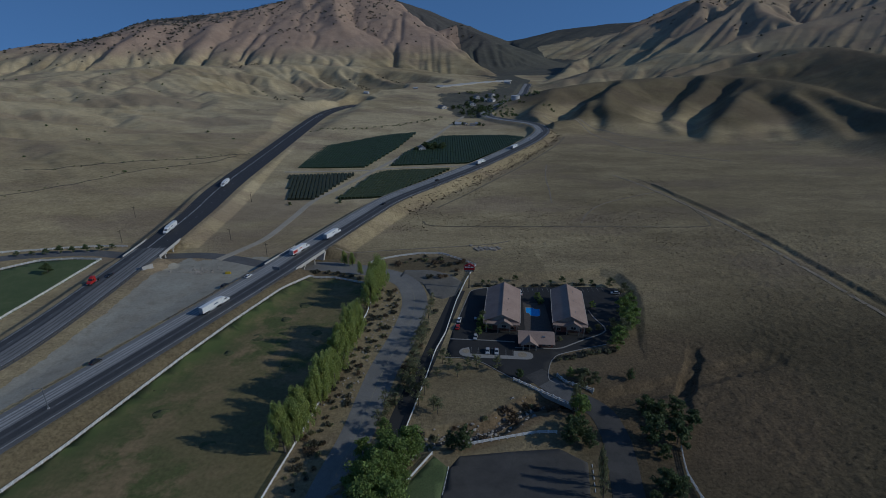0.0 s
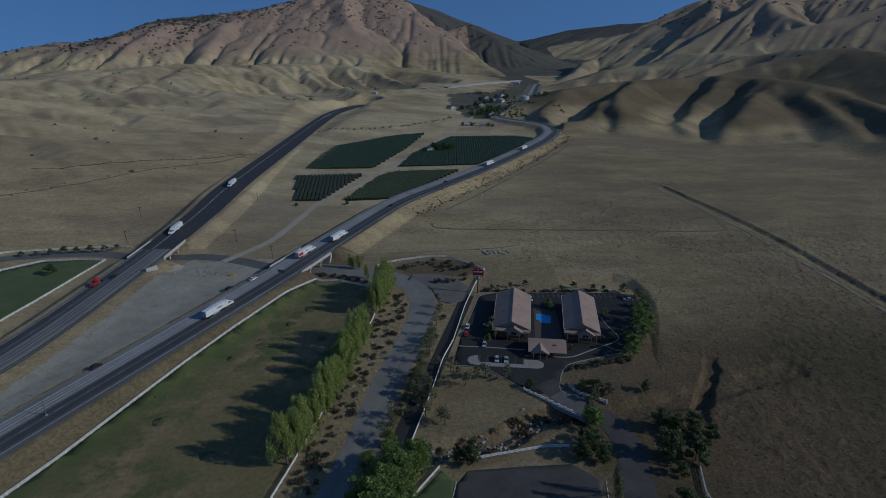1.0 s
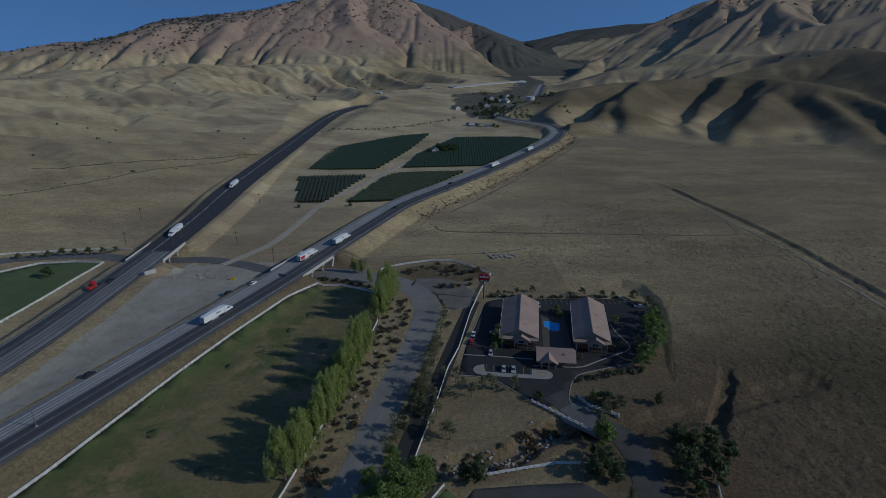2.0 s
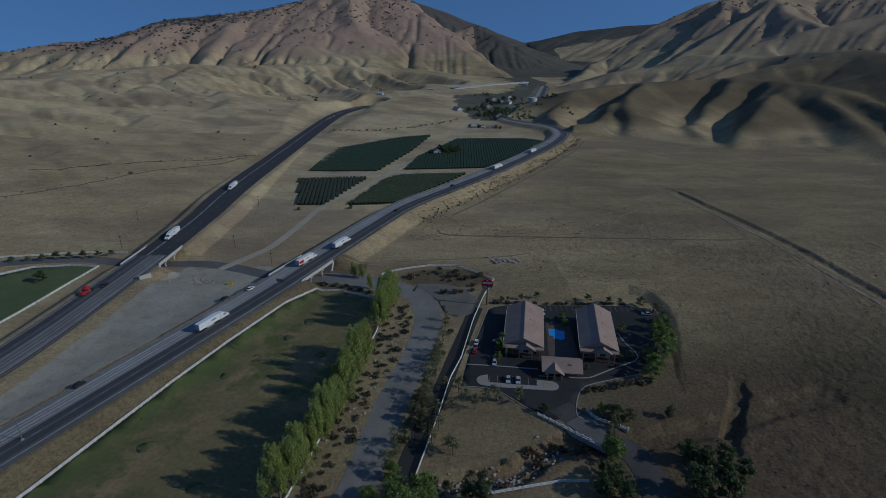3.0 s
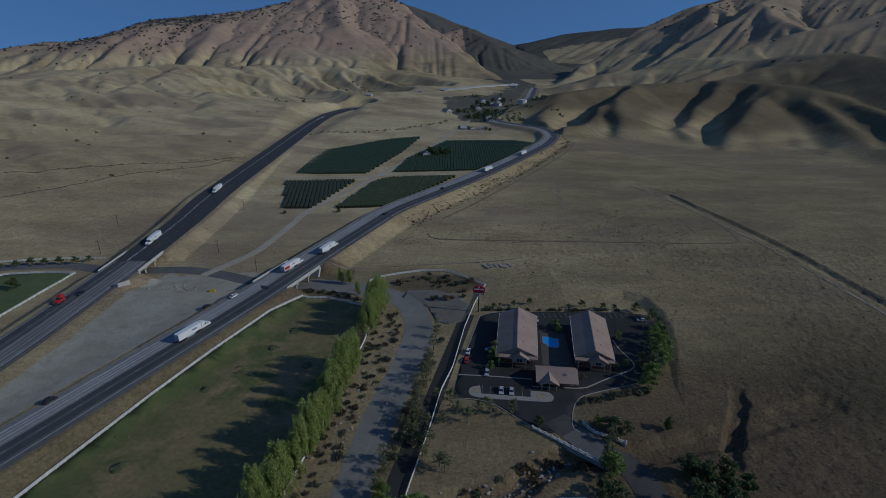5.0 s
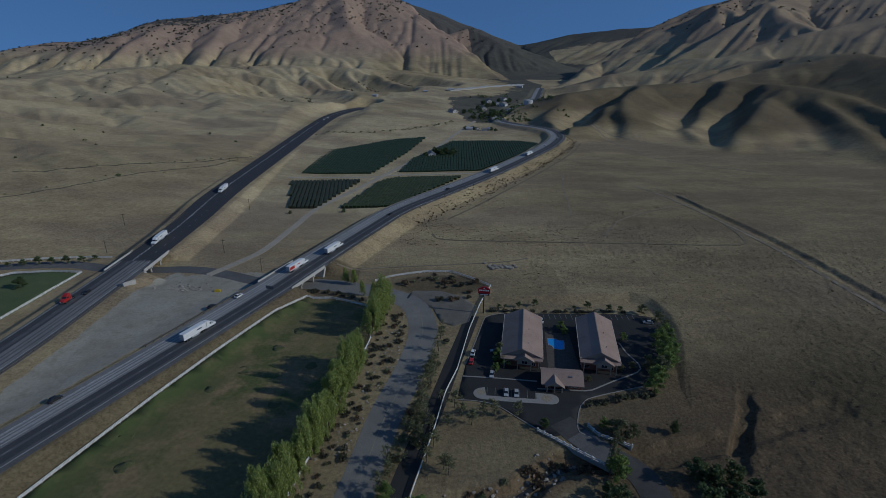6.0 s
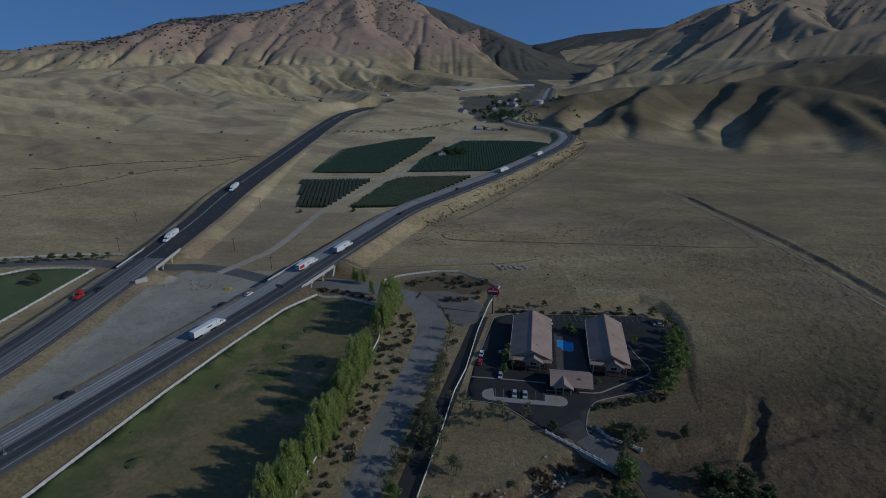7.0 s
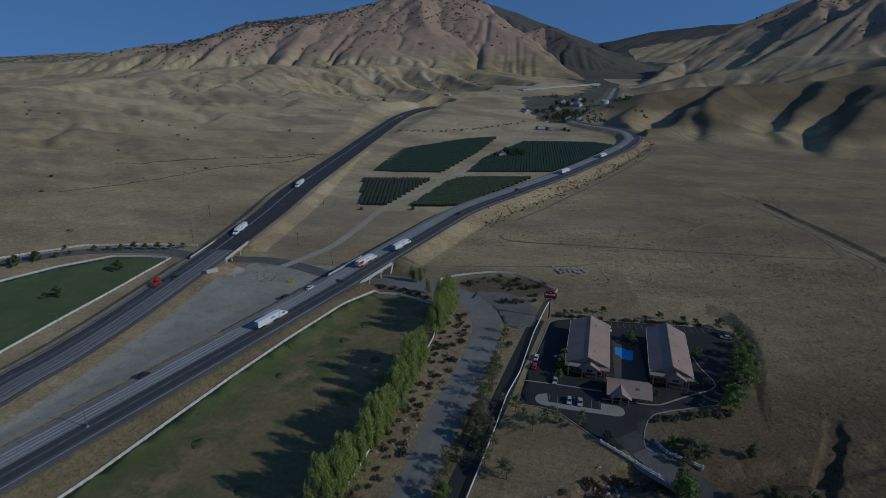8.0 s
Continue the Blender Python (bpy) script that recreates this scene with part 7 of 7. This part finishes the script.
for x, y, t, paint, tall, label in ((28.6, 185.0, 172, "silver", 1.0, "silver sedan parked at the island"), (32.4, 184.4, 172, "silver", 1.0, "grey sedan parked at the island"), (18.2, 212.5, -12, "white", 1.25, "white van parked beside the kerb"), (27.9, 213.5, 80, "silver", 1.0, "silver car parked beside the motel"),
                                    (52.6, 239.6, 4, "white", 1.3, "white pickup parked behind the pool"), (103, 237, 80, "silver", 1.0, "silver car parked under the trees"), (17.0, 206, -12, "red", 1.0, "dark red car parked by the fence"), (24.5, 196.8, 170, "silver", 1.0, "grey car parked in the front row")):
    car(x, y, zg(x, y) + 0.08, t, paint, label, tall)


# ---- poles and signs ----
def pole(x, y, tall, label, lamp=False, z=None):
    e = group_at("lamp_post" if lamp else "utility_pole", x, y, zg(x, y) if z is None else z, 20, label=label, category="lamp post" if lamp else "utility pole", group="poles")
    bm = bmesh.new()
    tube(bm, (0, 0, -0.5), (0, 0, tall), 0.16, 0.1, 10)
    part("pole", bm, M_STEEL if lamp else M_DARKWOOD, e)
    if lamp:
        bm = bmesh.new()
        tube(bm, (0, 0, tall - 0.2), (-2.2, 0, tall + 0.2), 0.06, 0.05, 8)
        part("arm", bm, M_STEEL, e)
        bm = bmesh.new()
        box(bm, -2.9, -2.1, -0.16, 0.16, tall + 0.12, tall + 0.3)
        part("lamp_head", bm, M_STEEL, e)
        bm = bmesh.new()
        box(bm, -0.4, 0.4, -0.4, 0.4, -0.4, 0.35)
        part("base", bm, M_CONCRETE, e)
    else:
        bm = bmesh.new()
        box(bm, -1.3, 1.3, -0.07, 0.07, tall - 1.0, tall - 0.82)
        part("crossarm", bm, M_DARKWOOD, e)


pole(-132.8, 148.5, 9, "grey steel lamp post beside the highway", True)
pole(-198.9, 214.3, 9, "grey steel lamp post beside the paddock fence", True)
for x, y in ((-128, 330), (-96, 300), (-200, 330), (-140, 420), (-215, 380)):
    pole(x, y, 9, "dark wooden utility pole on dry ground")


def road_sign(x, y, z, turn):
    e = group_at("road_sign", x, y, z, turn, label="plain grey highway sign board seen from behind", category="road sign")
    for s in (-1.2, 1.2):
        bm = bmesh.new()
        box(bm, s - 0.06, s + 0.06, -0.06, 0.06, -6, 3.4)
        part("post", bm, M_STEEL, e)
    bm = bmesh.new()
    box(bm, -2.3, 2.3, 0.062, 0.1, 1.6, 3.4)
    part("board", bm, M_STEEL, e)


road_sign(-80.5, 262.5, 5.6, -20)
M_YELLOW = mat("yellow_paint", (0.5, 0.36, 0.03), (0.42, 0.3, 0.03), 1, 0.6)
bm = bmesh.new()
v = box(bm, -1.6, 1.6, -0.9, 0.9, 0, 1.1)
for k in v[4:]:
    k.co.x *= 0.8
    k.co.y *= 0.6
barrier = tagged(part("crash_barrel", bm, M_YELLOW), "yellow crash barrier on bare dirt", "barrier")
barrier.location = (-112.1, 275.1, zg(-112.1, 275.1))
